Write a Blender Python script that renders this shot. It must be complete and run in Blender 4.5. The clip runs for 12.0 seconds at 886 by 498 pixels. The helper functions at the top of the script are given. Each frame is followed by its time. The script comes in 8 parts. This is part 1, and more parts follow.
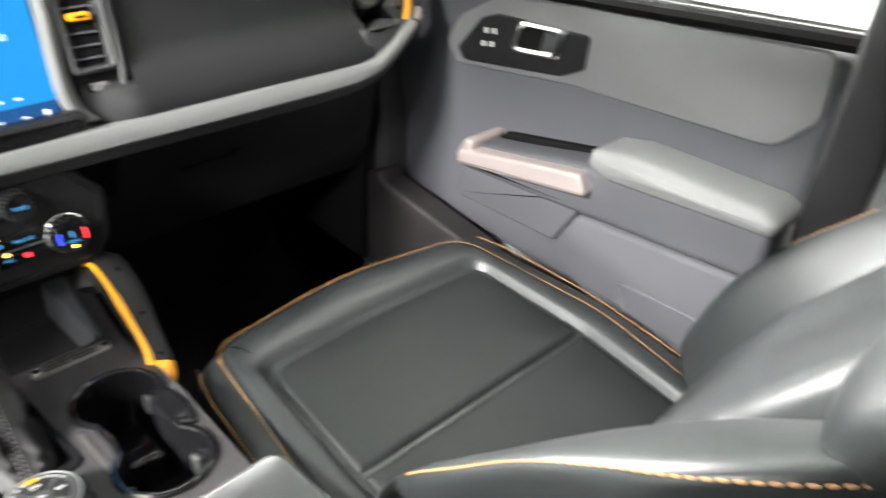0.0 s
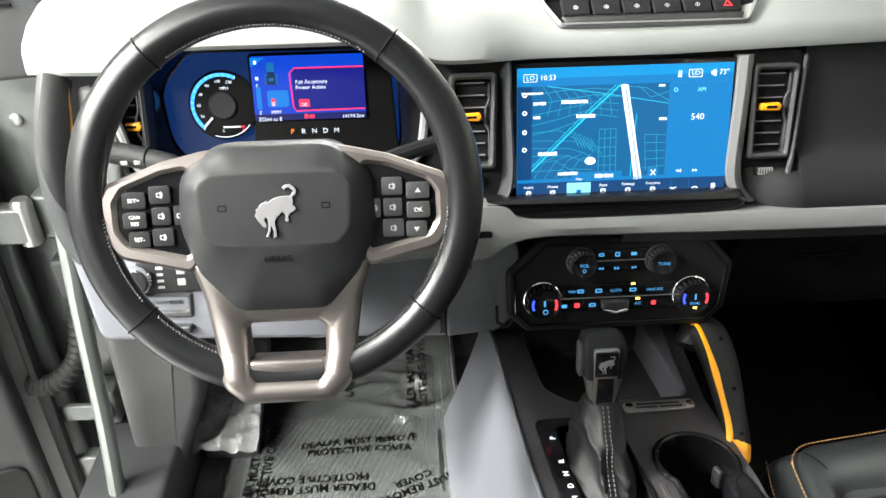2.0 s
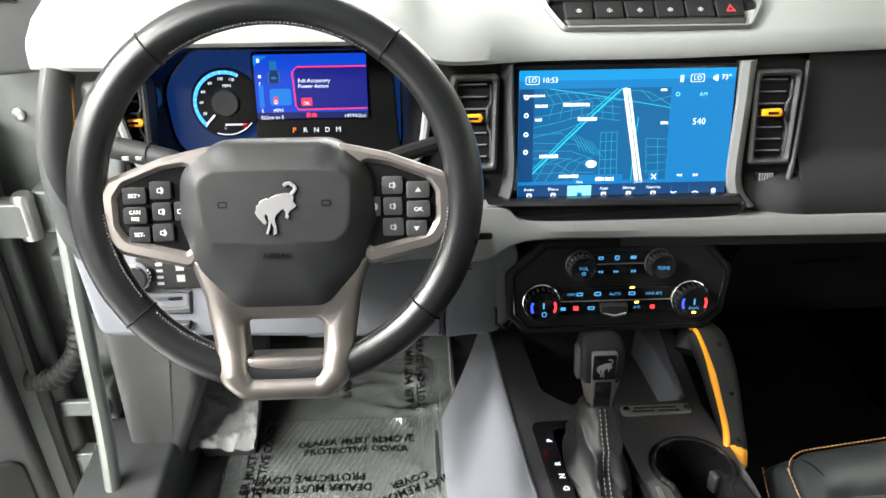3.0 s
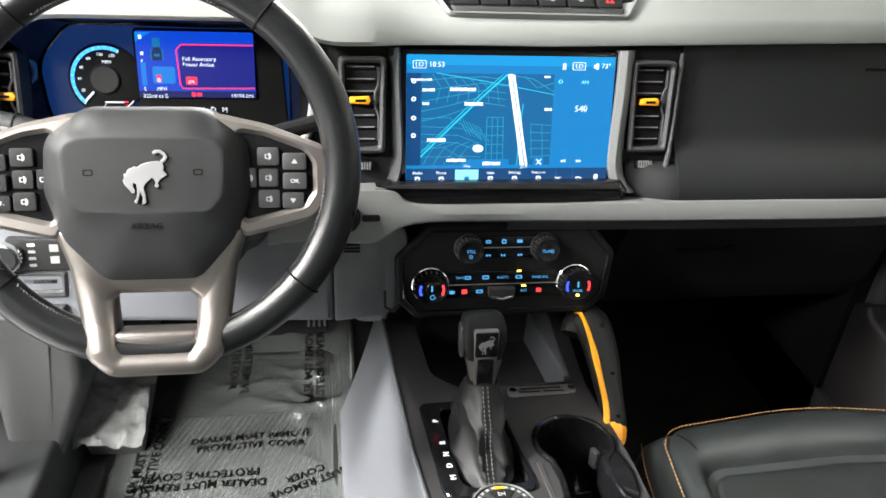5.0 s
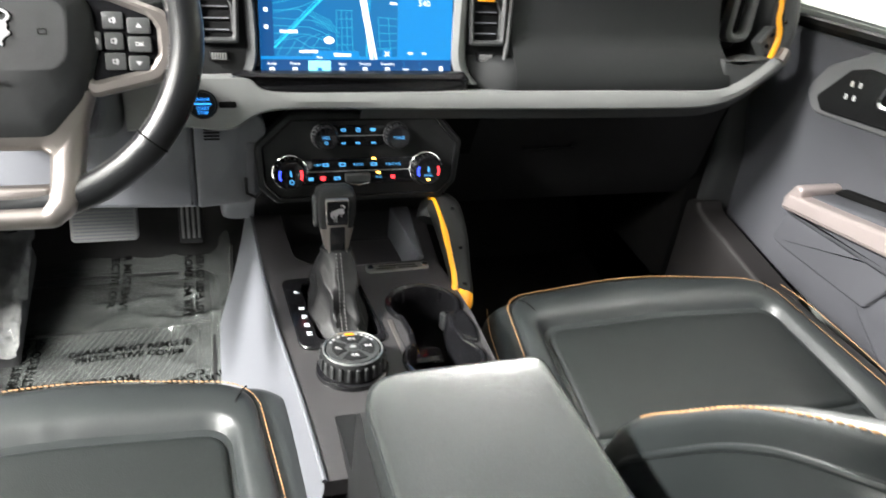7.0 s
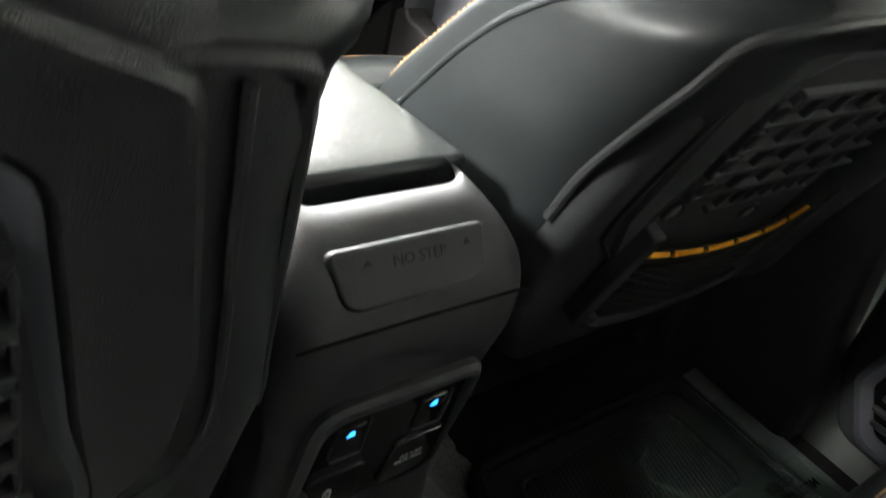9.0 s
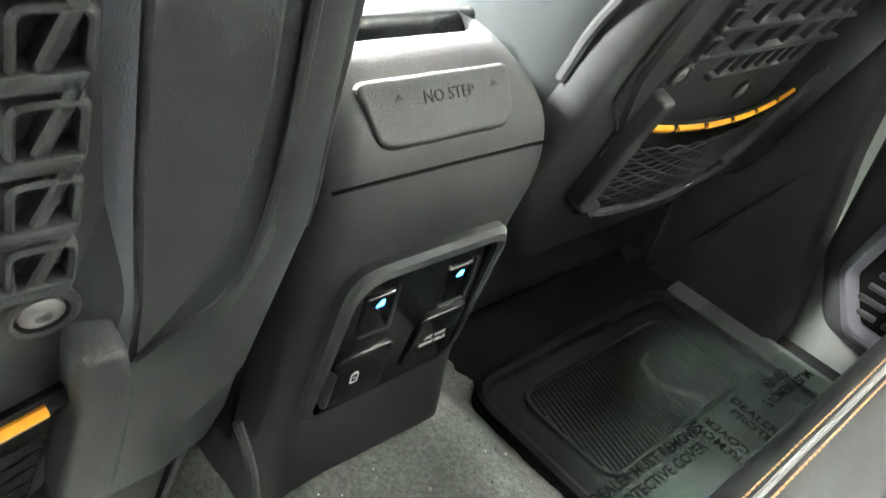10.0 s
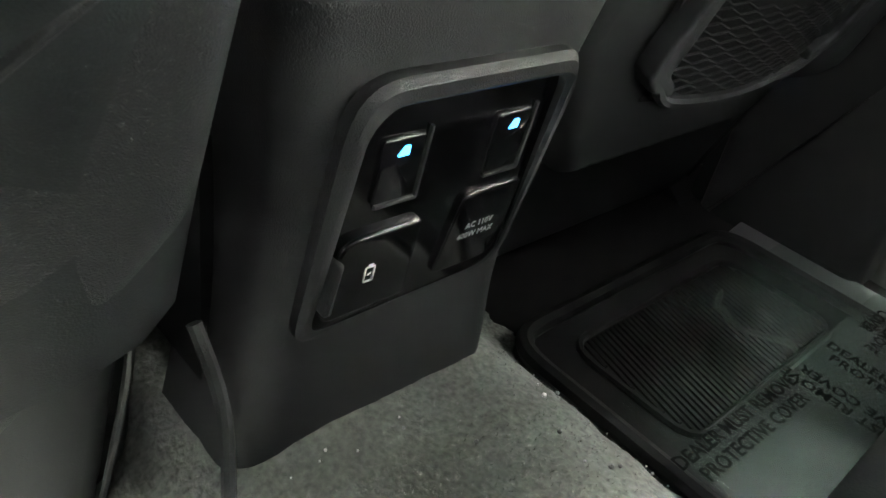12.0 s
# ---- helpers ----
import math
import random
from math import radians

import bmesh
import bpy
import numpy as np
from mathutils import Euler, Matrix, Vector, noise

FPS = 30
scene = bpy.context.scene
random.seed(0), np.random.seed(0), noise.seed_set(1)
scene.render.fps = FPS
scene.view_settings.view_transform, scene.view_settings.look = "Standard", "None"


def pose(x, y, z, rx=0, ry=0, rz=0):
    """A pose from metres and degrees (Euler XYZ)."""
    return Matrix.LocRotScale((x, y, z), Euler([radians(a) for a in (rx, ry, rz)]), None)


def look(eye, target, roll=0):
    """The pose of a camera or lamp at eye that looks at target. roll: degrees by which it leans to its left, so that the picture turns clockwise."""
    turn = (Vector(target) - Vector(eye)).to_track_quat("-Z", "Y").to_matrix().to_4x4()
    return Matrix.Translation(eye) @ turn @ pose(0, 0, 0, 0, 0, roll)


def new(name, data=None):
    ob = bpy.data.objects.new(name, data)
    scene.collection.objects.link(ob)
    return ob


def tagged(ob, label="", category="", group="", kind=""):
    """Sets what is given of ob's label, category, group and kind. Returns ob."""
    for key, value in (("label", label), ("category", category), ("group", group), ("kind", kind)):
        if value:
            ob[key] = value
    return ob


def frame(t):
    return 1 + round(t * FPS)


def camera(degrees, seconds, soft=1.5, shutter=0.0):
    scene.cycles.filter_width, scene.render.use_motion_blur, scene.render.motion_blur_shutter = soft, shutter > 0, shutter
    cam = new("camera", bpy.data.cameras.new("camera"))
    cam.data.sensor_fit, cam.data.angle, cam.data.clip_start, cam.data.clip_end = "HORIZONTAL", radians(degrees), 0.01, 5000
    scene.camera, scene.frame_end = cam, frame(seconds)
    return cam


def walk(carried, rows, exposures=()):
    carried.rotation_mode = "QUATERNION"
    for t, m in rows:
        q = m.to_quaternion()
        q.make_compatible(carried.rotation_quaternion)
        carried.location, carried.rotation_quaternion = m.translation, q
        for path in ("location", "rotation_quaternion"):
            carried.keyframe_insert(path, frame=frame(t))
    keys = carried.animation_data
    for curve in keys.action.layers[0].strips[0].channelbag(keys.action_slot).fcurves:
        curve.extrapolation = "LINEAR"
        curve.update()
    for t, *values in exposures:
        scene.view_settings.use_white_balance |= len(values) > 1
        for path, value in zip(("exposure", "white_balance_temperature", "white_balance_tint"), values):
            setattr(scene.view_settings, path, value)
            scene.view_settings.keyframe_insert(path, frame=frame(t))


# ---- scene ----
cam = camera(60.4, 12.0, shutter=0.4)
PATH = [
    (0, (-0.12, -0.927, 1.027), (1.06, 0.255, -0.073), 3.7),
    (0.5, (-0.167, -0.896, 1.06), (0.66, 0.573, -0.016), 0.2),
    (1, (-0.211, -0.877, 1.074), (0.258, 0.763, 0.03), -1.2),
    (1.5, (-0.253, -0.866, 1.085), (-0.072, 0.824, 0.03), -1.0),
    (2, (-0.265, -0.867, 1.096), (-0.18, 0.828, 0.037), -0.9),
    (2.5, (-0.267, -0.867, 1.094), (-0.182, 0.829, 0.038), -0.4),
    (2.7, (-0.266, -0.868, 1.095), (-0.185, 0.829, 0.04), -0.1),
    (4.3, (-0.246, -0.878, 1.076), (-0.066, 0.83, 0.052), 2.0),
    (4.5, (-0.24, -0.882, 1.074), (-0.015, 0.823, 0.052), 2.6),
    (5, (-0.224, -0.895, 1.066), (0.065, 0.801, 0.046), 3.7),
    (5.5, (-0.216, -0.914, 1.059), (0.119, 0.769, 0.032), 4.5),
    (6, (-0.198, -0.946, 1.045), (0.191, 0.721, 0.01), 5.3),
    (6.5, (-0.186, -0.985, 1.03), (0.265, 0.659, -0.015), 6.1),
    (6.7, (-0.179, -1.003, 1.022), (0.292, 0.631, -0.031), 6.1),
    (8.3, (-0.202, -1.169, 0.942), (0.738, 0.203, -0.17), 10.7),
    (8.5, (-0.219, -1.174, 0.915), (0.607, -0.073, -0.013), 11.9),
    (8.6, (-0.222, -1.163, 0.902), (0.635, -0.096, -0.038), 13.4),
    (8.7, (-0.227, -1.154, 0.888), (0.664, -0.121, -0.057), 14.7),
    (8.8, (-0.235, -1.152, 0.872), (0.695, -0.145, -0.063), 15.2),
    (9, (-0.255, -1.157, 0.839), (0.927, 0.016, -0.27), 16.0),
    (9.2, (-0.269, -1.161, 0.817), (0.752, -0.223, -0.095), 16.4),
    (9.5, (-0.282, -1.16, 0.785), (0.982, -0.066, -0.314), 14.9),
    (10, (-0.295, -1.155, 0.748), (0.989, -0.096, -0.362), 14.9),
    (10.5, (-0.293, -1.158, 0.716), (0.993, -0.114, -0.405), 14.7),
    (11, (-0.282, -1.15, 0.681), (0.997, -0.089, -0.431), 13.2),
    (11.5, (-0.259, -1.127, 0.632), (1.017, -0.059, -0.477), 12.9),
    (12, (-0.231, -1.105, 0.599), (1.033, -0.017, -0.506), 12.3),
]
walk(cam, [(t, look(eye, target, roll)) for t, eye, target, roll in PATH],
     exposures=[(0.0, 1.0), (0.6, 0.95), (1.2, 0.6), (5.0, 0.5), (6.0, 0.75), (6.7, 0.95), (8.3, 0.85), (8.7, 0.7), (9.0, 1.7), (9.5, 3.8), (10.0, 4.35), (10.6, 4.4), (11.2, 4.0), (12.0, 3.75)])

# ---- world and lights: a bright workshop hall, unseen ceiling panels, the driver's door open ----
world = bpy.data.worlds.new("world")
scene.world = world
world.use_nodes = True
world.node_tree.nodes["Background"].inputs[0].default_value = (0.8, 0.9, 1.0, 1)
world.node_tree.nodes["Background"].inputs[1].default_value = 0.02


def area(name, at, target, sx, sy, watts, colour=(1.0, 0.98, 0.95)):
    lamp = bpy.data.lights.new(name, "AREA")
    lamp.shape, lamp.size, lamp.size_y, lamp.energy, lamp.color = "RECTANGLE", sx, sy, watts, colour
    ob = new(name, lamp)
    ob.matrix_world = look(at, target)
    return ob


# ceiling strip lamps over the hall, all out of view
area("ceiling_lamp_left", (-3.4, -0.62, 2.9), (-0.3, -0.3, 0.4), 0.95, 0.5, 430)
# no such lamp known: added to brighten the footwell film and knee panel
area("footwell_fill_lamp", (-2.7, -2.6, 2.9), (-0.45, 0.15, 0.1), 2.4, 0.6, 340)
area("ceiling_lamp_ahead", (0.5, 5.5, 3.1), (0.2, 0.3, 0.7), 3.4, 0.8, 1350)
# no such lamp known: added for the bright reflection on the armrest lid
area("lid_highlight_lamp", (2.0, 3.8, 3.1), (0.1, -0.5, 0.6), 1.0, 0.5, 170)
area("ceiling_lamp_right", (1.9, -0.2, 3.1), (1.9, -0.2, 0), 0.3, 2.4, 18)

# ---- materials ----
def rgb(v):
    return (v, v, v, 1) if isinstance(v, (int, float)) else (*v, 1)


def material(name, colour, rough=0.5, metal=0.0, grain=0.0, bump=0.0, scale=400.0, stain=0.08, coat=0.0, spec=0.5, kind="noise"):
    """A surface with fine grain, wider uneven staining and a small relief, at real size."""
    m = bpy.data.materials.new(name)
    m.use_nodes = True
    t = m.node_tree
    b = t.nodes["Principled BSDF"]
    b.inputs["Roughness"].default_value = rough
    b.inputs["Metallic"].default_value = metal
    b.inputs["Coat Weight"].default_value = coat
    b.inputs["Coat Roughness"].default_value = 0.08
    b.inputs["Specular IOR Level"].default_value = spec
    pos = t.nodes.new("ShaderNodeTexCoord")
    fine = t.nodes.new("ShaderNodeTexVoronoi" if kind == "cells" else "ShaderNodeTexNoise")
    fine.inputs["Scale"].default_value = scale
    wide = t.nodes.new("ShaderNodeTexNoise")
    wide.inputs["Scale"].default_value = 9.0
    wide.inputs["Detail"].default_value = 4.0
    for n in (fine, wide):
        t.links.new(pos.outputs["Object"], n.inputs["Vector"])
    fac = fine.outputs["Distance" if kind == "cells" else "Fac"]
    mix = t.nodes.new("ShaderNodeMix")
    mix.data_type = "RGBA"
    c = rgb(colour)
    mix.inputs["A"].default_value = tuple(v * (1 - grain) for v in c[:3]) + (1,)
    mix.inputs["B"].default_value = tuple(min(1, v * (1 + grain)) for v in c[:3]) + (1,)
    t.links.new(fac, mix.inputs["Factor"])
    tone = t.nodes.new("ShaderNodeMapRange")
    tone.inputs["From Min"].default_value, tone.inputs["From Max"].default_value = 0.3, 0.7
    tone.inputs["To Min"].default_value, tone.inputs["To Max"].default_value = 1 - stain, 1 + stain
    t.links.new(wide.outputs["Fac"], tone.inputs["Value"])
    mul = t.nodes.new("ShaderNodeVectorMath")
    mul.operation = "SCALE"
    t.links.new(mix.outputs["Result"], mul.inputs[0])
    t.links.new(tone.outputs["Result"], mul.inputs["Scale"])
    t.links.new(mul.outputs["Vector"], b.inputs["Base Color"])
    rr = t.nodes.new("ShaderNodeMapRange")
    rr.inputs["From Min"].default_value, rr.inputs["From Max"].default_value = 0.3, 0.7
    rr.inputs["To Min"].default_value, rr.inputs["To Max"].default_value = rough * (1 - stain), min(1, rough * (1 + stain))
    t.links.new(wide.outputs["Fac"], rr.inputs["Value"])
    t.links.new(rr.outputs["Result"], b.inputs["Roughness"])
    if bump:
        bp = t.nodes.new("ShaderNodeBump")
        bp.inputs["Strength"].default_value = bump
        bp.inputs["Distance"].default_value = 0.001
        t.links.new(fac, bp.inputs["Height"])
        t.links.new(bp.outputs["Normal"], b.inputs["Normal"])
    return m


def glowing(name, colour, strength, base=0.01):
    m = bpy.data.materials.new(name)
    m.use_nodes = True
    b = m.node_tree.nodes["Principled BSDF"]
    b.inputs["Base Color"].default_value = rgb(base)
    b.inputs["Roughness"].default_value = 0.35
    b.inputs["Emission Color"].default_value = rgb(colour)
    b.inputs["Emission Strength"].default_value = strength
    b.inputs["Specular IOR Level"].default_value = 0.12
    return m


def clear(name, rough=0.02, tint=(1, 1, 1), ior=1.45, alpha=1.0):
    m = bpy.data.materials.new(name)
    m.use_nodes = True
    b = m.node_tree.nodes["Principled BSDF"]
    b.inputs["Base Color"].default_value = rgb(tint)
    b.inputs["Roughness"].default_value = rough
    b.inputs["IOR"].default_value = ior
    b.inputs["Transmission Weight"].default_value = 1.0
    b.inputs["Alpha"].default_value = alpha
    return m


LEATHER = material("black_leather", (0.021, 0.0245, 0.025), 0.38, grain=0.25, bump=0.10, scale=1100, kind="cells", stain=0.12, spec=0.55)
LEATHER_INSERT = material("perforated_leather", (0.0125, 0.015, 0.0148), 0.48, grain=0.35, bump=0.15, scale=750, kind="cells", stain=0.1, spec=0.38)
BOOT_LEATHER = material("boot_leather", (0.012, 0.012, 0.013), 0.48, spec=0.4, grain=0.2, bump=0.12, scale=1300, kind="cells")
LID_LEATHER = material("lid_leather", (0.020, 0.023, 0.023), 0.23, grain=0.25, bump=0.06, scale=1200, kind="cells", stain=0.08)
RIM_LEATHER = material("wheel_leather", (0.009, 0.0095, 0.0105), 0.29, spec=0.42, grain=0.2, bump=0.12, scale=1300, kind="cells")
PAD = material("light_grey_dash_skin", (0.29, 0.306, 0.29), 0.5, grain=0.05, bump=0.25, scale=1400, stain=0.03)
TRIM = material("silver_grey_trim", (0.175, 0.18, 0.178), 0.42, metal=0.15, grain=0.05, bump=0.08, scale=1200, stain=0.03)
SATIN = material("satin_champagne_metal", (0.29, 0.262, 0.248), 0.36, metal=0.9, grain=0.04, bump=0.03, scale=1500, stain=0.03)
PULL = material("pinkish_satin_pull", (0.36, 0.31, 0.30), 0.42, metal=0.35, grain=0.04, bump=0.03, scale=1500, stain=0.03)
CHROME = material("chrome", (0.75, 0.75, 0.76), 0.12, metal=1.0, stain=0.02)
BLACK = material("black_textured_plastic", (0.011, 0.0115, 0.012), 0.52, grain=0.25, bump=0.5, scale=1500, stain=0.12, spec=0.22)
HUB = material("airbag_cover_skin", (0.014, 0.0148, 0.0158), 0.46, grain=0.2, bump=0.4, scale=1400, stain=0.06, spec=0.32)
KICK = material("brown_black_kick_trim", (0.015, 0.0135, 0.0135), 0.55, grain=0.2, bump=0.4, scale=1400, stain=0.08)
KICK_GREY = material("grey_kick_trim", (0.060, 0.061, 0.062), 0.5, grain=0.2, bump=0.4, scale=1400, stain=0.08)
EMBLEM = material("bright_emblem", (0.42, 0.42, 0.43), 0.36, metal=0.7, stain=0.05)
FACE = material("soft_black_dash_skin", (0.0115, 0.0125, 0.013), 0.60, grain=0.2, bump=0.4, scale=1400, stain=0.08, spec=0.28)
INKY = material("deep_black_plastic", (0.005, 0.005, 0.0055), 0.6, grain=0.25, bump=0.5, scale=1500, stain=0.12)
CHAR = material("charcoal_plastic", (0.034, 0.036, 0.037), 0.48, grain=0.2, bump=0.5, scale=1300, stain=0.08)
DECK = material("console_deck_plastic", (0.042, 0.040, 0.042), 0.42, grain=0.25, bump=0.5, scale=1500, stain=0.1, spec=0.45)
TRAY = material("smooth_tray_plastic", (0.030, 0.030, 0.031), 0.30, grain=0.1, stain=0.15, spec=0.5)
GREY = material("slate_grey_plastic", (0.125, 0.130, 0.146), 0.55, grain=0.12, bump=0.45, scale=1300, stain=0.05)
# the same slate plastic again: shade on the door is put into its colour
DOOR_GREY_SHADED = material("shaded_slate_door_skin", (0.074, 0.076, 0.086), 0.55, grain=0.12, bump=0.45, scale=1300, stain=0.05)
DOOR_INSERT = material("grey_door_insert", (0.145, 0.148, 0.152), 0.55, grain=0.10, bump=0.3, scale=1300, stain=0.04)
GREY_LIGHT = material("mid_grey_door_trim", (0.185, 0.19, 0.19), 0.5, grain=0.08, bump=0.3, scale=1300, stain=0.04)
GLOSS = material("gloss_black", (0.008, 0.008, 0.009), 0.10, stain=0.2, spec=0.5)
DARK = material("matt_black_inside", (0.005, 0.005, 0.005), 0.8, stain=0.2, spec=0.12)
ORANGE = material("orange_paint", (0.92, 0.37, 0.010), 0.42, grain=0.05, stain=0.04)
THREAD = material("tan_orange_thread", (0.42, 0.235, 0.10), 0.7, grain=0.2, scale=3000)
THREAD_GREY = material("grey_thread", (0.16, 0.16, 0.16), 0.7)
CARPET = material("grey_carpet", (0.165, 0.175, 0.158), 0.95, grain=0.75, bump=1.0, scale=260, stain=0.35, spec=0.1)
# nearly black: shade of the footwells is put into this carpet's colour
CARPET_SHADED = material("shaded_carpet", (0.008, 0.008, 0.008), 0.95, grain=0.7, bump=1.0, scale=700, stain=0.2)
RUBBER = material("black_rubber", (0.009, 0.0095, 0.0095), 0.62, spec=0.3, grain=0.2, bump=0.4, scale=900, stain=0.2)
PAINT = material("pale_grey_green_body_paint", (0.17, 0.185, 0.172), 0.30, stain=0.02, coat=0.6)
# body paint at half tone: shade in the jamb is put into its colour
PAINT_SHADED = material("shaded_body_paint", (0.085, 0.092, 0.088), 0.38, grain=0.05, stain=0.06, coat=0.3)
# gloss on the mat's ribs is put in as a paler rubber
RIB = material("rubber_rib_sheen", (0.040, 0.041, 0.041), 0.45, grain=0.2, bump=0.3, scale=900, stain=0.2)
STEEL = material("zinc_steel", (0.45, 0.45, 0.44), 0.35, metal=0.9, stain=0.1)
WALL = material("white_hall_wall", (0.78, 0.80, 0.76), 0.8, grain=0.03, scale=60, stain=0.03)
CONCRETE = material("pale_epoxy_floor", (0.52, 0.53, 0.52), 0.35, grain=0.1, scale=50, stain=0.08)
HEADLINER = material("light_headliner", (0.45, 0.45, 0.43), 0.9, grain=0.1, bump=0.3, scale=900)
WHITE = glowing("white_symbol", (0.9, 0.95, 1.0), 0.9, 0.7)
PRINT = material("white_print", (0.75, 0.75, 0.75), 0.5)
SIGN = material("dim_white_print", (0.40, 0.40, 0.41), 0.5)
PRINT_GREY = material("grey_print", (0.25, 0.25, 0.25), 0.5)
INK = material("black_ink", (0.004, 0.004, 0.004), 0.7, spec=0.08)
BLUE_LIT = glowing("blue_lit_symbol", (0.10, 0.46, 0.95), 0.72)
CYAN_LIT = glowing("cyan_lit_symbol", (0.03, 0.30, 1.0), 1.2)
RED_LIT = glowing("red_lit_mark", (1.0, 0.04, 0.05), 1.6)
AMBER_LIT = glowing("amber_lit_mark", (1.0, 0.55, 0.08), 4.0)
DEEP_BLUE_LIT = glowing("deep_blue_lit_mark", (0.04, 0.08, 1.0), 1.6)
GLASS = clear("window_glass", 0.0)

# ---- mesh tools ----
def finish(bm, name, mat, parent=None, label="", smooth=35, m=None):
    if m is not None:
        bmesh.ops.transform(bm, matrix=m, verts=bm.verts)
    bmesh.ops.recalc_face_normals(bm, faces=bm.faces)
    me = bpy.data.meshes.new(name)
    lim = radians(smooth)
    for f in bm.faces:
        f.smooth = smooth > 0
    for e in bm.edges:
        if len(e.link_faces) == 2 and e.calc_face_angle(0) > lim:
            e.smooth = False
    bm.to_mesh(me)
    bm.free()
    me.materials.append(mat)
    ob = new(name, me)
    if parent is not None:
        ob.parent = parent
    if label:
        ob["label"] = label
    return ob


def part(name, bm, mat, parent, label="", m=None, smooth=35):
    return finish(bm, name, mat, parent, label, smooth, m)


def thing(name, label, category, group="", kind=""):
    return tagged(new(name), label, category, group, kind)


def rpoly(corners, seg=5):
    """A closed outline from corners (x, y, radius)."""
    out, n = [], len(corners)
    for i, c in enumerate(corners):
        p = Vector(c[:2])
        r = c[2] if len(c) > 2 else 0.0
        a, b = Vector(corners[i - 1][:2]) - p, Vector(corners[(i + 1) % n][:2]) - p
        if r <= 1e-6:
            out.append(p)
            continue
        la, lb = a.length, b.length
        a, b = a / la, b / lb
        half = max(0.05, a.angle(b) / 2)
        d = min(r / math.tan(half), la * 0.49, lb * 0.49)
        s, e = p + a * d, p + b * d
        for k in range(seg + 1):
            t = k / seg
            out.append(s * (1 - t) ** 2 + p * 2 * t * (1 - t) + e * t * t)
    return out


def box2(w, h, r, cx=0.0, cy=0.0, seg=4):
    return rpoly([(cx - w / 2, cy - h / 2, r), (cx + w / 2, cy - h / 2, r), (cx + w / 2, cy + h / 2, r), (cx - w / 2, cy + h / 2, r)], seg)


def disc2(r, n=32, cx=0.0, cy=0.0):
    return [Vector((cx + r * math.cos(2 * math.pi * k / n), cy + r * math.sin(2 * math.pi * k / n))) for k in range(n)]


def area2(pts):
    return sum(a.x * b.y - b.x * a.y for a, b in zip(pts, pts[1:] + pts[:1])) / 2


def inset2(pts, d):
    """The outline moved inwards by d."""
    pts = [Vector(p) for p in pts]
    s = 1 if area2(pts) > 0 else -1
    out, n = [], len(pts)
    for i, p in enumerate(pts):
        a, b = (p - pts[i - 1]), (pts[(i + 1) % n] - p)
        if a.length < 1e-9 or b.length < 1e-9:
            out.append(p.copy())
            continue
        a, b = a.normalized(), b.normalized()
        na, nb = Vector((-a.y, a.x)) * s, Vector((-b.y, b.x)) * s
        k = na + nb
        k = k / max(0.5, k.length_squared / 2) if k.length > 1e-6 else na
        out.append(p + k * d)
    return out


def skin(bm, rings, closed=True, cap=(True, True)):
    rows = [[bm.verts.new(p) for p in ring] for ring in rings]
    n = len(rows[0])
    for a, b in zip(rows, rows[1:]):
        for i in range(n if closed else n - 1):
            j = (i + 1) % n
            try:
                bm.faces.new((a[i], a[j], b[j], b[i]))
            except ValueError:
                pass
    for yes, row in ((cap[0], rows[0]), (cap[1], rows[-1])):
        if yes and n > 2:
            try:
                bm.faces.new(row)
            except ValueError:
                pass
    return bm


def slab(outline, lo, hi, bevel=0.0, m=None, bm=None, warp=None, steps=3):
    """An outline raised from lo to hi, with a rounded upper edge; local x, y in the outline's plane."""
    bm = bm or bmesh.new()
    pts = [Vector(p) for p in outline]
    rings = [[(p.x, p.y, lo) for p in pts]]
    if bevel > 0:
        for k in range(steps + 1):
            a = math.pi / 2 * k / steps
            q = inset2(pts, bevel * (1 - math.cos(a)))
            rings.append([(p.x, p.y, hi - bevel + bevel * math.sin(a)) for p in q])
    else:
        rings.append([(p.x, p.y, hi) for p in pts])
    if warp:
        last = rings[-1]
        cx, cy = sum(p[0] for p in last) / len(last), sum(p[1] for p in last) / len(last)
        for s in (0.85, 0.7, 0.55, 0.4, 0.25, 0.1):
            rings.append([(cx + (p[0] - cx) * s, cy + (p[1] - cy) * s, hi) for p in last])
    return placed(bm, rings, m, warp)


def placed(bm, rings, m=None, warp=None, closed=True, cap=(True, True)):
    if warp:
        rings = [[warp(Vector(p)) for p in r] for r in rings]
    if m is not None:
        rings = [[m @ Vector(p) for p in r] for r in rings]
    return skin(bm, rings, closed, cap)


def pillow(outline, lo, hi, puff, edge=0.01, m=None, bm=None, warp=None, rows=6):
    """A padded panel: rounded edge, then a crown that rises by puff towards its middle."""
    bm = bm or bmesh.new()
    pts = [Vector(p) for p in outline]
    c = sum(pts, Vector((0, 0))) / len(pts)
    rings = [[(p.x, p.y, lo) for p in pts]]
    for k in range(5):
        a = math.pi / 2 * k / 4
        q = inset2(pts, edge * (1 - math.cos(a)))
        rings.append([(p.x, p.y, hi - edge + edge * math.sin(a)) for p in q])
    base = inset2(pts, edge)
    for k in range(1, rows + 1):
        s = 1 - k / (rows + 0.25)
        rings.append([(c.x + (p.x - c.x) * s, c.y + (p.y - c.y) * s, hi + puff * (1 - s * s)) for p in base])
    return placed(bm, rings, m, warp)


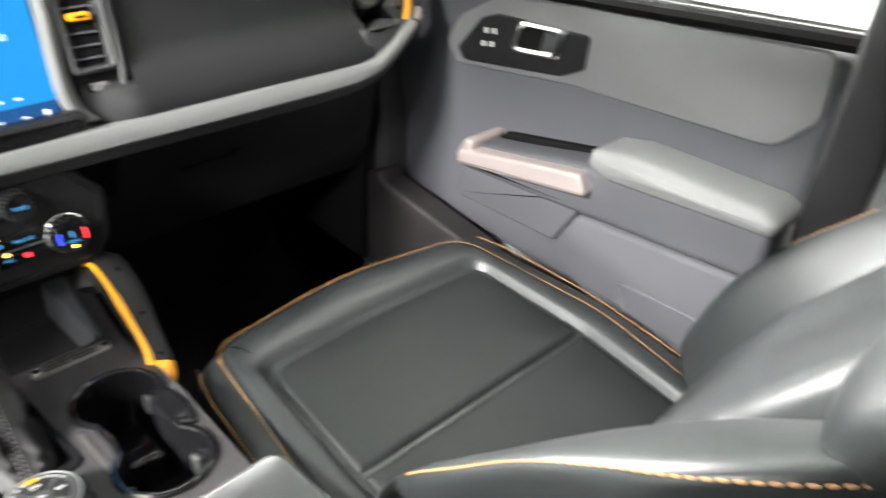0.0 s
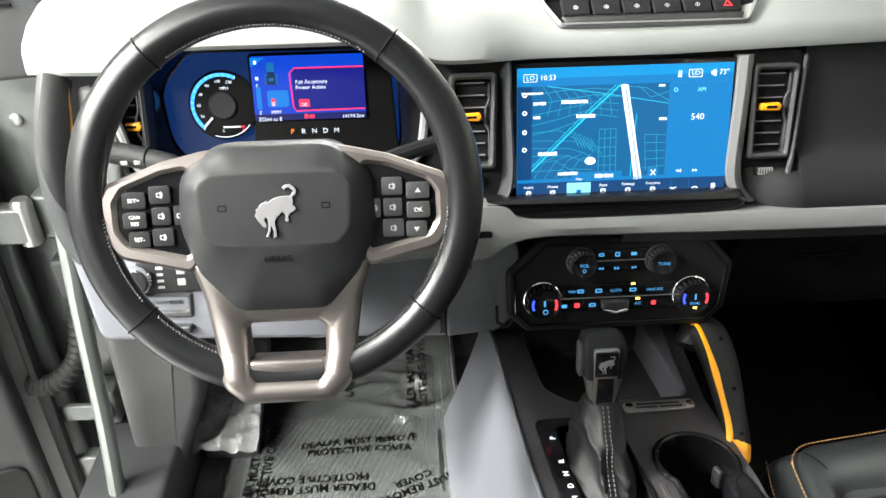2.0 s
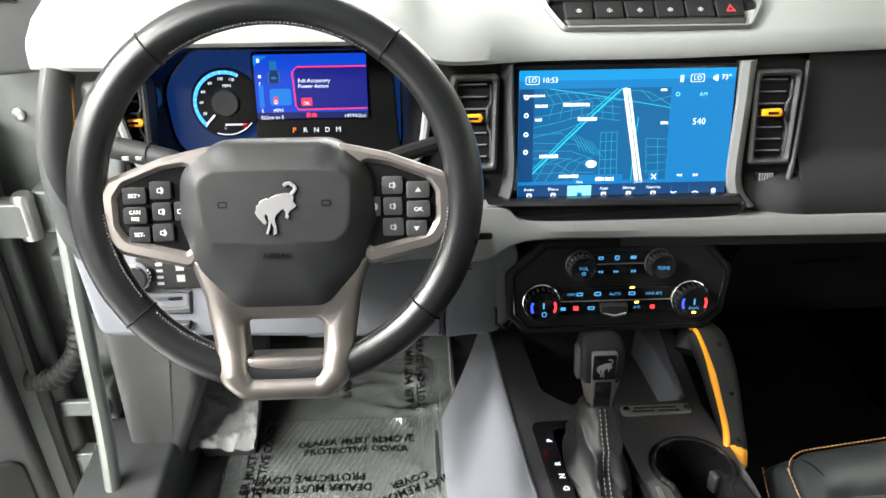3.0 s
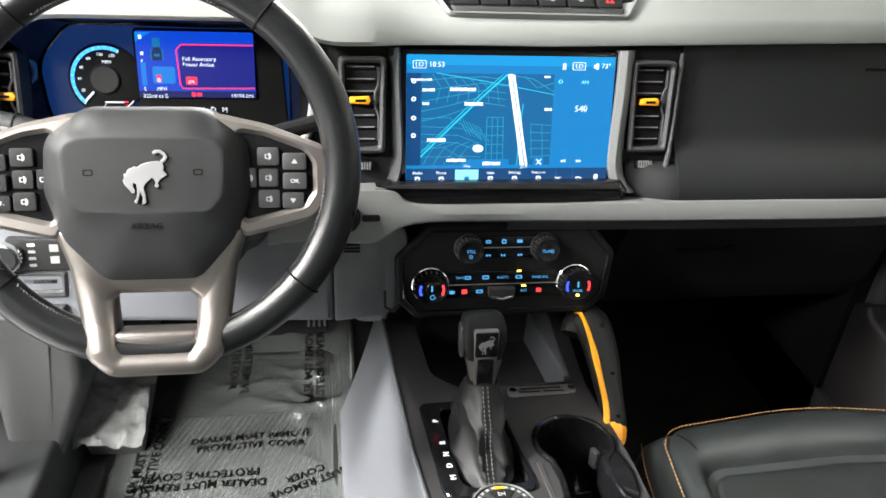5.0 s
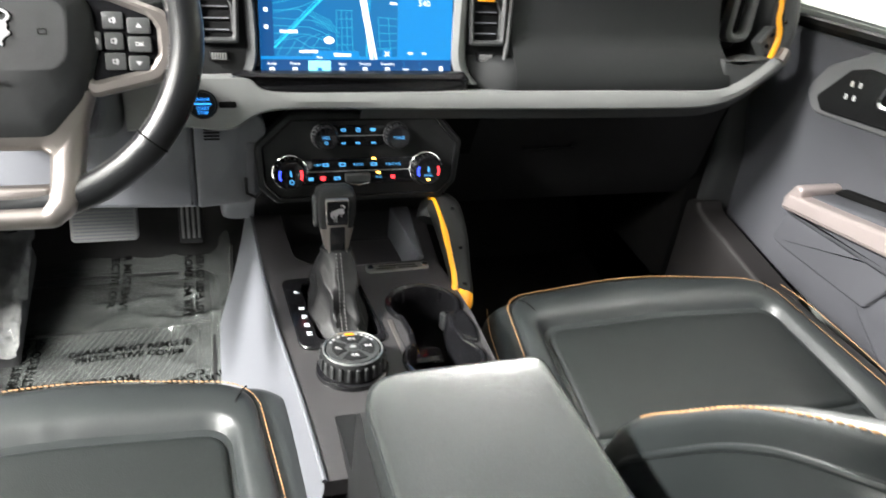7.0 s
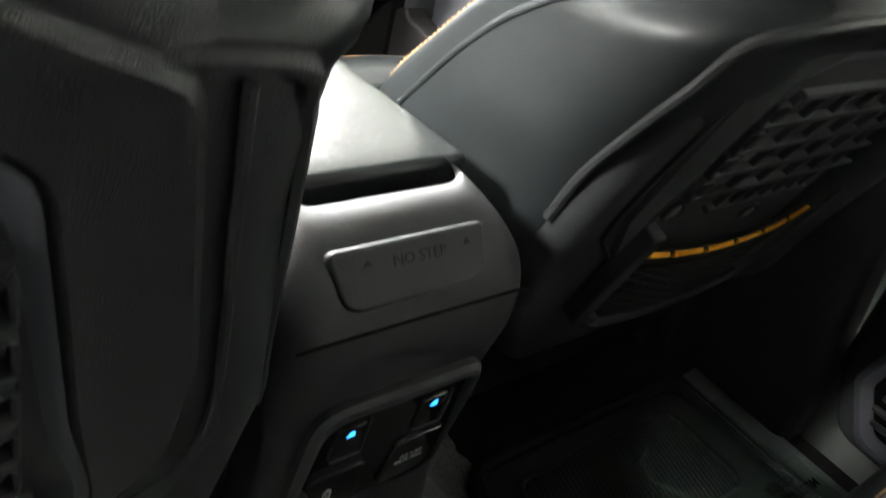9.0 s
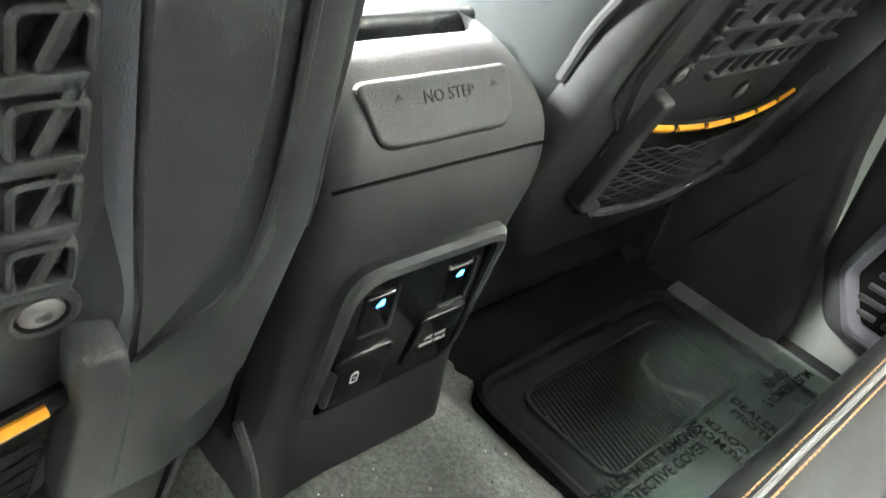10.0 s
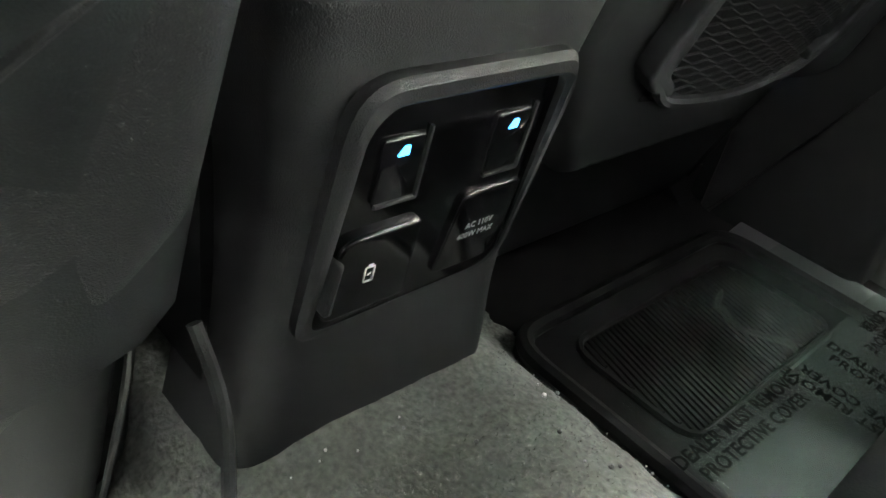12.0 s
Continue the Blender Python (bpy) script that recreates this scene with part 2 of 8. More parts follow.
def frame2(outer, inner, lo, hi, bevel=0.0, m=None, bm=None, warp=None):
    """A ring between two outlines with the same number of points."""
    bm = bm or bmesh.new()
    o, i = [Vector(p) for p in outer], [Vector(p) for p in inner]
    ob, ib = (inset2(o, bevel), inset2(i, -bevel)) if bevel else (o, i)
    rings = [[(p.x, p.y, lo) for p in o], [(p.x, p.y, hi - bevel) for p in o]]
    if bevel:
        rings += [[(p.x, p.y, hi) for p in ob], [(p.x, p.y, hi) for p in ib]]
        rings += [[(p.x, p.y, hi - bevel) for p in i], [(p.x, p.y, lo) for p in i]]
    else:
        rings += [[(p.x, p.y, hi) for p in i], [(p.x, p.y, lo) for p in i]]
    rings.append(rings[0])
    bm = placed(bm, rings, m, warp, cap=(False, False))
    bmesh.ops.remove_doubles(bm, verts=bm.verts, dist=1e-6)
    return bm


def smooth_path(pts, n=8, closed=False):
    """A Catmull-Rom curve through the points."""
    pts = [Vector(p) for p in pts]
    out, m = [], len(pts)
    for i in range(m if closed else m - 1):
        if closed:
            a, b, c, d = pts[i - 1], pts[i], pts[(i + 1) % m], pts[(i + 2) % m]
        else:
            a, b, c, d = pts[max(i - 1, 0)], pts[i], pts[i + 1], pts[min(i + 2, m - 1)]
        for k in range(n):
            t = k / n
            out.append(0.5 * (2 * b + (c - a) * t + (2 * a - 5 * b + 4 * c - d) * t * t + (3 * b - a - 3 * c + d) * t ** 3))
    if not closed:
        out.append(pts[-1])
    return out


def tube(pts, radius, bm=None, sides=8, closed=False, m=None, flat=1.0, up=(0, 0, 1)):
    """A round (or flattened) tube along a path; radius may be a list."""
    bm = bm or bmesh.new()
    pts = [Vector(p) for p in pts]
    n = len(pts)
    rings = []
    for i, p in enumerate(pts):
        d = (pts[(i + 1) % n] - pts[i - 1]) if closed else (pts[min(i + 1, n - 1)] - pts[max(i - 1, 0)])
        d = d.normalized() if d.length > 1e-9 else Vector((0, 0, 1))
        side = d.cross(Vector(up))
        side = side.normalized() if side.length > 1e-4 else d.cross(Vector((0, 1, 0.01))).normalized()
        top = side.cross(d).normalized()
        r = radius[i] if isinstance(radius, (list, tuple)) else radius
        rings.append([p + side * (r * math.cos(2 * math.pi * k / sides)) + top * (r * flat * math.sin(2 * math.pi * k / sides)) for k in range(sides)])
    if closed:
        rings.append(rings[0])
    bm = placed(bm, rings, m, cap=(not closed, not closed))
    if closed:
        bmesh.ops.remove_doubles(bm, verts=bm.verts, dist=1e-6)
    return bm


def turned(profile, n=40, m=None, bm=None, closed_top=True):
    """A body of revolution about local z from (radius, z) pairs."""
    bm = bm or bmesh.new()
    rings = [[(r * math.cos(2 * math.pi * k / n), r * math.sin(2 * math.pi * k / n), z) for k in range(n)] for r, z in profile]
    return placed(bm, rings, m, cap=(closed_top, closed_top))


def box(lo, hi, bevel=0.0, m=None, bm=None):
    bm = bm or bmesh.new()
    lo, hi = Vector(lo), Vector(hi)
    made = bmesh.ops.create_cube(bm, size=1.0)["verts"]
    bmesh.ops.transform(bm, matrix=Matrix.Translation((lo + hi) / 2) @ Matrix.Diagonal((*(hi - lo), 1)), verts=made)
    if bevel:
        edges = {e for v in made for e in v.link_edges}
        got = bmesh.ops.bevel(bm, geom=list(edges), offset=bevel, segments=3, affect="EDGES", profile=0.5)
        made = list({v for f in got["faces"] for v in f.verts} | {v for v in made if v.is_valid})
    if m is not None:
        bmesh.ops.transform(bm, matrix=m, verts=[v for v in made if v.is_valid])
    return bm


def stitches(path, length, gap, radius, parent, mat, name="stitching", lift=0.0, m=None):
    """A sewn line: short thread lengths along a path."""
    pts = [Vector(p) for p in path]
    bm = bmesh.new()
    run, i, at = 0.0, 0, 0.0
    lens = [0.0]
    for a, b in zip(pts, pts[1:]):
        lens.append(lens[-1] + (b - a).length)

    def spot(s):
        for k in range(len(lens) - 1):
            if lens[k + 1] >= s:
                f = (s - lens[k]) / max(1e-9, lens[k + 1] - lens[k])
                return pts[k].lerp(pts[k + 1], f)
        return pts[-1]

    while at + length < lens[-1]:
        a, b = spot(at), spot(at + length)
        d = (b - a).normalized()
        side = d.cross(Vector((0, 0, 1)))
        side = side.normalized() if side.length > 1e-3 else Vector((1, 0, 0))
        top = side.cross(d)
        rings = []
        for p, r in ((a, 0.5), (a.lerp(b, 0.22), 1.0), (a.lerp(b, 0.78), 1.0), (b, 0.5)):
            rings.append([p + (side * math.cos(2 * math.pi * k / 5) + top * math.sin(2 * math.pi * k / 5)) * radius * r for k in range(5)])
        placed(bm, rings, m)
        at += length + gap
    return part(name, bm, mat, parent)


def letters(text, size, m, mat, parent, name="lettering", depth=0.0003, align="CENTER"):
    """Raised or printed lettering in the built-in font, as a mesh; local x along the line, y up."""
    cu = bpy.data.curves.new(name, "FONT")
    cu.body, cu.size, cu.extrude, cu.align_x, cu.align_y = text, size, depth, align, "CENTER"
    cu.resolution_u = 2
    cu.offset = size * 0.022 if mat is INK else 0.0
    tmp = bpy.data.objects.new(name, cu)
    me = bpy.data.meshes.new_from_object(tmp)
    bpy.data.objects.remove(tmp)
    bpy.data.curves.remove(cu)
    me.name = name
    me.transform(m)
    me.materials.clear()
    me.materials.append(mat)
    ob = new(name, me)
    ob.parent = parent
    return ob


def T(x, y, z):
    return Matrix.Translation((x, y, z))


def axes(origin, u, v):
    """A frame with local x along u, y along v (made square), z their normal."""
    u = Vector(u).normalized()
    w = u.cross(Vector(v)).normalized()
    v = w.cross(u)
    return Matrix.Translation(origin) @ Matrix((u, v, w)).transposed().to_4x4()


def plate(outer, holes, z, depth, m=None, warp=None, name_bm=None):
    """A plate with holes through it: top at z, depth thick, with walls."""
    bm = bmesh.new()
    edges = []
    for loop in (outer, *holes):
        vs = [bm.verts.new((p[0], p[1], z)) for p in loop]
        edges += [bm.edges.new((vs[i], vs[(i + 1) % len(vs)])) for i in range(len(vs))]
    bmesh.ops.triangle_fill(bm, use_beauty=True, use_dissolve=False, edges=edges)
    top = list(bm.faces)
    rim = [e for e in bm.edges if len(e.link_faces) == 1]
    out = bmesh.ops.extrude_edge_only(bm, edges=rim)
    low = [v for v in out["geom"] if isinstance(v, bmesh.types.BMVert)]
    bmesh.ops.translate(bm, verts=low, vec=(0, 0, -depth))
    for v in bm.verts:
        if warp:
            v.co = warp(v.co)
        if m is not None:
            v.co = m @ v.co
    return bm


def horse(m, s, mat, parent, depth=0.0012):
    """A plain bucking-horse outline, s metres high."""
    shape = [Vector((x * s, y * s)) for x, y in ((0.13, 0.44), (0.18, 0.49), (0.28, 0.50), (0.36, 0.44), (0.40, 0.37), (0.37, 0.30), (0.31, 0.25), (0.33, 0.19), (0.31, 0.12), (0.38, 0.05), (0.33, 0.00), (0.25, -0.05), (0.21, -0.11), (0.23, -0.16), (0.20, -0.20), (0.15, -0.17), (0.17, -0.10), (0.15, -0.05), (0.11, -0.01), (0.05, -0.07), (0.00, -0.11), (-0.04, -0.19), (-0.02, -0.33), (-0.01, -0.47), (-0.08, -0.50), (-0.07, -0.37), (-0.11, -0.26), (-0.13, -0.37), (-0.17, -0.48), (-0.22, -0.46), (-0.17, -0.35), (-0.16, -0.23), (-0.17, -0.13), (-0.21, -0.10), (-0.23, -0.16), (-0.19, -0.24), (-0.20, -0.29), (-0.25, -0.29), (-0.31, -0.21), (-0.36, -0.15), (-0.40, -0.07), (-0.37, 0.01), (-0.38, 0.06), (-0.33, 0.07), (-0.31, 0.13), (-0.27, 0.16), (-0.23, 0.17), (-0.19, 0.20), (-0.13, 0.18), (-0.09, 0.22), (-0.00, 0.26), (0.11, 0.28), (0.21, 0.29), (0.26, 0.28), (0.30, 0.32), (0.33, 0.36), (0.31, 0.40), (0.25, 0.44), (0.20, 0.42), (0.17, 0.39))]
    ob = part("horse_emblem", slab(shape, 0, depth, depth * 0.2, m, steps=1), mat, parent, "plain horse emblem")
    part("emblem_edge", tube([m @ Vector((*p, depth * 0.4)) for p in shape], s * 0.013, sides=5, closed=True), DARK, parent)
    return ob


# ---- the hall round the car ----
GROUND = -0.52


def plain(name, lo, hi, mat, label):
    return tagged(finish(box(lo, hi), name, mat, smooth=0), label, "room", kind="structure")


plain("ground", (-7, -8, GROUND - 0.1), (7, 8, GROUND), CONCRETE, "pale glossy epoxy workshop floor")
plain("wall_north", (-7, 8, GROUND), (7, 8.15, 3.2), WALL, "white painted hall wall")
plain("wall_south", (-7, -8.15, GROUND), (7, -8, 3.2), WALL, "white painted hall wall")
plain("wall_west", (-7.15, -8, GROUND), (-7, 8, 3.2), WALL, "white painted hall wall")
plain("wall_east", (7, -8, GROUND), (7.15, 8, 3.2), WALL, "white painted hall wall")
plain("ceiling", (-7, -8, 3.2), (7, 8, 3.3), WALL, "white hall ceiling")

# ---- the car's body ----
body = thing("vehicle_shell", "pale grey-green off-road car body with an open door on the driver's side", "car body")


def sheet(name, profile, x0, x1, mat, parent, label="", thick=0.012):
    """A bent panel: a (y, z) line with thickness, between two x."""
    n = len(profile)
    pts = [Vector((0, *p)) for p in profile]
    nor = []
    for i in range(n):
        d = pts[min(i + 1, n - 1)] - pts[max(i - 1, 0)]
        nor.append(Vector((0, -d.z, d.y)).normalized() * thick)
    ring = [p for p in pts] + [pts[i] - nor[i] for i in reversed(range(n))]
    bm = placed(bmesh.new(), [[(x0, p.y, p.z) for p in ring], [(x1, p.y, p.z) for p in ring]])
    return part(name, bm, mat, parent, label)


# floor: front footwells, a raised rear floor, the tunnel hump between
sheet("front_floor", [(-0.62, 0.02), (0.30, 0.02), (0.40, 0.03), (0.50, 0.14), (0.62, 0.42), (0.66, 0.62)], -0.74, 0.74, CARPET_SHADED, body, "carpeted footwell floor, darkened for shade")
sheet("rear_floor", [(-2.3, 0.14), (-0.70, 0.14), (-0.60, 0.13), (-0.58, 0.02)], -0.74, 0.74, CARPET_SHADED, body, "carpeted rear floor, darkened for shade")


def hump(x):
    return 0.13 + 0.148 / (1 + (abs(x - 0.005) / 0.155) ** 5)


def pile(x, y):
    """The uneven height of the carpet's pile."""
    return 0.004 * noise.noise((x * 9, y * 9, 0)) + 0.0022 * noise.noise((x * 45, y * 45, 3)) + 0.0014 * noise.noise((x * 170, y * 170, 5))


rings = []
for k in range(150):
    y = -0.62 - 0.75 * k / 149
    rings.append([(x, y, hump(x) + pile(x, y)) for x in [(-0.30 + 0.6 * i / 120) for i in range(121)]])
part("tunnel_carpet", skin(bmesh.new(), rings, closed=False, cap=(False, False)), CARPET, body, "worn grey carpet over the transmission tunnel", smooth=80)
tufts = random.Random(11)
bm = bmesh.new()
for k in range(5200):
    x, y = -0.16 + 0.32 * tufts.random(), -0.88 - 0.27 * tufts.random()
    z, a, r = hump(x) + pile(x, y) - 0.0006, 6.283 * tufts.random(), 0.0012 + 0.0030 * tufts.random() ** 2
    tip, w = Vector((x + r * math.cos(a), y + r * math.sin(a), z + 0.0012 + 0.0022 * tufts.random())), 0.00032
    bm.faces.new([bm.verts.new(p) for p in ((x - w * math.sin(a), y + w * math.cos(a), z), (x + w * math.sin(a), y - w * math.cos(a), z), tip)])
fuzz = part("carpet_fuzz", bm, CARPET, body, "loose grey carpet fibres", smooth=0)
fuzz["kind"] = "stuff"

# roof, firewall, tail and sides
# roof is out of view; carried to the header to block overhead light
part("roof", box((-0.74, -2.3, 1.42), (0.74, 0.16, 1.46), 0.01), HEADLINER, body, "unseen light fabric headliner")
part("windscreen_header", box((-0.70, 0.14, 1.40), (0.70, 0.24, 1.45), 0.012), CHAR, body, "charcoal header rail")
part("tail_panel", box((-0.76, -2.34, 0.1), (0.76, -2.3, 1.46)), CHAR, body)
part("firewall", box((-0.80, 0.66, 0.0), (0.80, 0.70, 0.90)), DARK, body)
part("cowl", box((-0.80, 0.55, 0.86), (0.80, 0.74, 0.90), 0.01), BLACK, body)
for s in (-1, 1):
    part("windscreen_pillar", tube([(s * 0.74, 0.62, 0.86), (s * 0.715, 0.43, 1.15), (s * 0.68, 0.2, 1.44)], 0.035, sides=10), CHAR, body, "charcoal windscreen pillar trim")
    part("b_pillar", slab(rpoly([(-0.72, 0.12, 0.02), (-0.90, 0.12, 0.02), (-0.88, 1.43, 0.02), (-0.76, 1.43, 0.02)]), 0.0, 0.07, 0.012, axes((s * 0.70, 0, 0), (0, 1, 0), (0, 0, 1)) if s > 0 else axes((s * 0.77, 0, 0), (0, 1, 0), (0, 0, 1))), CHAR, body, "charcoal plastic pillar trim")
    part("sill", slab(rpoly([(0.30, 0.03), (0.30, 0.16, 0.02), (-0.70, 0.16, 0.02), (-0.76, 0.12), (-2.2, 0.12), (-2.2, 0.0)]), 0.0, 0.13, 0.012, axes((s * 0.66 if s > 0 else -0.79, 0, 0), (0, 1, 0), (0, 0, 1))), CHAR, body, "charcoal sill trim")
part("windscreen", slab(rpoly([(-0.70, 0.0, 0.03), (0.70, 0.0, 0.03), (0.66, 0.66, 0.03), (-0.66, 0.66, 0.03)]), 0, 0.005, 0, axes((0, 0.62, 0.88), (1, 0, 0), (0, -0.62, 0.78))), GLASS, body, "clear windscreen").visible_shadow = False
# unseen rear side: panels added to block light, with a gap that meters it
part("rear_side_blocker", box((-0.78, -2.3, 0.10), (-0.74, -1.195, 0.715), 0.01), CHAR, body, "unseen charcoal panel that closes the rear side")
part("rear_side_blocker", box((-0.78, -2.3, 0.72), (-0.74, -0.86, 1.44), 0.01), CHAR, body, "unseen charcoal panel that closes the rear side")
part("rear_side_blocker", box((-0.78, -1.02, 0.10), (-0.74, -0.86, 0.715), 0.01), CHAR, body, "unseen charcoal panel that closes the rear side")
part("rear_side_blocker", box((-0.78, -1.192, 0.10), (-0.74, -1.023, 0.54), 0.01), CHAR, body, "unseen charcoal panel that closes the rear side")
part("rear_side_blocker", box((0.74, -2.3, 0.80), (0.78, -1.75, 1.44), 0.01), CHAR, body, "unseen charcoal panel that closes the rear side")

# ---- dashboard ----
DASH = axes((0, 0, 0.8), (1, 0, 0), (0, math.sin(radians(14)), math.cos(radians(14))))


def dv(z):
    return (z - 0.8) / math.cos(radians(14))


def D(u, z, w=0.0):
    """A frame on the dashboard's face, at u across and height z, w out of it."""
    return DASH @ T(u, dv(z), w)


def DP(pts):
    """An outline on the face from (u, z, radius)."""
    return [(p[0], dv(p[1]), *p[2:]) for p in pts]


dash = thing("dashboard", "two-tone dashboard with light grey pad, dark face and silver-grey trim rail", "dashboard")


# upper pad: a skin over the whole width that rises over the instruments
def pad_section(x):
    k = 1 / (1 + math.exp((x + 0.150) / 0.022))
    k *= 1 / (1 + math.exp((-0.66 - x) / 0.02))
    r = max(0.0, min(1.0, (x - 0.05) / 0.5))
    g = 1 / (1 + math.exp((x + 0.250) / 0.010)) / (1 + math.exp((-0.555 - x) / 0.010))
    low = 0.810 + 0.014 * r + 0.026 * g
    e = max(0.0, (abs(x) - 0.63) / 0.06) ** 2
    return [
        (0.05, low + 0.006), (0.006 - 0.008 * k, low), (-0.002 - 0.016 * k, low + 0.003), (-0.003 - 0.020 * k, low + 0.009), (0.000 - 0.020 * k, low + 0.024 + 0.010 * k),
        (0.006 - 0.018 * k, low + 0.031 + 0.022 * k), (0.030 - 0.012 * k, low + 0.046 + 0.026 * k), (0.070, low + 0.070 + 0.014 * k - 0.01 * e), (0.13, low + 0.088 + 0.006 * k - 0.02 * e), (0.22, 0.912 - 0.03 * e), (0.40, 0.914 - 0.03 * e), (0.58, 0.905), (0.58, 0.86), (0.2, 0.84),
    ]


xs = [-0.690 + 1.385 * i / 180 for i in range(181)]
part("upper_pad", skin(bmesh.new(), [[(x, *p) for p in pad_section(x)] for x in xs]), PAD, dash, "light grey soft-touch upper pad", smooth=40)


def prism_x(profile, x0, x1, bm=None):
    return placed(bm or bmesh.new(), [[(x0, *p) for p in profile], [(x1, *p) for p in profile]])


part("carcass", prism_x([(0.06, 0.83), (0.55, 0.86), (0.62, 0.45), (0.22, 0.36), (0.10, 0.46), (0.02, 0.60), (0.03, 0.68)], 0.205, 0.56), DARK, dash)
part("carcass", prism_x([(0.10, 0.83), (0.55, 0.86), (0.62, 0.45), (0.16, 0.40), (0.06, 0.46), (0.0, 0.60), (0.09, 0.68)], -0.70, 0.205), DARK, dash)
part("carcass", prism_x([(0.14, 0.84), (0.55, 0.86), (0.62, 0.45), (0.30, 0.40), (0.16, 0.60)], 0.56, 0.735), DARK, dash)

# centre face and the bars that frame screen and vents
part("centre_face", slab(rpoly(DP([(-0.245, 0.615, 0.01), (0.215, 0.615, 0.01), (0.222, 0.813, 0.01), (-0.245, 0.813, 0.01)])), -0.03, -0.012, 0.003, DASH), BLACK, dash, "black centre face")
for u0, u1, wd in ((0.1350, 0.1300, 0.019), (-0.1385, -0.1345, 0.007)):
    s = 1 if u0 > 0 else -1
    pts = [(u0, 0.808), (u0 - s * 0.001, 0.76), (u0 - s * 0.004, 0.70), (u1 + s * 0.001, 0.668), (u1 + s * 0.008, 0.648), (u1 + s * 0.022, 0.634)]
    rings = []
    for u, z in [(p.x, p.y) for p in smooth_path([(*p, 0) for p in pts], 5)]:
        o = D(u, z) @ Vector()
        rings.append([D(u - s * 0.001, z, -0.012) @ Vector(), D(u, z, 0.006) @ Vector(), D(u + s * wd * 0.4, z, 0.0095) @ Vector(), D(u + s * wd * 0.8, z, 0.006) @ Vector(), D(u + s * wd, z, 0.0) @ Vector(), D(u + s * (wd + 0.006), z, -0.012) @ Vector()])
    part("screen_bar", skin(bmesh.new(), rings, closed=False), TRIM if s > 0 else CHAR, dash, "silver-grey bar beside the screen")
part("vent_bar", tube(smooth_path([D(u, z, w) @ Vector() for u, z, w in ((0.2185, 0.806, -0.002), (0.2165, 0.75, -0.001), (0.2125, 0.69, 0.002), (0.208, 0.665, 0.004))], 5), [0.0030] * 11 + [0.0036] * 5, sides=8), CHAR, dash, "silver-grey bar beside the vent")
part("screen_shelf", slab(rpoly(DP([(-0.190, 0.640, 0.01), (-0.124, 0.6195, 0.02), (0.100, 0.6185, 0.03), (0.148, 0.627, 0.012), (0.156, 0.640, 0.006), (0.146, 0.652, 0.004), (-0.150, 0.652, 0.004)])), -0.02, 0.0235, 0.012, DASH), GLOSS, dash, "gloss black shelf under the screen")

# passenger face with a ledge and moulded block shapes
prof = ((0.830, -0.03), (0.826, -0.008), (0.74, -0.009), (0.705, -0.009), (0.692, -0.006), (0.682, 0.002), (0.672, 0.010), (0.660, 0.017), (0.645, 0.022), (0.632, 0.024), (0.62, 0.02), (0.62, -0.04))
rings = []
for i in range(31):
    f = i / 30
    rings.append([D(0.222 + 0.340 * f + (0.012 * (0.74 - z) / 0.1 if i == 30 and z < 0.74 else 0), z, w) @ Vector() for z, w in prof])
part("passenger_face", skin(bmesh.new(), rings), FACE, dash, "charcoal textured face panel", smooth=45)
rings = []
for i in range(9):
    f = i / 8
    rings.append([D(0.158 + 0.0645 * f, z, -0.014 + (w + 0.014) * (0.25 + 0.75 * f * f * (3 - 2 * f))) @ Vector() for z, w in ((0.672, -0.004), (0.668, 0.008), (0.660, 0.0165), (0.645, 0.0215), (0.632, 0.0235), (0.622, 0.0195), (0.622, -0.014), (0.672, -0.014))])
part("vent_ledge", skin(bmesh.new(), rings), FACE, dash, "charcoal ledge under the vent", smooth=45)
part("ledge_end", slab(rpoly(DP([(0.560, 0.612, 0.005), (0.590, 0.618, 0.02), (0.640, 0.655, 0.02), (0.655, 0.672, 0.005), (0.628, 0.676, 0.02), (0.590, 0.668, 0.02), (0.560, 0.672, 0.004)])), -0.03, 0.021, 0.006, DASH), CHAR, dash)
for k in range(6):
    part("moulded_block", slab(box2(0.026, 0.0105, 0.003, 0.292 + 0.041 * k, dv(0.697)), -0.010, -0.0080, 0.0008, DASH, steps=1), FACE, dash)
for k in range(5):
    part("moulded_mark", slab(box2(0.005, 0.004, 0.0005, 0.483 + 0.006 * k, dv(0.789)), -0.009, -0.0077, 0, DASH), DARK, dash)
# recess at the end of the dash: side vent and grab handle
part("recess_back", slab(rpoly(DP([(0.556, 0.665, 0.02), (0.64, 0.68, 0.02), (0.69, 0.80, 0.01), (0.562, 0.815, 0.01)])), -0.09, -0.075, 0.004, DASH), DARK, dash)
part("side_vent_frame", frame2(rpoly(DP([(0.598, 0.690, 0.02), (0.642, 0.694, 0.02), (0.655, 0.796, 0.015), (0.616, 0.800, 0.02)])), rpoly(DP([(0.609, 0.702, 0.016), (0.636, 0.704, 0.016), (0.648, 0.786, 0.012), (0.624, 0.789, 0.014)])), -0.06, -0.035, 0.005, DASH), GREY_LIGHT, dash, "grey end vent frame")
part("vent_tab", slab(box2(0.010, 0.005, 0.001, 0.578, dv(0.752)), -0.07, -0.055, 0.001, DASH), ORANGE, dash)

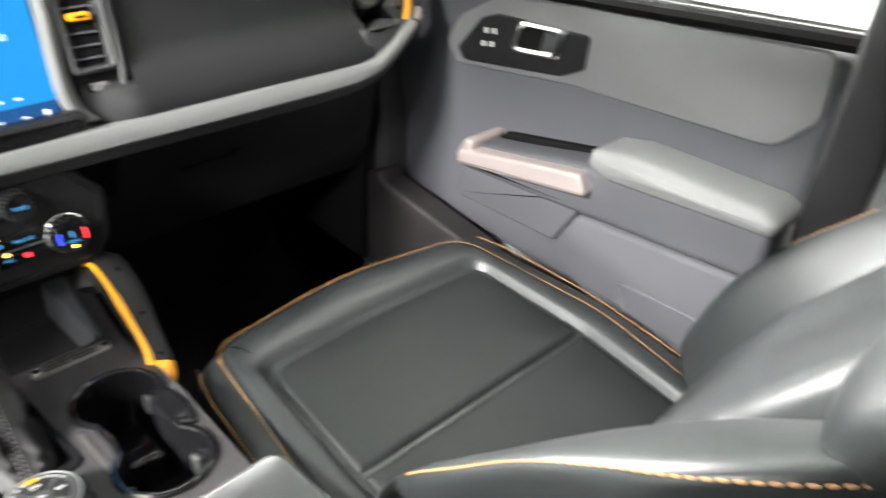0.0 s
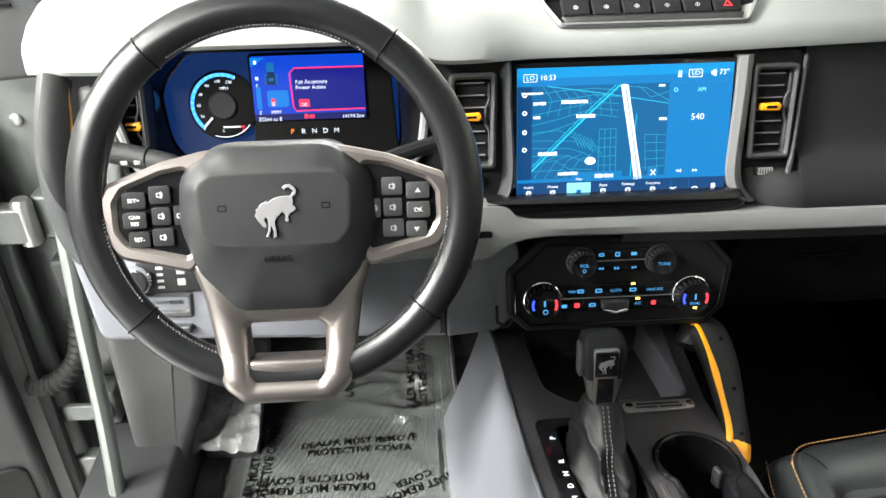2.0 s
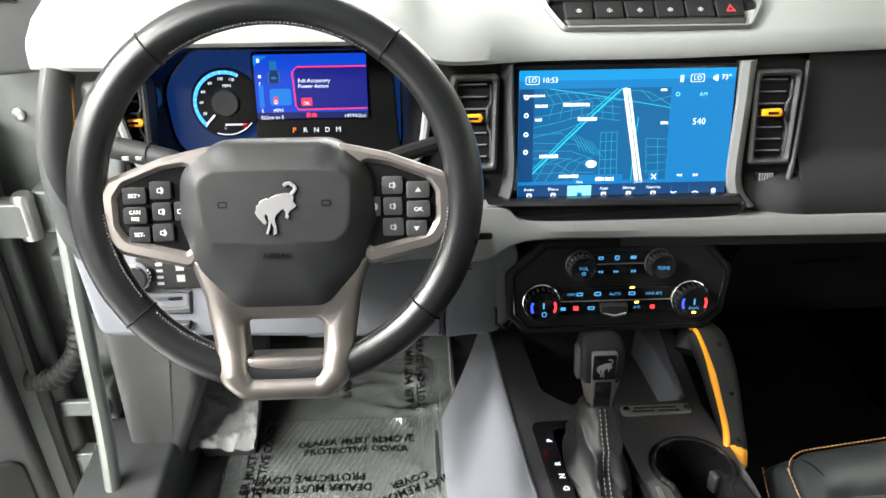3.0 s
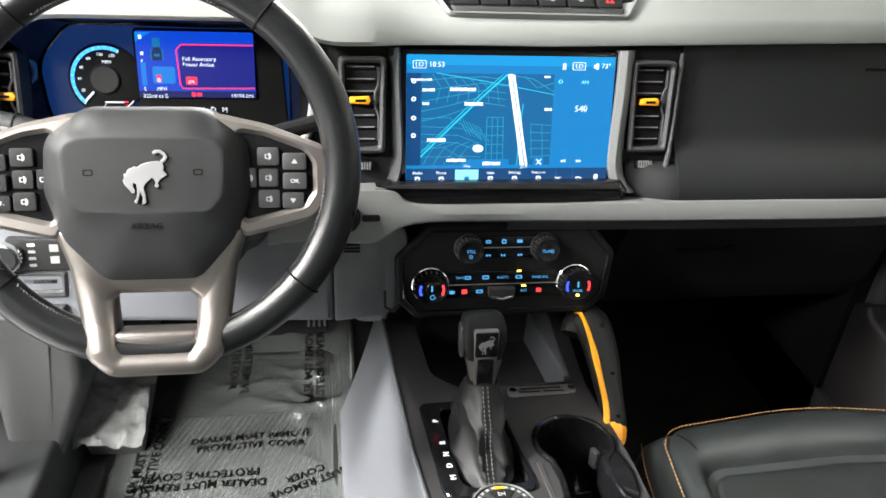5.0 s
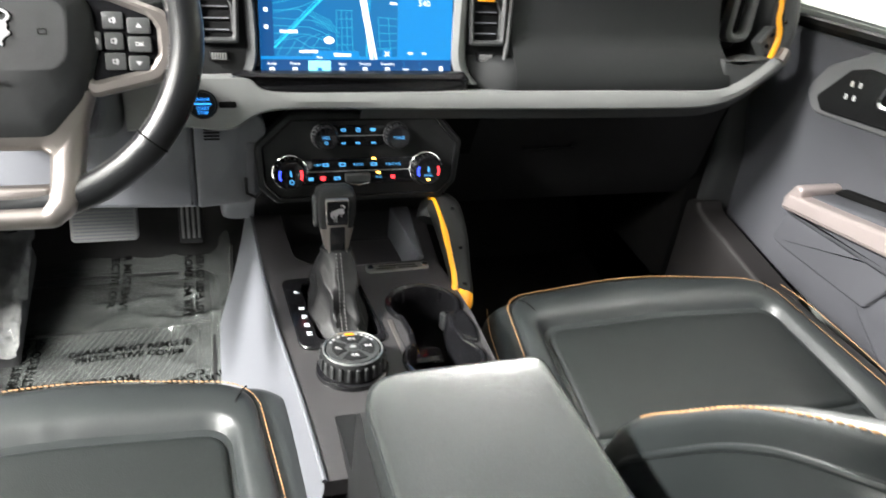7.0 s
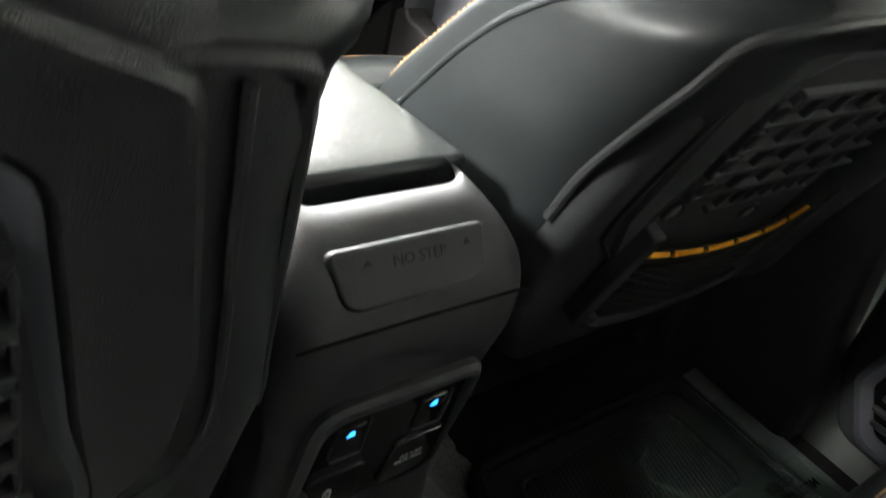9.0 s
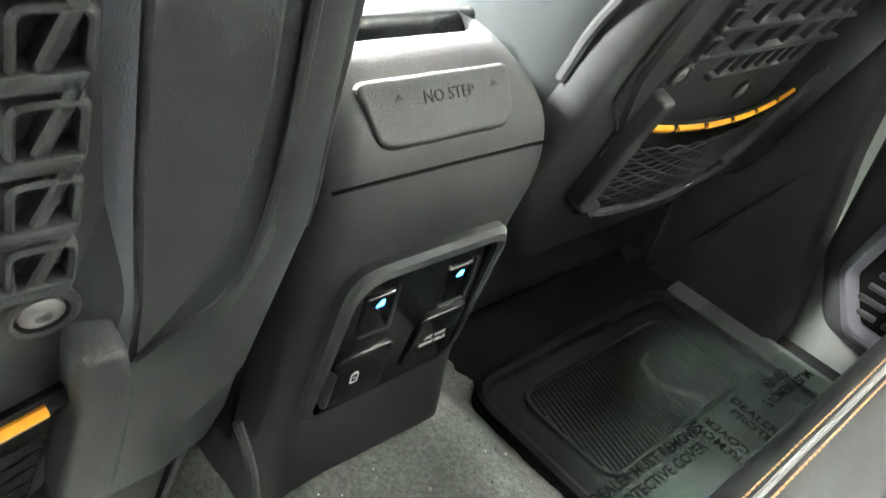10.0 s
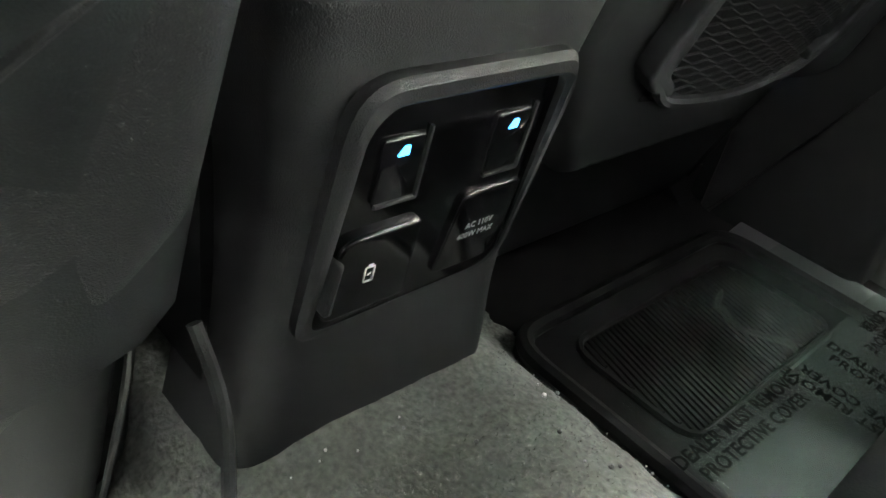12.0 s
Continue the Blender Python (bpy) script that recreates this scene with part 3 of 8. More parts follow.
grab = thing("dash_grab_handle", "upright dashboard grab handle with orange stripe and rubber grip", "grab handle")
gp = smooth_path([D(u, z, w) @ Vector() for u, z, w in ((0.672, 0.818, -0.02), (0.675, 0.79, -0.006), (0.677, 0.75, -0.002), (0.675, 0.72, 0.0), (0.668, 0.695, 0.002), (0.654, 0.672, 0.006))], 6)
part("grip", tube(gp, [0.0165 + 0.003 * math.sin(math.pi * k / (len(gp) - 1)) for k in range(len(gp))], sides=14, flat=0.9), CHAR, grab, "dark rubber grip")
inlay = smooth_path([D(u, z, w) @ Vector() for u, z, w in ((0.6570, 0.815, -0.006), (0.6575, 0.78, 0.005), (0.6570, 0.75, 0.009), (0.6545, 0.730, 0.011), (0.6580, 0.714, 0.013), (0.6560, 0.695, 0.014), (0.6450, 0.672, 0.016))], 6)
part("stripe", tube(inlay, [0.0038 + 0.0010 * k / len(inlay) for k in range(len(inlay))], sides=8), ORANGE, grab, "orange inlay stripe")
part("gusset", slab(rpoly(DP([(0.626, 0.695, 0.004), (0.650, 0.722, 0.004), (0.658, 0.700, 0.006), (0.644, 0.668, 0.004)])), -0.01, 0.010, 0.004, DASH), CHAR, grab, "dark rubber gusset")
for u, z, w in ((0.662, 0.726, 0.0165), (0.648, 0.706, 0.0105), (0.640, 0.690, 0.0105)):
    part("bolt", turned([(0.0032, 0), (0.0032, 0.002), (0.0005, 0.0024)], 10, D(u, z, w)), GLOSS, grab)
part("foot", tube([D(0.668, 0.684, 0.022) @ Vector(), D(0.655, 0.668, 0.026) @ Vector()], [0.009, 0.011], sides=8), SATIN, grab, "pale metal foot")

# trim rail
top = [(-0.30, 0.648), (-0.209, 0.646), (-0.150, 0.645), (-0.118, 0.628), (0.0, 0.626), (0.142, 0.627), (0.35, 0.627), (0.52, 0.626), (0.566, 0.630), (0.60, 0.643), (0.632, 0.663), (0.660, 0.684)]
bot = [(-0.30, 0.580), (-0.239, 0.585), (-0.175, 0.580), (-0.122, 0.603), (0.0, 0.604), (0.130, 0.602), (0.35, 0.600), (0.505, 0.600), (0.555, 0.605), (0.595, 0.618), (0.645, 0.650), (0.675, 0.672)]
rings = []
for a, b in zip(smooth_path([(*p, 0) for p in top], 5), smooth_path([(*p, 0) for p in bot], 5)):
    c = a.lerp(b, 0.5)
    rings.append([D(a.x, a.y, -0.02) @ Vector(), D(a.x, a.y, 0.022) @ Vector(), D(a.x, a.y - 0.002, 0.026) @ Vector(), D(c.x, c.y, 0.031) @ Vector(), D(b.x, b.y + 0.003, 0.030) @ Vector(), D(b.x, b.y, 0.026) @ Vector(), D(b.x, b.y, -0.02) @ Vector()])
part("trim_rail", skin(bmesh.new(), rings), TRIM, dash, "silver-grey painted trim rail")
rings = []
for b in smooth_path([(*p, 0) for p in bot[4:]], 5):
    rings.append([D(b.x, b.y, 0.024) @ Vector(), D(b.x, b.y - 0.014, 0.012) @ Vector(), D(b.x, b.y - 0.02, -0.03) @ Vector(), D(b.x, b.y, -0.03) @ Vector()])
part("rail_underside", skin(bmesh.new(), rings), CHAR, dash)

# glove box and lower dash
part("glove_box", prism_x([(0.02, 0.60), (0.040, 0.54), (0.052, 0.48), (0.065, 0.42), (0.10, 0.36), (0.30, 0.34), (0.30, 0.60)], 0.17, 0.66), INKY, dash, "black glove box lid")
part("glove_latch", slab(rpoly([(0.296, 0.481, 0.003), (0.392, 0.481, 0.003), (0.402, 0.492, 0.003), (0.388, 0.497, 0.003), (0.380, 0.489, 0.003), (0.298, 0.489, 0.003)]), 0.0, 0.005, 0.002, axes((0, 0.052, 0), (1, 0, 0), (0, 0, 1))), BLACK, dash, "recessed glove box latch")
part("lower_skirt", prism_x([(0.16, 0.37), (0.20, 0.36), (0.60, 0.40), (0.60, 0.44), (0.2, 0.42)], 0.13, 0.70), DARK, dash)
knee = part("knee_panel", slab(rpoly(DP([(-0.66, 0.49, 0.02), (-0.2230, 0.475, 0.004), (-0.2230, 0.600, 0.004), (-0.30, 0.645, 0.01), (-0.69, 0.66, 0.01)])), -0.06, 0.012, 0.008, DASH), GREY, dash, "slate-grey knee panel under the steering wheel")
part("knee_panel", slab(rpoly(DP([(-0.2220, 0.475, 0.004), (-0.155, 0.478, 0.01), (-0.128, 0.500, 0.02), (-0.128, 0.590, 0.02), (-0.160, 0.602, 0.01), (-0.2220, 0.602, 0.004)])), -0.06, 0.012, 0.004, DASH, warp=lambda p: Vector((p.x, p.y, p.z - 0.010 * min(1, max(0, (p.x + 0.175) / 0.025)) if p.z > 0 else p.z))), GREY, dash, "slate-grey knee panel beside the console")
for k in range(5):
    part("grille_slot", slab(box2(0.020, 0.0022, 0.0008, -0.199, dv(0.583 - 0.0042 * k)), 0.0115, 0.0135, 0, DASH), DARK, dash)
part("hook", tube([D(-0.158, 0.515, 0.014) @ Vector(), D(-0.158, 0.495, 0.02) @ Vector(), D(-0.146, 0.489, 0.022) @ Vector(), D(-0.138, 0.497, 0.02) @ Vector()], 0.0022, sides=6), BLACK, dash)
# light switch block and brake release pocket on the knee panel
sw = part("switch_block", slab(rpoly(DP([(-0.612, 0.552, 0.006), (-0.522, 0.552, 0.006), (-0.520, 0.590, 0.006), (-0.600, 0.594, 0.006)])), 0.0, 0.018, 0.003, DASH), BLACK, dash, "light switch block with lit signs")
part("light_knob", turned([(0.0185, 0), (0.0185, 0.008), (0.0165, 0.012), (0.0150, 0.0125), (0.0005, 0.0125)], 32, D(-0.600, 0.571, 0.018)), CHROME, sw, "round light switch with chrome ring")
part("light_knob_face", turned([(0.0142, 0), (0.0135, 0.0012), (0.0005, 0.0012)], 32, D(-0.600, 0.571, 0.0300)), BLACK, sw)
for k, (u, z) in enumerate(((-0.573, 0.584), (-0.573, 0.576), (-0.573, 0.568), (-0.573, 0.560), (-0.548, 0.580), (-0.548, 0.566))):
    part("switch_sign", slab(box2(0.008 if k < 4 else 0.010, 0.0035 if k < 4 else 0.009, 0.0008, u, dv(z)), 0.018, 0.0183, 0, DASH), PRINT_GREY if k else PRINT, sw)
part("release_pocket", frame2(rpoly(DP([(-0.606, 0.518, 0.004), (-0.540, 0.518, 0.004), (-0.538, 0.550, 0.004), (-0.606, 0.552, 0.004)])), rpoly(DP([(-0.600, 0.528, 0.003), (-0.546, 0.528, 0.003), (-0.545, 0.545, 0.003), (-0.598, 0.546, 0.003)])), 0.0, 0.016, 0.003, DASH), CHAR, dash, "pocket of the brake release")
part("release_handle", slab(box2(0.046, 0.009, 0.002, -0.572, dv(0.538)), 0.0, 0.012, 0.002, DASH), BLACK, dash)
part("bonnet_release", slab(box2(0.034, 0.010, 0.002, -0.560, dv(0.505)), 0.0, 0.024, 0.003, DASH), CHAR, dash, "bonnet release tab")
# left end: grip-like pillar and outer vent
part("end_pillar", tube(smooth_path([D(u, z, w) @ Vector() for u, z, w in ((-0.664, 0.806, 0.0), (-0.668, 0.77, 0.012), (-0.676, 0.70, 0.016), (-0.672, 0.64, 0.012), (-0.655, 0.60, 0.006))], 6), 0.017, sides=12, flat=1.3), CHAR, dash, "charcoal upright at the end of the dash")
part("end_panel", slab(rpoly(DP([(-0.652, 0.66, 0.01), (-0.612, 0.655, 0.01), (-0.600, 0.79, 0.02), (-0.645, 0.797, 0.01)])), -0.03, -0.004, 0.008, DASH), GREY_LIGHT, dash, "light grey end panel")
part("orange_seam", tube([D(-0.650, 0.795, 0.004) @ Vector(), D(-0.654, 0.72, 0.008) @ Vector(), D(-0.652, 0.66, 0.006) @ Vector()], 0.0018, sides=6), ORANGE, dash)


# ---- vents ----
def vent(u, label, wide=0.058, z0=0.685, z1=0.797, clip=0.0, deep=-0.012):
    v = thing("air_vent", label, "air vent", "dashboard air vents")
    o = [(u - wide / 2 + 0.002, z0, 0.006), (u + wide / 2 - 0.003, z0, 0.006), (u + wide / 2, z1, 0.008), (u - wide / 2, z1, 0.008)]
    i = [(u - wide / 2 + 0.009, z0 + 0.007, 0.004), (u + wide / 2 - 0.010, z0 + 0.007, 0.004), (u + wide / 2 - 0.007, z1 - 0.007, 0.005), (u - wide / 2 + 0.007, z1 - 0.007, 0.005)]
    part("surround", frame2(rpoly(DP(o)), rpoly(DP(i)), deep - 0.02, deep + 0.016, 0.003, DASH), CHAR, v, "charcoal vent surround")
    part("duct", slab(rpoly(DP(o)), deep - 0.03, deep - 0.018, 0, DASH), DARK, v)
    n = 7
    for k in range(n):
        z = z0 + 0.014 + (z1 - z0 - 0.028) * k / (n - 1)
        part("slat", box((-wide / 2 + 0.010, -0.0015, -0.012), (wide / 2 - 0.013, 0.0015, 0.006), 0.0008, D(u - 0.001, z, deep) @ Matrix.Rotation(radians(-18), 4, "X")), BLACK, v)
        part("slat_edge", box((-wide / 2 + 0.011, -0.0007, 0.006), (wide / 2 - 0.014, 0.0012, 0.0068), 0, D(u - 0.001, z, deep) @ Matrix.Rotation(radians(-18), 4, "X")), GREY, v)
    part("side_link", tube(smooth_path([D(u + wide / 2 - 0.010, z, deep + 0.010) @ Vector((x, 0, 0)) for z, x in ((z1 - 0.012, 0), (0.765, 0), (0.756, -0.004), (0.738, -0.004), (0.728, 0), (z0 + 0.014, 0.0))], 3), 0.0018, sides=6), CHAR, v)
    tab = part("tab", slab(rpoly([(-0.013, -0.004, 0.002), (0.010, -0.005, 0.002), (0.013, 0.0, 0.002), (0.010, 0.005, 0.002), (-0.013, 0.004, 0.002)]), 0.0, 0.008, 0.002, D(clip, 0.747, deep + 0.008)), ORANGE, v, "orange vent tab")
    part("tab_slot", slab(box2(0.013, 0.0032, 0.001, 0.0, 0.0), 0.008, 0.0083, 0, D(clip, 0.747, deep + 0.008)), DARK, v)
    part("wheel_pocket", slab(box2(0.026, 0.013, 0.003, u, dv(z0 - 0.016)), deep - 0.002, deep + 0.008, 0.002, DASH), GLOSS, v)
    w = part("thumb_wheel", placed(bmesh.new(), [[D(u, z0 - 0.016, deep + 0.004) @ Vector((x, 0.0052 * math.cos(a), 0.0058 * math.sin(a))) for a in [2 * math.pi * k / 14 for k in range(14)]] for x in (-0.0105, 0.0105)]), CHAR, v, "ribbed thumb wheel")
    for k in range(6):
        part("wheel_rib", box((-0.0006, -0.0045, 0.0), (0.0006, 0.0045, 0.0068), 0, D(u - 0.008 + 0.0032 * k, z0 - 0.016, deep + 0.004)), PRINT_GREY, v)
    return v


vent(-0.183, "tall black air vent with orange tab beside the instruments", clip=-0.186)
vent(0.183, "tall black air vent with orange tab beside the screen", clip=0.180)
vent(-0.592, "tall black air vent at the door end of the dash", wide=0.040, clip=-0.592, deep=-0.03)

# ---- switch pod on the pad ----
pod = thing("switch_pod", "row of black switches in a silver-framed pod on the dash", "switch panel")
PODM = axes((0.030, 0.022, 0.850), (1, 0, 0), (0, 0.80, 0.60))
pout = rpoly([(-0.112, -0.016, 0.010), (0.112, -0.016, 0.010), (0.140, 0.034, 0.014), (-0.140, 0.034, 0.014)], 6)
pin = rpoly([(-0.107, -0.0125, 0.008), (0.107, -0.0125, 0.008), (0.133, 0.030, 0.012), (-0.133, 0.030, 0.012)], 6)
part("frame", frame2(pout, pin, -0.02, 0.011, 0.003, PODM), TRIM, pod, "silver-grey pod frame")
part("bed", slab(pin, -0.02, 0.002, 0, PODM), GLOSS, pod)
part("rubber_step", slab(rpoly([(-0.104, -0.0105, 0.004), (0.104, -0.0105, 0.004), (0.110, 0.001, 0.003), (-0.110, 0.001, 0.003)]), 0.002, 0.007, 0.003, PODM), CHAR, pod, "textured rest strip")
for k in range(6):
    u = -0.090 + 0.0362 * k
    b = part("button", slab(rpoly([(u - 0.016, 0.002, 0.002), (u + 0.016, 0.002, 0.002), (u + 0.0175, 0.026, 0.003), (u - 0.0175, 0.026, 0.003)]), 0.002, 0.006, 0.0015, PODM), BLACK, pod, "black switch")
    if k < 5:
        part("sign", frame2(box2(0.0060, 0.0034, 0.001, u, 0.012), box2(0.0044, 0.0020, 0.0006, u, 0.012), 0.006, 0.0063, 0, PODM), SIGN, b)
        part("sign", slab(box2(0.0012, 0.0062, 0.0004, u, 0.012), 0.006, 0.0064, 0, PODM), SIGN, b)
    else:
        tri = [Vector((u + 0.0065 * math.cos(a), 0.0118 + 0.0065 * math.sin(a))) for a in (math.pi / 2, math.pi * 7 / 6, math.pi * 11 / 6)]
        tri2 = [Vector((u, 0.0118)) + (p - Vector((u, 0.0118))) * 0.6 for p in tri]
        part("hazard_sign", frame2(tri, tri2, 0.006, 0.0064, 0, PODM), RED_LIT, b, "red hazard triangle")

# ---- climate panel ----
climate = thing("climate_panel", "black octagonal climate and audio control panel with lit symbols", "control panel")
oct8 = DP([(-0.098, 0.598, 0.01), (0.112, 0.598, 0.01), (0.150, 0.556, 0.012), (0.142, 0.497, 0.012), (0.118, 0.474, 0.012), (-0.118, 0.474, 0.012), (-0.142, 0.497, 0.012), (-0.145, 0.556, 0.012)])
part("panel", slab(rpoly(oct8), -0.02, 0.008, 0.006, DASH), BLACK, climate, "black panel")
inner8 = inset2(rpoly(oct8), 0.010)
part("bead", tube([DASH @ Vector((p.x, p.y, 0.0085)) for p in inner8], 0.0016, sides=6, closed=True), GLOSS, climate, "gloss bead round the panel")
part("audio_strip", slab(rpoly(DP([(-0.045, 0.553, 0.004), (0.045, 0.553, 0.004), (0.045, 0.581, 0.004), (-0.045, 0.581, 0.004)])), 0.008, 0.0105, 0.001, DASH), GLOSS, climate, "gloss audio button strip")
part("climate_strip", slab(rpoly(DP([(-0.088, 0.500, 0.004), (0.085, 0.500, 0.004), (0.085, 0.536, 0.004), (-0.088, 0.536, 0.004)])), 0.008, 0.0105, 0.001, DASH), GLOSS, climate, "gloss climate button strip")
for z, a, b in ((0.5668, -0.034, 0.034), (0.5185, -0.080, 0.078)):
    part("divider", slab(box2(b - a, 0.0012, 0.0003, (a + b) / 2, dv(z)), 0.0105, 0.0116, 0.0003, DASH, steps=1), STEEL, climate, "thin bright divider")
for u, z, r, big in ((-0.099, 0.519, 0.0215, 1), (0.094, 0.519, 0.0215, 1), (-0.050, 0.5665, 0.0165, 0), (0.0505, 0.5665, 0.0165, 0)):
    k = part("knob", turned([(r * 1.08, 0.0), (r * 1.08, 0.006), (r * 1.0, 0.009), (r * 0.97, 0.020), (r * 0.90, 0.0225), (r * 0.80, 0.0218), (0.0005, 0.0218)], 40, D(u, z, 0.008)), GLOSS, climate, "gloss black rotary knob")
    part("knob_ring", turned([(r * 1.14, 0.0), (r * 1.14, 0.0045), (r * 1.02, 0.0065)], 40, D(u, z, 0.008), closed_top=False), CHROME if big else CHAR, k, "bright knob collar")
    for j in range(20):
        a = 2 * math.pi * j / 20
        part("knurl", box((-0.0013, -0.001, 0.009), (0.0013, 0.001, 0.020), 0, D(u, z, 0.008) @ Matrix.Rotation(a, 4, "Z") @ T(r * 0.985, 0, 0) @ Matrix.Rotation(math.pi / 2, 4, "Z")), BLACK, k)
    F = D(u, z, 0.0301)
    if big:
        for s, mat in ((-1, DEEP_BLUE_LIT), (1, RED_LIT)):
            arc = [Vector((s * r * 0.70 * math.cos(a), r * 0.70 * math.sin(a), 0.0003)) for a in [(-0.45 + 0.9 * q / 8) for q in range(9)]]
            part("lit_arc", tube([F @ p for p in arc], 0.0016, sides=6), mat, k, "lit blue arc" if s < 0 else "lit red arc")
        part("sign", slab(box2(0.0022, 0.008, 0.0008, 0, 0.002), 0, 0.0003, 0, F), BLUE_LIT, k)
        if u < 0:
            part("sign", frame2(disc2(0.0034, 16, 0.001, -0.0095), disc2(0.0024, 16, 0.001, -0.0095), 0, 0.0003, 0, F), BLUE_LIT, k)
        else:
            letters("DUAL", 0.0052, F @ T(0, -0.0065, 0.0003), BLUE_LIT, k, "lit_word", 0.0001)
            part("lamp", slab(box2(0.005, 0.003, 0.001, 0, -0.0125), 0, 0.0004, 0, F), AMBER_LIT, k, "amber lamp")
    else:
        letters("VOL" if u < 0 else "TUNE", 0.0062, F @ T(0, 0.0012 if u < 0 else -0.0005, 0.0003), BLUE_LIT, k, "lit_word", 0.0001)
        if u < 0:
            part("sign", frame2(disc2(0.0024, 14, 0, -0.0055), disc2(0.0016, 14, 0, -0.0055), 0, 0.0003, 0, F), BLUE_LIT, k)


def sign(u, z, w, h, mat, holes=0, parent=None):
    part("lit_sign", frame2(box2(w, h, h * 0.3, u, dv(z), 2), box2(w * 0.6, h * 0.45, h * 0.1, u, dv(z), 2), 0.0105, 0.0109, 0, DASH) if holes else slab(box2(w, h, h * 0.2, u, dv(z), 2), 0.0105, 0.0109, 0, DASH), mat, parent or climate)


def arrows(u, z, s, m=0.0105):
    """Two small triangles side by side; s is the way they point."""
    for d in (-0.0019, 0.0017):
        part("lit_sign", slab([Vector((u + d - s * 0.0015, dv(z) - 0.0020)), Vector((u + d - s * 0.0015, dv(z) + 0.0020)), Vector((u + d + s * 0.0016, dv(z)))], m, m + 0.0004, 0, DASH), BLUE_LIT, climate)


sign(-0.024, 0.5745, 0.0068, 0.0042, BLUE_LIT, 1)
sign(-0.0035, 0.5745, 0.0062, 0.0062, BLUE_LIT, 1)
sign(0.0175, 0.5745, 0.0074, 0.0042, BLUE_LIT)
arrows(-0.024, 0.5565, -1)
arrows(-0.0035, 0.5565, 1)
arrows(0.019, 0.5565, 1)
letters("MAX", 0.0048, D(-0.060, 0.5275, 0.0107), BLUE_LIT, climate, "lit_word", 0.0001)
sign(-0.0495, 0.5275, 0.0085, 0.0048, BLUE_LIT, 1)
sign(-0.026, 0.5275, 0.0090, 0.0055, BLUE_LIT, 1)
letters("AUTO", 0.0054, D(-0.0035, 0.5268, 0.0107), BLUE_LIT, climate, "lit_word", 0.0001)
sign(0.0185, 0.5270, 0.0090, 0.0048, BLUE_LIT, 1)
letters("MAX A/C", 0.0054, D(0.0475, 0.5262, 0.0107), BLUE_LIT, climate, "lit_word", 0.0001)
sign(-0.070, 0.5085, 0.0068, 0.0045, BLUE_LIT)
sign(-0.0535, 0.5090, 0.0070, 0.0060, RED_LIT)
sign(-0.0335, 0.5088, 0.0090, 0.0048, BLUE_LIT, 1)
letters("A/C", 0.0054, D(0.0262, 0.5085, 0.0107), BLUE_LIT, climate, "lit_word", 0.0001)
sign(0.0465, 0.5085, 0.0062, 0.0055, RED_LIT)
sign(0.0185, 0.5350, 0.0058, 0.0026, AMBER_LIT)
sign(0.0255, 0.5150, 0.0058, 0.0026, AMBER_LIT)
fan = part("fan_rocker", slab(rpoly(DP([(-0.022, 0.503, 0.003), (0.012, 0.503, 0.003), (0.013, 0.5155, 0.002), (-0.023, 0.5155, 0.002)])), 0.0105, 0.0185, 0.002, DASH), CHAR, climate, "bright fan rocker")
part("rocker_lip", tube([D(-0.020, 0.5035, 0.0175) @ Vector(), D(-0.005, 0.5005, 0.0195) @ Vector(), D(0.010, 0.5035, 0.0175) @ Vector()], 0.0022, sides=8), CHROME, fan, "chrome rocker lip")

# ---- touch screen ----
screen = thing("touch_screen", "large blue-lit touch screen showing a street map", "screen")
W, H = 0.261, 0.159
S_BACK = glowing("screen_map_blue", (0.0008, 0.110, 0.29), 1.0)
S_TOP = glowing("screen_bar_cyan", (0.001, 0.27, 0.62), 1.0)
S_SIDE = glowing("screen_side_blue", (0.0008, 0.185, 0.49), 1.0)
S_LOW = glowing("screen_low_blue", (0.0008, 0.048, 0.165), 1.0)
S_LINE = glowing("screen_street_cyan", (0.025, 0.34, 0.52), 1.0)
S_ROAD = glowing("screen_road_cyan", (0.02, 0.52, 0.76), 1.1)
S_WHITE = glowing("screen_white", (0.86, 0.95, 1.0), 1.2)
S_TILE = glowing("screen_bright_tile", (0.25, 0.80, 1.0), 1.2)
part("housing", slab(rpoly([(-0.142, -0.172, 0.006), (0.139, -0.172, 0.006), (0.137, 0.006, 0.004), (-0.138, 0.006, 0.004)]), -0.02, -0.003, 0.002, DASH), GLOSS, screen, "gloss black screen housing")
disp = part("display", slab(box2(W, H, 0.003, 0, -H / 2), -0.003, 0.0, 0, DASH), S_BACK, screen, "blue map display")


def sxy(a, b):
    return Vector((-W / 2 + W * a, -H * b))


def patch(a0, b0, a1, b1, mat, lift=0.0003, r=0.0, name="screen_field"):
    p, q = sxy(a0, b0), sxy(a1, b1)
    return part(name, slab(box2(abs(q.x - p.x), abs(q.y - p.y), r, (p.x + q.x) / 2, (p.y + q.y) / 2, 3), 0.0, lift, 0, DASH), mat, disp)


def stroke(pts, width, mat, lift=0.0005, bm=None):
    """A flat line on the display through points in display fractions."""
    own = bm is None
    bm = bm or bmesh.new()
    pp = [sxy(*p) for p in pts]
    for a, b in zip(pp, pp[1:]):
        d = (b - a)
        if d.length < 1e-6:
            continue
        d = d.normalized() * width * W / 2
        n = Vector((-d.y, d.x))
        a2, b2 = a - d * 0.5, b + d * 0.5
        vs = [bm.verts.new(DASH @ Vector((*q, lift))) for q in (a2 - n, b2 - n, b2 + n, a2 + n)]
        bm.faces.new(vs)
    return part("map_line", bm, mat, disp, smooth=0) if own else bm


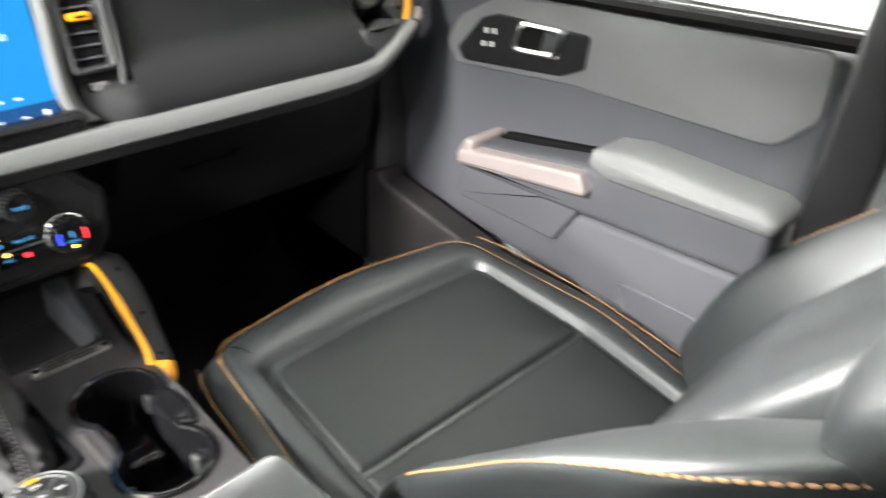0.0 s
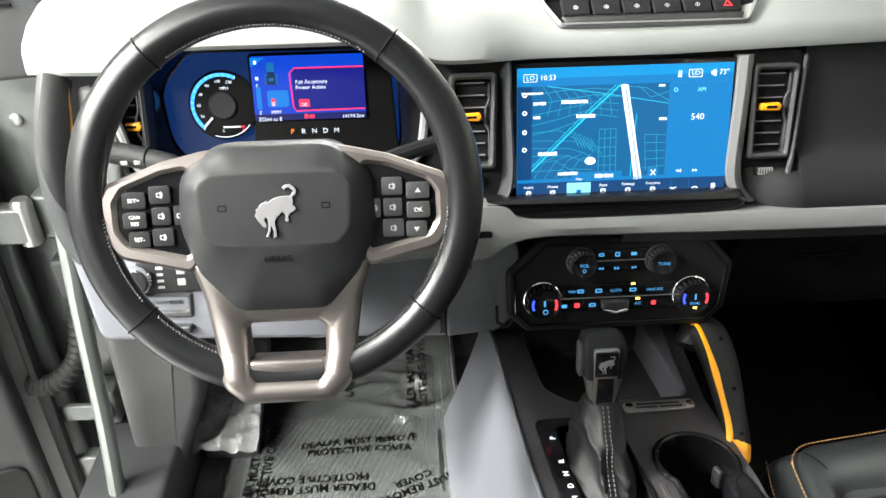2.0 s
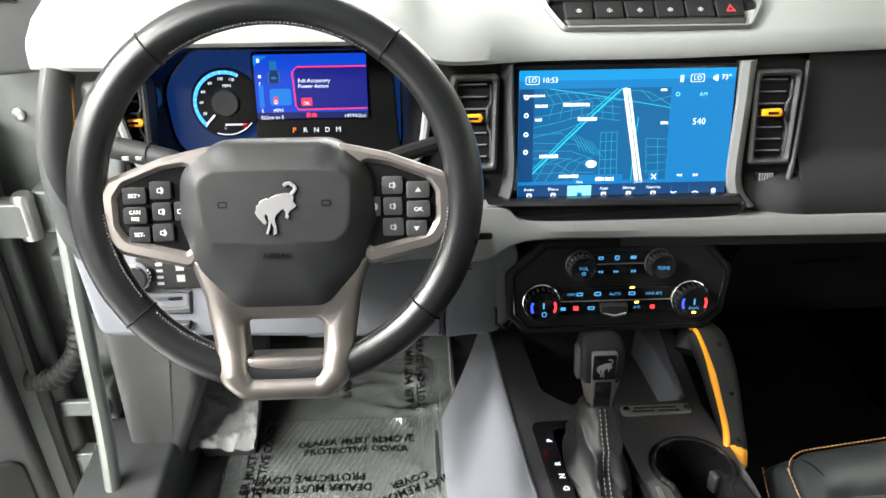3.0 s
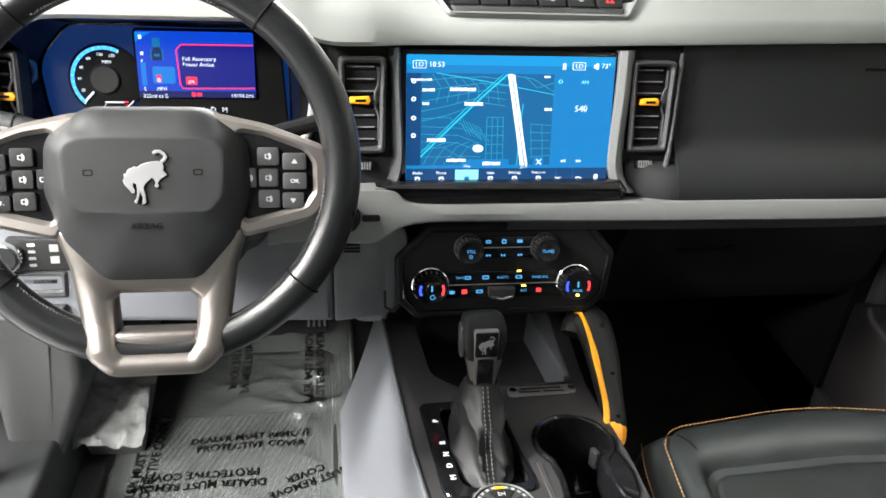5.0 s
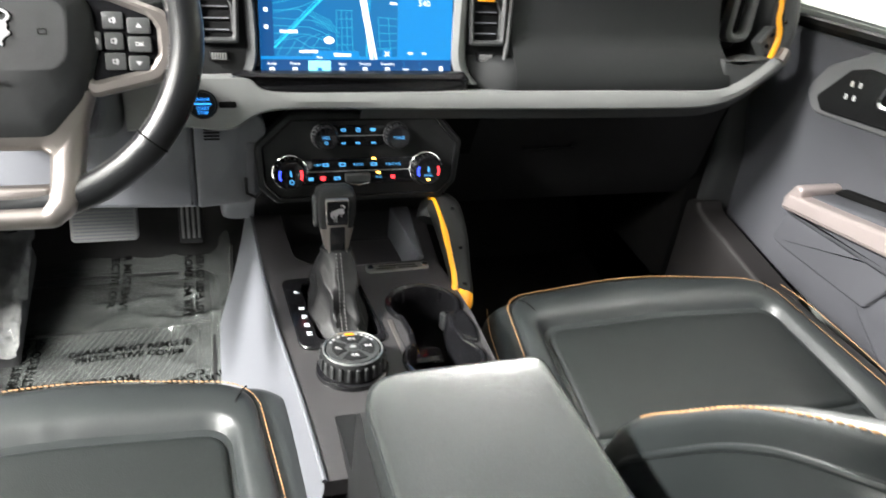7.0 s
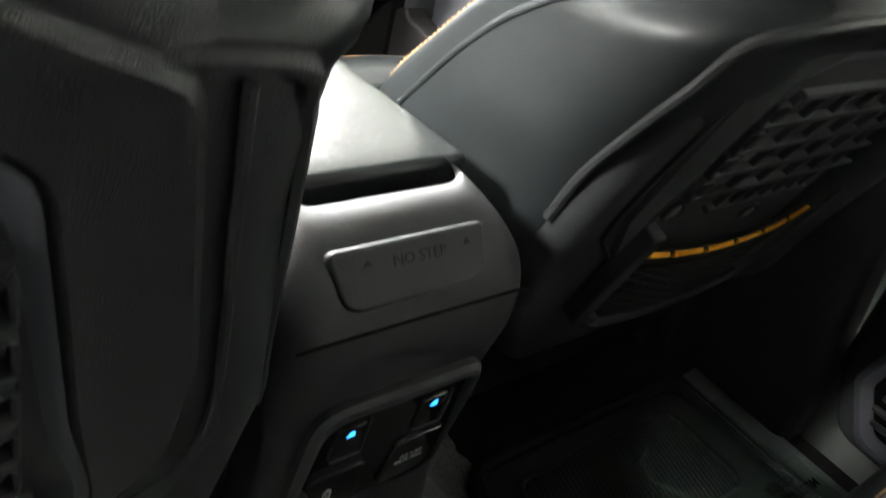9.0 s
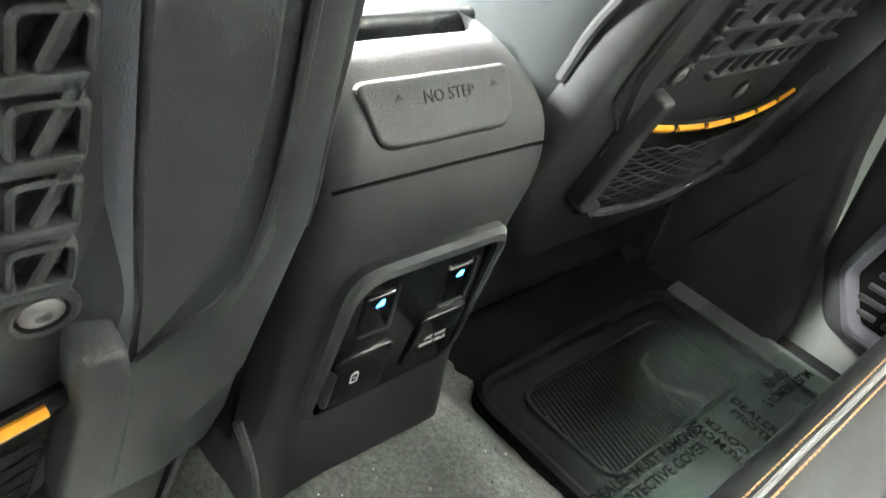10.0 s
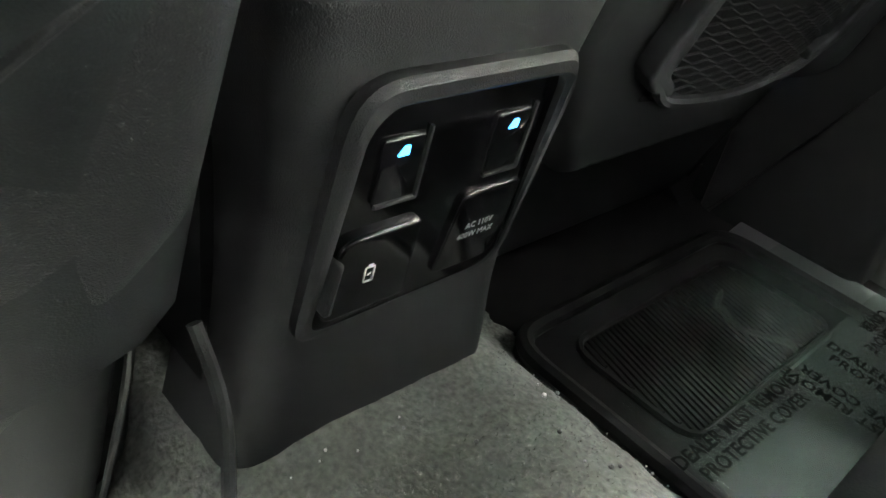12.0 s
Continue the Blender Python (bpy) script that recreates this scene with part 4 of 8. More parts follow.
patch(0, 0, 1, 0.075, S_TOP, 0.0002)
patch(0, 0.075, 1, 0.135, S_SIDE, 0.0002)
patch(0.705, 0.135, 1, 0.87, S_SIDE, 0.0006)
patch(0, 0.135, 0.068, 0.87, S_LOW, 0.0006)
patch(0, 0.87, 1, 1, S_LOW, 0.0006)
patch(0.0, 0.845, 1, 0.87, S_SIDE, 0.0007)
patch(0.238, 0.88, 0.352, 1.0, S_TILE, 0.0009)
patch(0.262, 0.80, 0.50, 0.858, S_SIDE, 0.0009)
rnd = random.Random(4)
streets = bmesh.new()
for k in range(5):
    stroke([(0.07, 0.20 + 0.075 * k), (0.20, 0.17 + 0.07 * k), (0.36, 0.155 + 0.05 * k + 0.02 * rnd.random()), (0.47, 0.18 + 0.05 * k)], 0.0028, S_LINE, bm=streets)
for k in range(7):
    stroke([(0.12 + 0.045 * k, 0.14 + 0.01 * k), (0.16 + 0.045 * k, 0.24), (0.14 + 0.05 * k, 0.36)], 0.0024, S_LINE, bm=streets)
for k in range(4):
    stroke([(0.385 + 0.026 * k, 0.47), (0.385 + 0.028 * k, 0.82)], 0.0028, S_LINE, bm=streets)
for k in range(6):
    stroke([(0.385, 0.47 + 0.07 * k), (0.467, 0.468 + 0.07 * k)], 0.0026, S_LINE, bm=streets)
for k in range(7):
    stroke([(0.25 + 0.016 * k, 0.47 + 0.012 * k), (0.29 + 0.018 * k, 0.60 + 0.01 * k)], 0.0028, S_LINE, bm=streets)
for k in range(6):
    a = rnd.random() * 0.12
    stroke([(0.07, 0.48 + 0.06 * k), (0.15 + a, 0.45 + 0.06 * k + a * 0.4), (0.22 + a, 0.53 + 0.06 * k), (0.36, 0.60 + 0.045 * k)], 0.0024, S_LINE, bm=streets)
for k in range(4):
    stroke([(0.08 + 0.05 * k, 0.84), (0.13 + 0.055 * k, 0.70), (0.20 + 0.05 * k, 0.66)], 0.0024, S_LINE, bm=streets)
for k in range(5):
    stroke([(0.60, 0.52 + 0.065 * k), (0.70, 0.53 + 0.06 * k)], 0.0026, S_LINE, bm=streets)
for a in (0.60, 0.655):
    stroke([(a, 0.52), (a + 0.012, 0.80)], 0.0026, S_LINE, bm=streets)
stroke([(0.50, 0.15), (0.60, 0.17), (0.705, 0.27)], 0.003, S_LINE, bm=streets)
stroke([(0.56, 0.15), (0.62, 0.24), (0.705, 0.20)], 0.003, S_LINE, bm=streets)
part("street", streets, S_LINE, disp, smooth=0)["kind"] = "stuff"
stroke([(0.07, 0.775), (0.22, 0.53), (0.36, 0.31), (0.475, 0.14)], 0.008, S_ROAD, 0.0006)
stroke([(0.07, 0.745), (0.22, 0.50), (0.345, 0.30), (0.455, 0.14)], 0.0035, S_ROAD, 0.0006)
stroke([(0.14, 0.135), (0.36, 0.19), (0.52, 0.235), (0.705, 0.29)], 0.0035, S_ROAD, 0.0006)
stroke([(0.558, 0.36), (0.545, 0.60), (0.54, 0.86)], 0.004, S_ROAD, 0.0006)
stroke([(0.488, 0.145), (0.518, 0.40), (0.545, 0.63), (0.568, 0.862)], 0.020, S_WHITE, 0.0007)
stroke([(0.506, 0.145), (0.536, 0.40), (0.562, 0.63), (0.590, 0.862)], 0.012, S_WHITE, 0.0007)
stroke([(0.497, 0.145), (0.528, 0.40), (0.554, 0.63), (0.580, 0.862)], 0.004, S_BACK, 0.0008)
part("map_spot", slab([sxy(0.346 + 0.026 * math.cos(a), 0.712 + 0.030 * math.sin(a)) for a in [2 * math.pi * k / 24 for k in range(24)]], 0, 0.0009, 0, DASH), S_WHITE, disp)
part("map_spot", slab([sxy(0.533 + 0.013 * math.cos(a), 0.43 + 0.022 * math.sin(a)) for a in [2 * math.pi * k / 20 for k in range(20)]], 0, 0.0009, 0, DASH), S_WHITE, disp)
part("map_spot", slab([sxy(0.495 + 0.016 * math.cos(a), 0.155 + 0.018 * math.sin(a)) for a in [2 * math.pi * k / 20 for k in range(20)]], 0, 0.0009, 0, DASH), S_WHITE, disp)


def bars(a, b, total, h, n, seed, mat=S_WHITE):
    """Unreadable words as small bars."""
    r = random.Random(seed)
    x = a
    for k in range(n):
        w = total / n * (0.55 + 0.35 * r.random())
        patch(x, b - h / 2 * (0.8 + 0.4 * r.random()), x + w, b + h / 2, mat, 0.0011, 0, "label_bar")
        x += total / n


bars(0.205, 0.255, 0.125, 0.026, 14, 1)
bars(0.275, 0.365, 0.09, 0.026, 10, 2)
bars(0.100, 0.645, 0.09, 0.026, 10, 3)
bars(0.195, 0.805, 0.095, 0.024, 11, 4)
bars(0.370, 0.832, 0.09, 0.028, 8, 5)
bars(0.075, 0.262, 0.06, 0.022, 6, 6)
bars(0.075, 0.365, 0.035, 0.022, 4, 7)
bars(0.02, 0.185, 0.10, 0.016, 12, 8)
bars(0.665, 0.405, 0.035, 0.022, 4, 9)
bars(0.655, 0.155, 0.03, 0.016, 4, 10)


def say(text, a, b, size, mat=S_WHITE):
    letters(text, size, DASH @ T(*sxy(a, b), 0.0011), mat, disp, "screen_word", 0.0001)


for a in (0.060, 0.822):
    part("screen_field", frame2(box2(0.0165, 0.0095, 0.002, *sxy(a, 0.072)), box2(0.0152, 0.0082, 0.0016, *sxy(a, 0.072)), 0, 0.0009, 0, DASH), S_WHITE, disp)
    say("LO", a, 0.072, 0.0078)
say("10:53", 0.140, 0.072, 0.0088)
say("73°", 0.955, 0.070, 0.0088)
patch(0.895, 0.06, 0.905, 0.085, S_WHITE, 0.0011)
patch(0.905, 0.05, 0.918, 0.095, S_WHITE, 0.0011, 0.0008)
patch(0.742, 0.05, 0.747, 0.10, S_WHITE, 0.0011)
patch(0.752, 0.05, 0.757, 0.10, S_WHITE, 0.0011)
say("AM", 0.855, 0.195, 0.0070, S_TILE)
say("540", 0.845, 0.40, 0.0110)
part("aerial_sign", frame2(disc2(0.0026, 14, *sxy(0.735, 0.19)), disc2(0.0018, 14, *sxy(0.735, 0.19)), 0, 0.0010, 0, DASH), S_TILE, disp)
for a, t in ((0.055, "Audio"), (0.170, "Phone"), (0.295, "Nav"), (0.412, "Apps"), (0.532, "Settings"), (0.652, "Features")):
    say(t, a, 0.905 if t != "Nav" else 0.852, 0.0052)
    patch(a - 0.012, 0.935, a + 0.012, 0.978, S_WHITE if t != "Nav" else S_SIDE, 0.0012, 0.0012, "icon")
    patch(a - 0.006, 0.948, a + 0.006, 0.958, S_LOW, 0.0014, 0, "icon")
for a in (0.795, 0.880):
    stroke([(a - 0.055, 0.885), (a - 0.055, 0.99)], 0.0016, S_SIDE, 0.0010)
stroke([(0.737, 0.945), (0.75, 0.955), (0.765, 0.945)], 0.005, S_WHITE, 0.0010)
stroke([(0.842, 0.955), (0.855, 0.945), (0.87, 0.955)], 0.005, S_WHITE, 0.0010)
patch(0.935, 0.925, 0.955, 0.965, S_WHITE, 0.0011, 0.001, "icon")
for b in (0.195, 0.33, 0.475, 0.61):
    part("icon", frame2(disc2(0.0030, 12, *sxy(0.034, b)), disc2(0.0014, 12, *sxy(0.034, b)), 0, 0.0010, 0, DASH), S_WHITE, disp)
for a in (0.775, 0.855):
    for d in (-0.010, 0.003):
        s = -1 if a < 0.8 else 1
        c = sxy(a + d, 0.815)
        part("icon", slab([c + Vector((-s * 0.0016, -0.0020)), c + Vector((-s * 0.0016, 0.0020)), c + Vector((s * 0.0016, 0))], 0, 0.0010, 0, DASH), S_WHITE, disp)
patch(0.625, 0.785, 0.672, 0.855, S_SIDE, 0.0009, 0.001)
stroke([(0.638, 0.80), (0.660, 0.84)], 0.005, S_WHITE, 0.0012)
stroke([(0.660, 0.80), (0.638, 0.84)], 0.005, S_WHITE, 0.0012)

# ---- instruments ----
cluster = thing("instrument_cluster", "digital instrument cluster with round speed dial and blue display", "instruments")
CW = -0.065
bowl_o = rpoly(DP([(-0.585, 0.685, 0.05), (-0.250, 0.685, 0.05), (-0.235, 0.80, 0.03), (-0.27, 0.838, 0.02), (-0.55, 0.838, 0.03), (-0.610, 0.785, 0.05)]), 6)
bowl_i = rpoly(DP([(-0.560, 0.692, 0.05), (-0.270, 0.692, 0.03), (-0.270, 0.80, 0.02), (-0.285, 0.826, 0.01), (-0.53, 0.828, 0.03), (-0.570, 0.785, 0.05)]), 6)
part("bowl", placed(bmesh.new(), [[(p.x, p.y, w) for p in o] for o, w in ((bowl_o, 0.0), (inset2(bowl_o, 0.004), -0.02), (bowl_i, CW + 0.004), (bowl_i, CW - 0.004))], DASH, cap=(False, True)), GLOSS, cluster, "gloss black instrument bowl")
part("hood_rim", tube([DASH @ Vector((p.x, p.y, 0.0)) for p in bowl_o], 0.0055, sides=8, closed=True), GREY_LIGHT, cluster, "grey rim of the instrument hood")
part("cluster_glass", slab(rpoly(DP([(-0.456, 0.697, 0.006), (-0.274, 0.697, 0.006), (-0.282, 0.823, 0.006), (-0.456, 0.823, 0.006)])), CW - 0.002, CW + 0.005, 0.002, DASH), DARK, cluster, "dark display pane")
# display light on the bowl is put in as a dim emissive sheet
part("bowl_glow", slab(inset2(bowl_i, 0.003), CW - 0.006, CW - 0.0034, 0, DASH), glowing("display_spill_blue", (0.002, 0.016, 0.080), 1.0), cluster, "blue emission standing in for display light on the bowl")
C_BLUE = glowing("cluster_blue", (0.001, 0.045, 0.50), 1.0)
C_BOX = glowing("cluster_message_blue", (0.004, 0.008, 0.19), 1.0)
C_BASE = glowing("cluster_base_blue", (0.004, 0.008, 0.10), 1.0)
C_SKY = glowing("cluster_sky_blue", (0.002, 0.17, 0.60), 1.0)
C_TEAL = glowing("cluster_teal", (0.005, 0.16, 0.42), 0.8)
C_CAR = glowing("cluster_car", (0.002, 0.02, 0.07), 1.0)
C_RED = glowing("cluster_red", (1.0, 0.03, 0.08), 1.2)
C_TEXT = glowing("cluster_text", (0.8, 0.9, 1.0), 1.2)


def cu(f):
    return -0.452 + 0.138 * f


def cz(f):
    return 0.8195 - 0.076 * f


def cfield(x0, y0, x1, y1, mat, lift, r=0.0, name="display_field"):
    """A field of the display, by its fractions across and down."""
    u0, u1, v0, v1 = cu(x0), cu(x1), dv(cz(y1)), dv(cz(y0))
    return part(name, slab(box2(u1 - u0, abs(v1 - v0), r, (u0 + u1) / 2, (v0 + v1) / 2, 3), CW, CW + 0.009 + lift, 0, DASH), mat, cluster)


def csay(text, x, y, size, mat=C_TEXT, align="CENTER"):
    letters(text, size, D(cu(x), cz(y), CW + 0.0108), mat, cluster, "display_word", 0.0001, align)


cfield(0, 0, 1, 1, C_BLUE, 0.0004, 0.003)
cfield(0, 0.90, 1, 1, C_BASE, 0.0008)
cfield(0.36, 0.20, 1, 0.86, C_BOX, 0.0007, 0.003)
part("display_field", slab([Vector((cu(x), dv(cz(y)))) for x, y in ((0.0, 0.17), (0.13, 0.02), (0.0, 0.02))], CW, CW + 0.0098, 0, DASH), C_SKY, cluster)
cfield(0.03, 0.06, 0.055, 0.12, C_TEXT, 0.0014, 0.0008)
cfield(0.035, 0.31, 0.06, 0.36, C_TEXT, 0.0014, 0.0005)
cfield(0.03, 0.47, 0.072, 0.82, C_SKY, 0.0008)
cfield(0.14, 0.10, 0.205, 0.24, C_TEAL, 0.0008)
cfield(0.145, 0.24, 0.205, 0.31, C_CAR, 0.0010, 0.001)
cfield(0.130, 0.29, 0.215, 0.44, C_CAR, 0.0009, 0.002)
for x in (0.125, 0.222):
    cfield(x - 0.006, 0.27, x + 0.006, 0.43, C_TEAL, 0.0011, 0.0005)
cfield(0.150, 0.34, 0.196, 0.38, C_TEAL, 0.0012, 0.0005)
cfield(0.125, 0.53, 0.315, 0.79, C_SKY, 0.0008, 0.003)
cfield(0.158, 0.655, 0.195, 0.765, C_RED, 0.0009, 0.0005)
csay("0", 0.176, 0.74, 0.008)
csay("MPH", 0.195, 0.87, 0.0060)
csay("F", 0.045, 0.45, 0.0056)
csay("E", 0.055, 0.875, 0.0056)
csay("Full Accessory", 0.385, 0.41, 0.0068, align="LEFT")
csay("Power Active", 0.385, 0.495, 0.0068, align="LEFT")
box_line = [(0.997, 0.195), (0.385, 0.195), (0.338, 0.275), (0.355, 0.80), (0.378, 0.86), (0.997, 0.85)]
part("red_outline", tube([D(cu(x), cz(y), CW + 0.0102) @ Vector() for x, y in box_line], 0.0008, sides=6), C_RED, cluster, "red message outline")
cfield(0.405, 0.68, 0.50, 0.80, C_RED, 0.0012, 0.001)
csay("OK", 0.452, 0.762, 0.0055)
csay("322mi to E", 0.03, 0.98, 0.0066, align="LEFT")
csay("14194.2mi", 0.985, 0.97, 0.0066, align="RIGHT")
cfield(0.445, 0.915, 0.478, 0.985, C_RED, 0.0012, 0.001)
cfield(0.488, 0.925, 0.535, 0.98, C_RED, 0.0012, 0.001)
AMBER_DEEP = glowing("amber_gear_letter", (1.0, 0.22, 0.02), 1.3)
for ch, x, mat in (("P", 0.325, AMBER_DEEP), ("R", 0.425, C_TEXT), ("N", 0.525, C_TEXT), ("D", 0.625, C_TEXT), ("M", 0.725, C_TEXT)):
    csay(ch, x, 1.19, 0.0088, mat)
DC = D(-0.4905, 0.7635, CW + 0.004) @ Matrix.Scale(0.86, 4)
part("dial_disc", turned([(0.050, 0), (0.050, 0.003), (0.0485, 0.004), (0.0005, 0.004)], 56, DC), DARK, cluster, "black speed dial")
part("dial_hub", turned([(0.021, 0.004), (0.020, 0.007), (0.018, 0.0085), (0.0005, 0.0085)], 40, DC), BLACK, cluster, "dark dial hub")
arc = [DC @ Vector((0.0435 * math.cos(a), 0.0435 * math.sin(a), 0.0045)) for a in [radians(62 + (228 - 62) * k / 40) for k in range(41)]]
part("dial_arc", tube(arc, 0.0022, sides=6), glowing("dial_arc_blue", (0.03, 0.28, 1.0), 2.0), cluster, "lit blue dial arc")
for k in range(16):
    a = radians(62 + (228 - 62) * k / 15)
    part("dial_tick", tube([DC @ Vector((r * math.cos(a), r * math.sin(a), 0.0062)) for r in (0.0415, 0.0455)], 0.0005, sides=4), C_TEXT, cluster)
for n, k in enumerate(("20", "40", "60", "80", "100", "120")):
    a = radians(206 - 27 * n)
    letters(k, 0.0058, DC @ T(0.0345 * math.cos(a), 0.0345 * math.sin(a), 0.0046), C_TEXT, cluster, "dial_figure", 0.0001)
letters("MPH", 0.0062, DC @ T(0.004, 0.024, 0.0046), C_TEXT, cluster, "dial_figure", 0.0001)
part("needle", tube([DC @ Vector((r * math.cos(radians(226)), r * math.sin(radians(226)), 0.0065)) for r in (0.024, 0.042)], 0.0014, sides=5), C_TEXT, cluster, "white dial needle")
gauge = [DC @ Vector((0.046 * math.cos(a), 0.046 * math.sin(a) , 0.0046)) for a in [radians(250 + 70 * k / 14) for k in range(15)]]
part("gauge_line", tube(gauge, 0.0006, sides=4), C_TEXT, cluster)
part("gauge_bar", slab(box2(0.026, 0.0022, 0.0003, 0.010, -0.0315), 0.0046, 0.0050, 0, DC), C_TEXT, cluster)
part("gauge_bar", slab(box2(0.006, 0.0022, 0.0003, 0.025, -0.0312), 0.0046, 0.0051, 0, DC), C_RED, cluster)
letters("C", 0.0055, DC @ T(-0.003, -0.0365, 0.0046), C_TEXT, cluster, "dial_figure", 0.0001)
letters("H", 0.0055, DC @ T(0.026, -0.0362, 0.0046), C_RED, cluster, "dial_figure", 0.0001)

# ---- start button ----
start = thing("start_button", "round black engine start button with blue lit words", "button")
part("bezel", turned([(0.0185, 0), (0.0185, 0.004), (0.0165, 0.006), (0.0155, 0.004), (0.0005, 0.004)], 36, D(-0.207, 0.613, 0.028)), BLACK, start)
for t, z, s in (("ENGINE", 0.6195, 0.0052), ("START", 0.6085, 0.0058), ("STOP", 0.6030, 0.0058)):
    letters(t, s, D(-0.207, z, 0.0325), CYAN_LIT, start, "lit_word", 0.0001)
part("lit_line", slab(box2(0.021, 0.0022, 0.0005, -0.207, dv(0.6140)), 0.032, 0.0326, 0, DASH), CYAN_LIT, start, "lit blue line")
part("card_slot", slab(box2(0.022, 0.008, 0.003, -0.176, dv(0.6125)), 0.024, 0.0325, 0.001, DASH), DARK, start, "dark slot beside the button")

# ---- steering wheel ----
WHEEL = axes((-0.385, -0.241, 0.766), (1, 0, 0), (0, math.sin(radians(22)), math.cos(radians(22)))) @ Matrix.Scale(1.022, 4)
wheel = thing("steering_wheel", "black leather steering wheel with satin metal spokes and horse emblem", "steering wheel")
RX, RY, RT = 0.1685, 0.1665, 0.0165
rings = []
for k in range(120):
    a = 2 * math.pi * k / 120
    c = Vector((RX * math.cos(a), RY * math.sin(a), 0))
    out = Vector((math.cos(a), math.sin(a), 0))
    rings.append([c + out * (RT * (1.04 if abs(math.sin(a)) < 0.5 else 1.0) * math.cos(b)) + Vector((0, 0, RT * 0.92 * math.sin(b))) for b in [2 * math.pi * j / 16 for j in range(16)]])
rings.append(rings[0])
bm = placed(bmesh.new(), rings, WHEEL, cap=(False, False))
bmesh.ops.remove_doubles(bm, verts=bm.verts, dist=1e-6)
part("rim", bm, RIM_LEATHER, wheel, "stitched black leather rim")
for deg in (52, 128, -39.5, 219.5):
    a = radians(deg)
    c, out = Vector((RX * math.cos(a), RY * math.sin(a), 0)), Vector((math.cos(a), math.sin(a), 0))
    part("rim_seam", tube([WHEEL @ (c + out * (RT * 1.02 * math.cos(b)) + Vector((0, 0, RT * 0.95 * math.sin(b)))) for b in [2 * math.pi * j / 20 for j in range(20)]], 0.0010, sides=5, closed=True), DARK, wheel)
for lo, hi in ((56, 124), (-36, -4), (184, 216), (222, 262), (278, 318)):
    zig = []
    n = int((hi - lo) * 1.6)
    for k in range(n):
        a = radians(lo + (hi - lo) * k / n)
        q = (RX - RT * 0.93, RY - RT * 0.93)
        zig.append(WHEEL @ Vector((q[0] * math.cos(a), q[1] * math.sin(a), 0.0075 + (0.0022 if k % 2 else -0.0022))))
    part("rim_stitching", tube(zig, 0.0007, sides=4), THREAD_GREY, wheel, "grey cross stitching")
hub = rpoly([(-0.050, 0.052, 0.03), (0.050, 0.052, 0.03), (0.086, 0.026, 0.03), (0.089, -0.020, 0.03), (0.076, -0.066, 0.03), (0.042, -0.104, 0.02), (-0.042, -0.104, 0.02), (-0.076, -0.066, 0.03), (-0.089, -0.020, 0.03), (-0.086, 0.026, 0.03)], 5)
facet = rpoly([(-0.067, 0.016, 0.012), (-0.054, 0.025, 0.01), (0.054, 0.025, 0.01), (0.067, 0.016, 0.012), (0.064, -0.026, 0.014), (0.052, -0.038, 0.012), (-0.052, -0.038, 0.012), (-0.064, -0.026, 0.014)], 4)
MID = Vector((0.0, -0.012))


def reach(outline, ang):
    """How far a ray from the cover's middle goes to the outline."""
    d = Vector((math.cos(ang), math.sin(ang)))
    far = 0.0
    for p, q in zip(outline, outline[1:] + outline[:1]):
        e, o = q - p, p - MID
        det = d.x * -e.y + e.x * d.y
        if abs(det) < 1e-12:
            continue
        t, k = (o.x * -e.y + e.x * o.y) / det, (d.x * o.y - d.y * o.x) / det
        if -1e-6 <= k <= 1 + 1e-6 and t > far:
            far = t
    return far


spokes = [2 * math.pi * k / 120 for k in range(120)]
rim_r, face_r = [reach(hub, a) for a in spokes], [reach(facet, a) for a in spokes]
rings = []
for f, k, z in ((0, 1.0, -0.04), (0, 1.0, -0.003), (0, 0.99, 0.002), (0, 0.97, 0.006), (0, 0.94, 0.0092), (0.3, 1, 0.0140), (0.6, 1, 0.0178), (0.85, 1, 0.0205), (0.95, 1, 0.0213), (1, 1, 0.0216), (1, 0.95, 0.0215), (1, 0.6, 0.0218), (1, 0.25, 0.0220), (1, 0.02, 0.0220)):
    rings.append([WHEEL @ Vector((MID.x + math.cos(a) * k * (r + (q - r) * f), MID.y + math.sin(a) * k * (r + (q - r) * f), z)) for a, r, q in zip(spokes, [v * (0.94 if f else 1) for v in rim_r], face_r)])
cover = part("airbag_cover", skin(bmesh.new(), rings), HUB, wheel, "black airbag cover", smooth=50)
horse(WHEEL @ T(0.002, -0.008, 0.0219), 0.047, EMBLEM, cover, 0.0022)
letters("AIRBAG", 0.0075, WHEEL @ T(0.0, -0.0505, 0.0204), DARK, cover, "moulded_word", 0.0004)
for s in (-1, 1):
    part("horn_sign", frame2(box2(0.008, 0.0055, 0.0015, s * 0.045, -0.004), box2(0.006, 0.0035, 0.001, s * 0.045, -0.004), 0.0217, 0.0222, 0, WHEEL), DARK, cover)
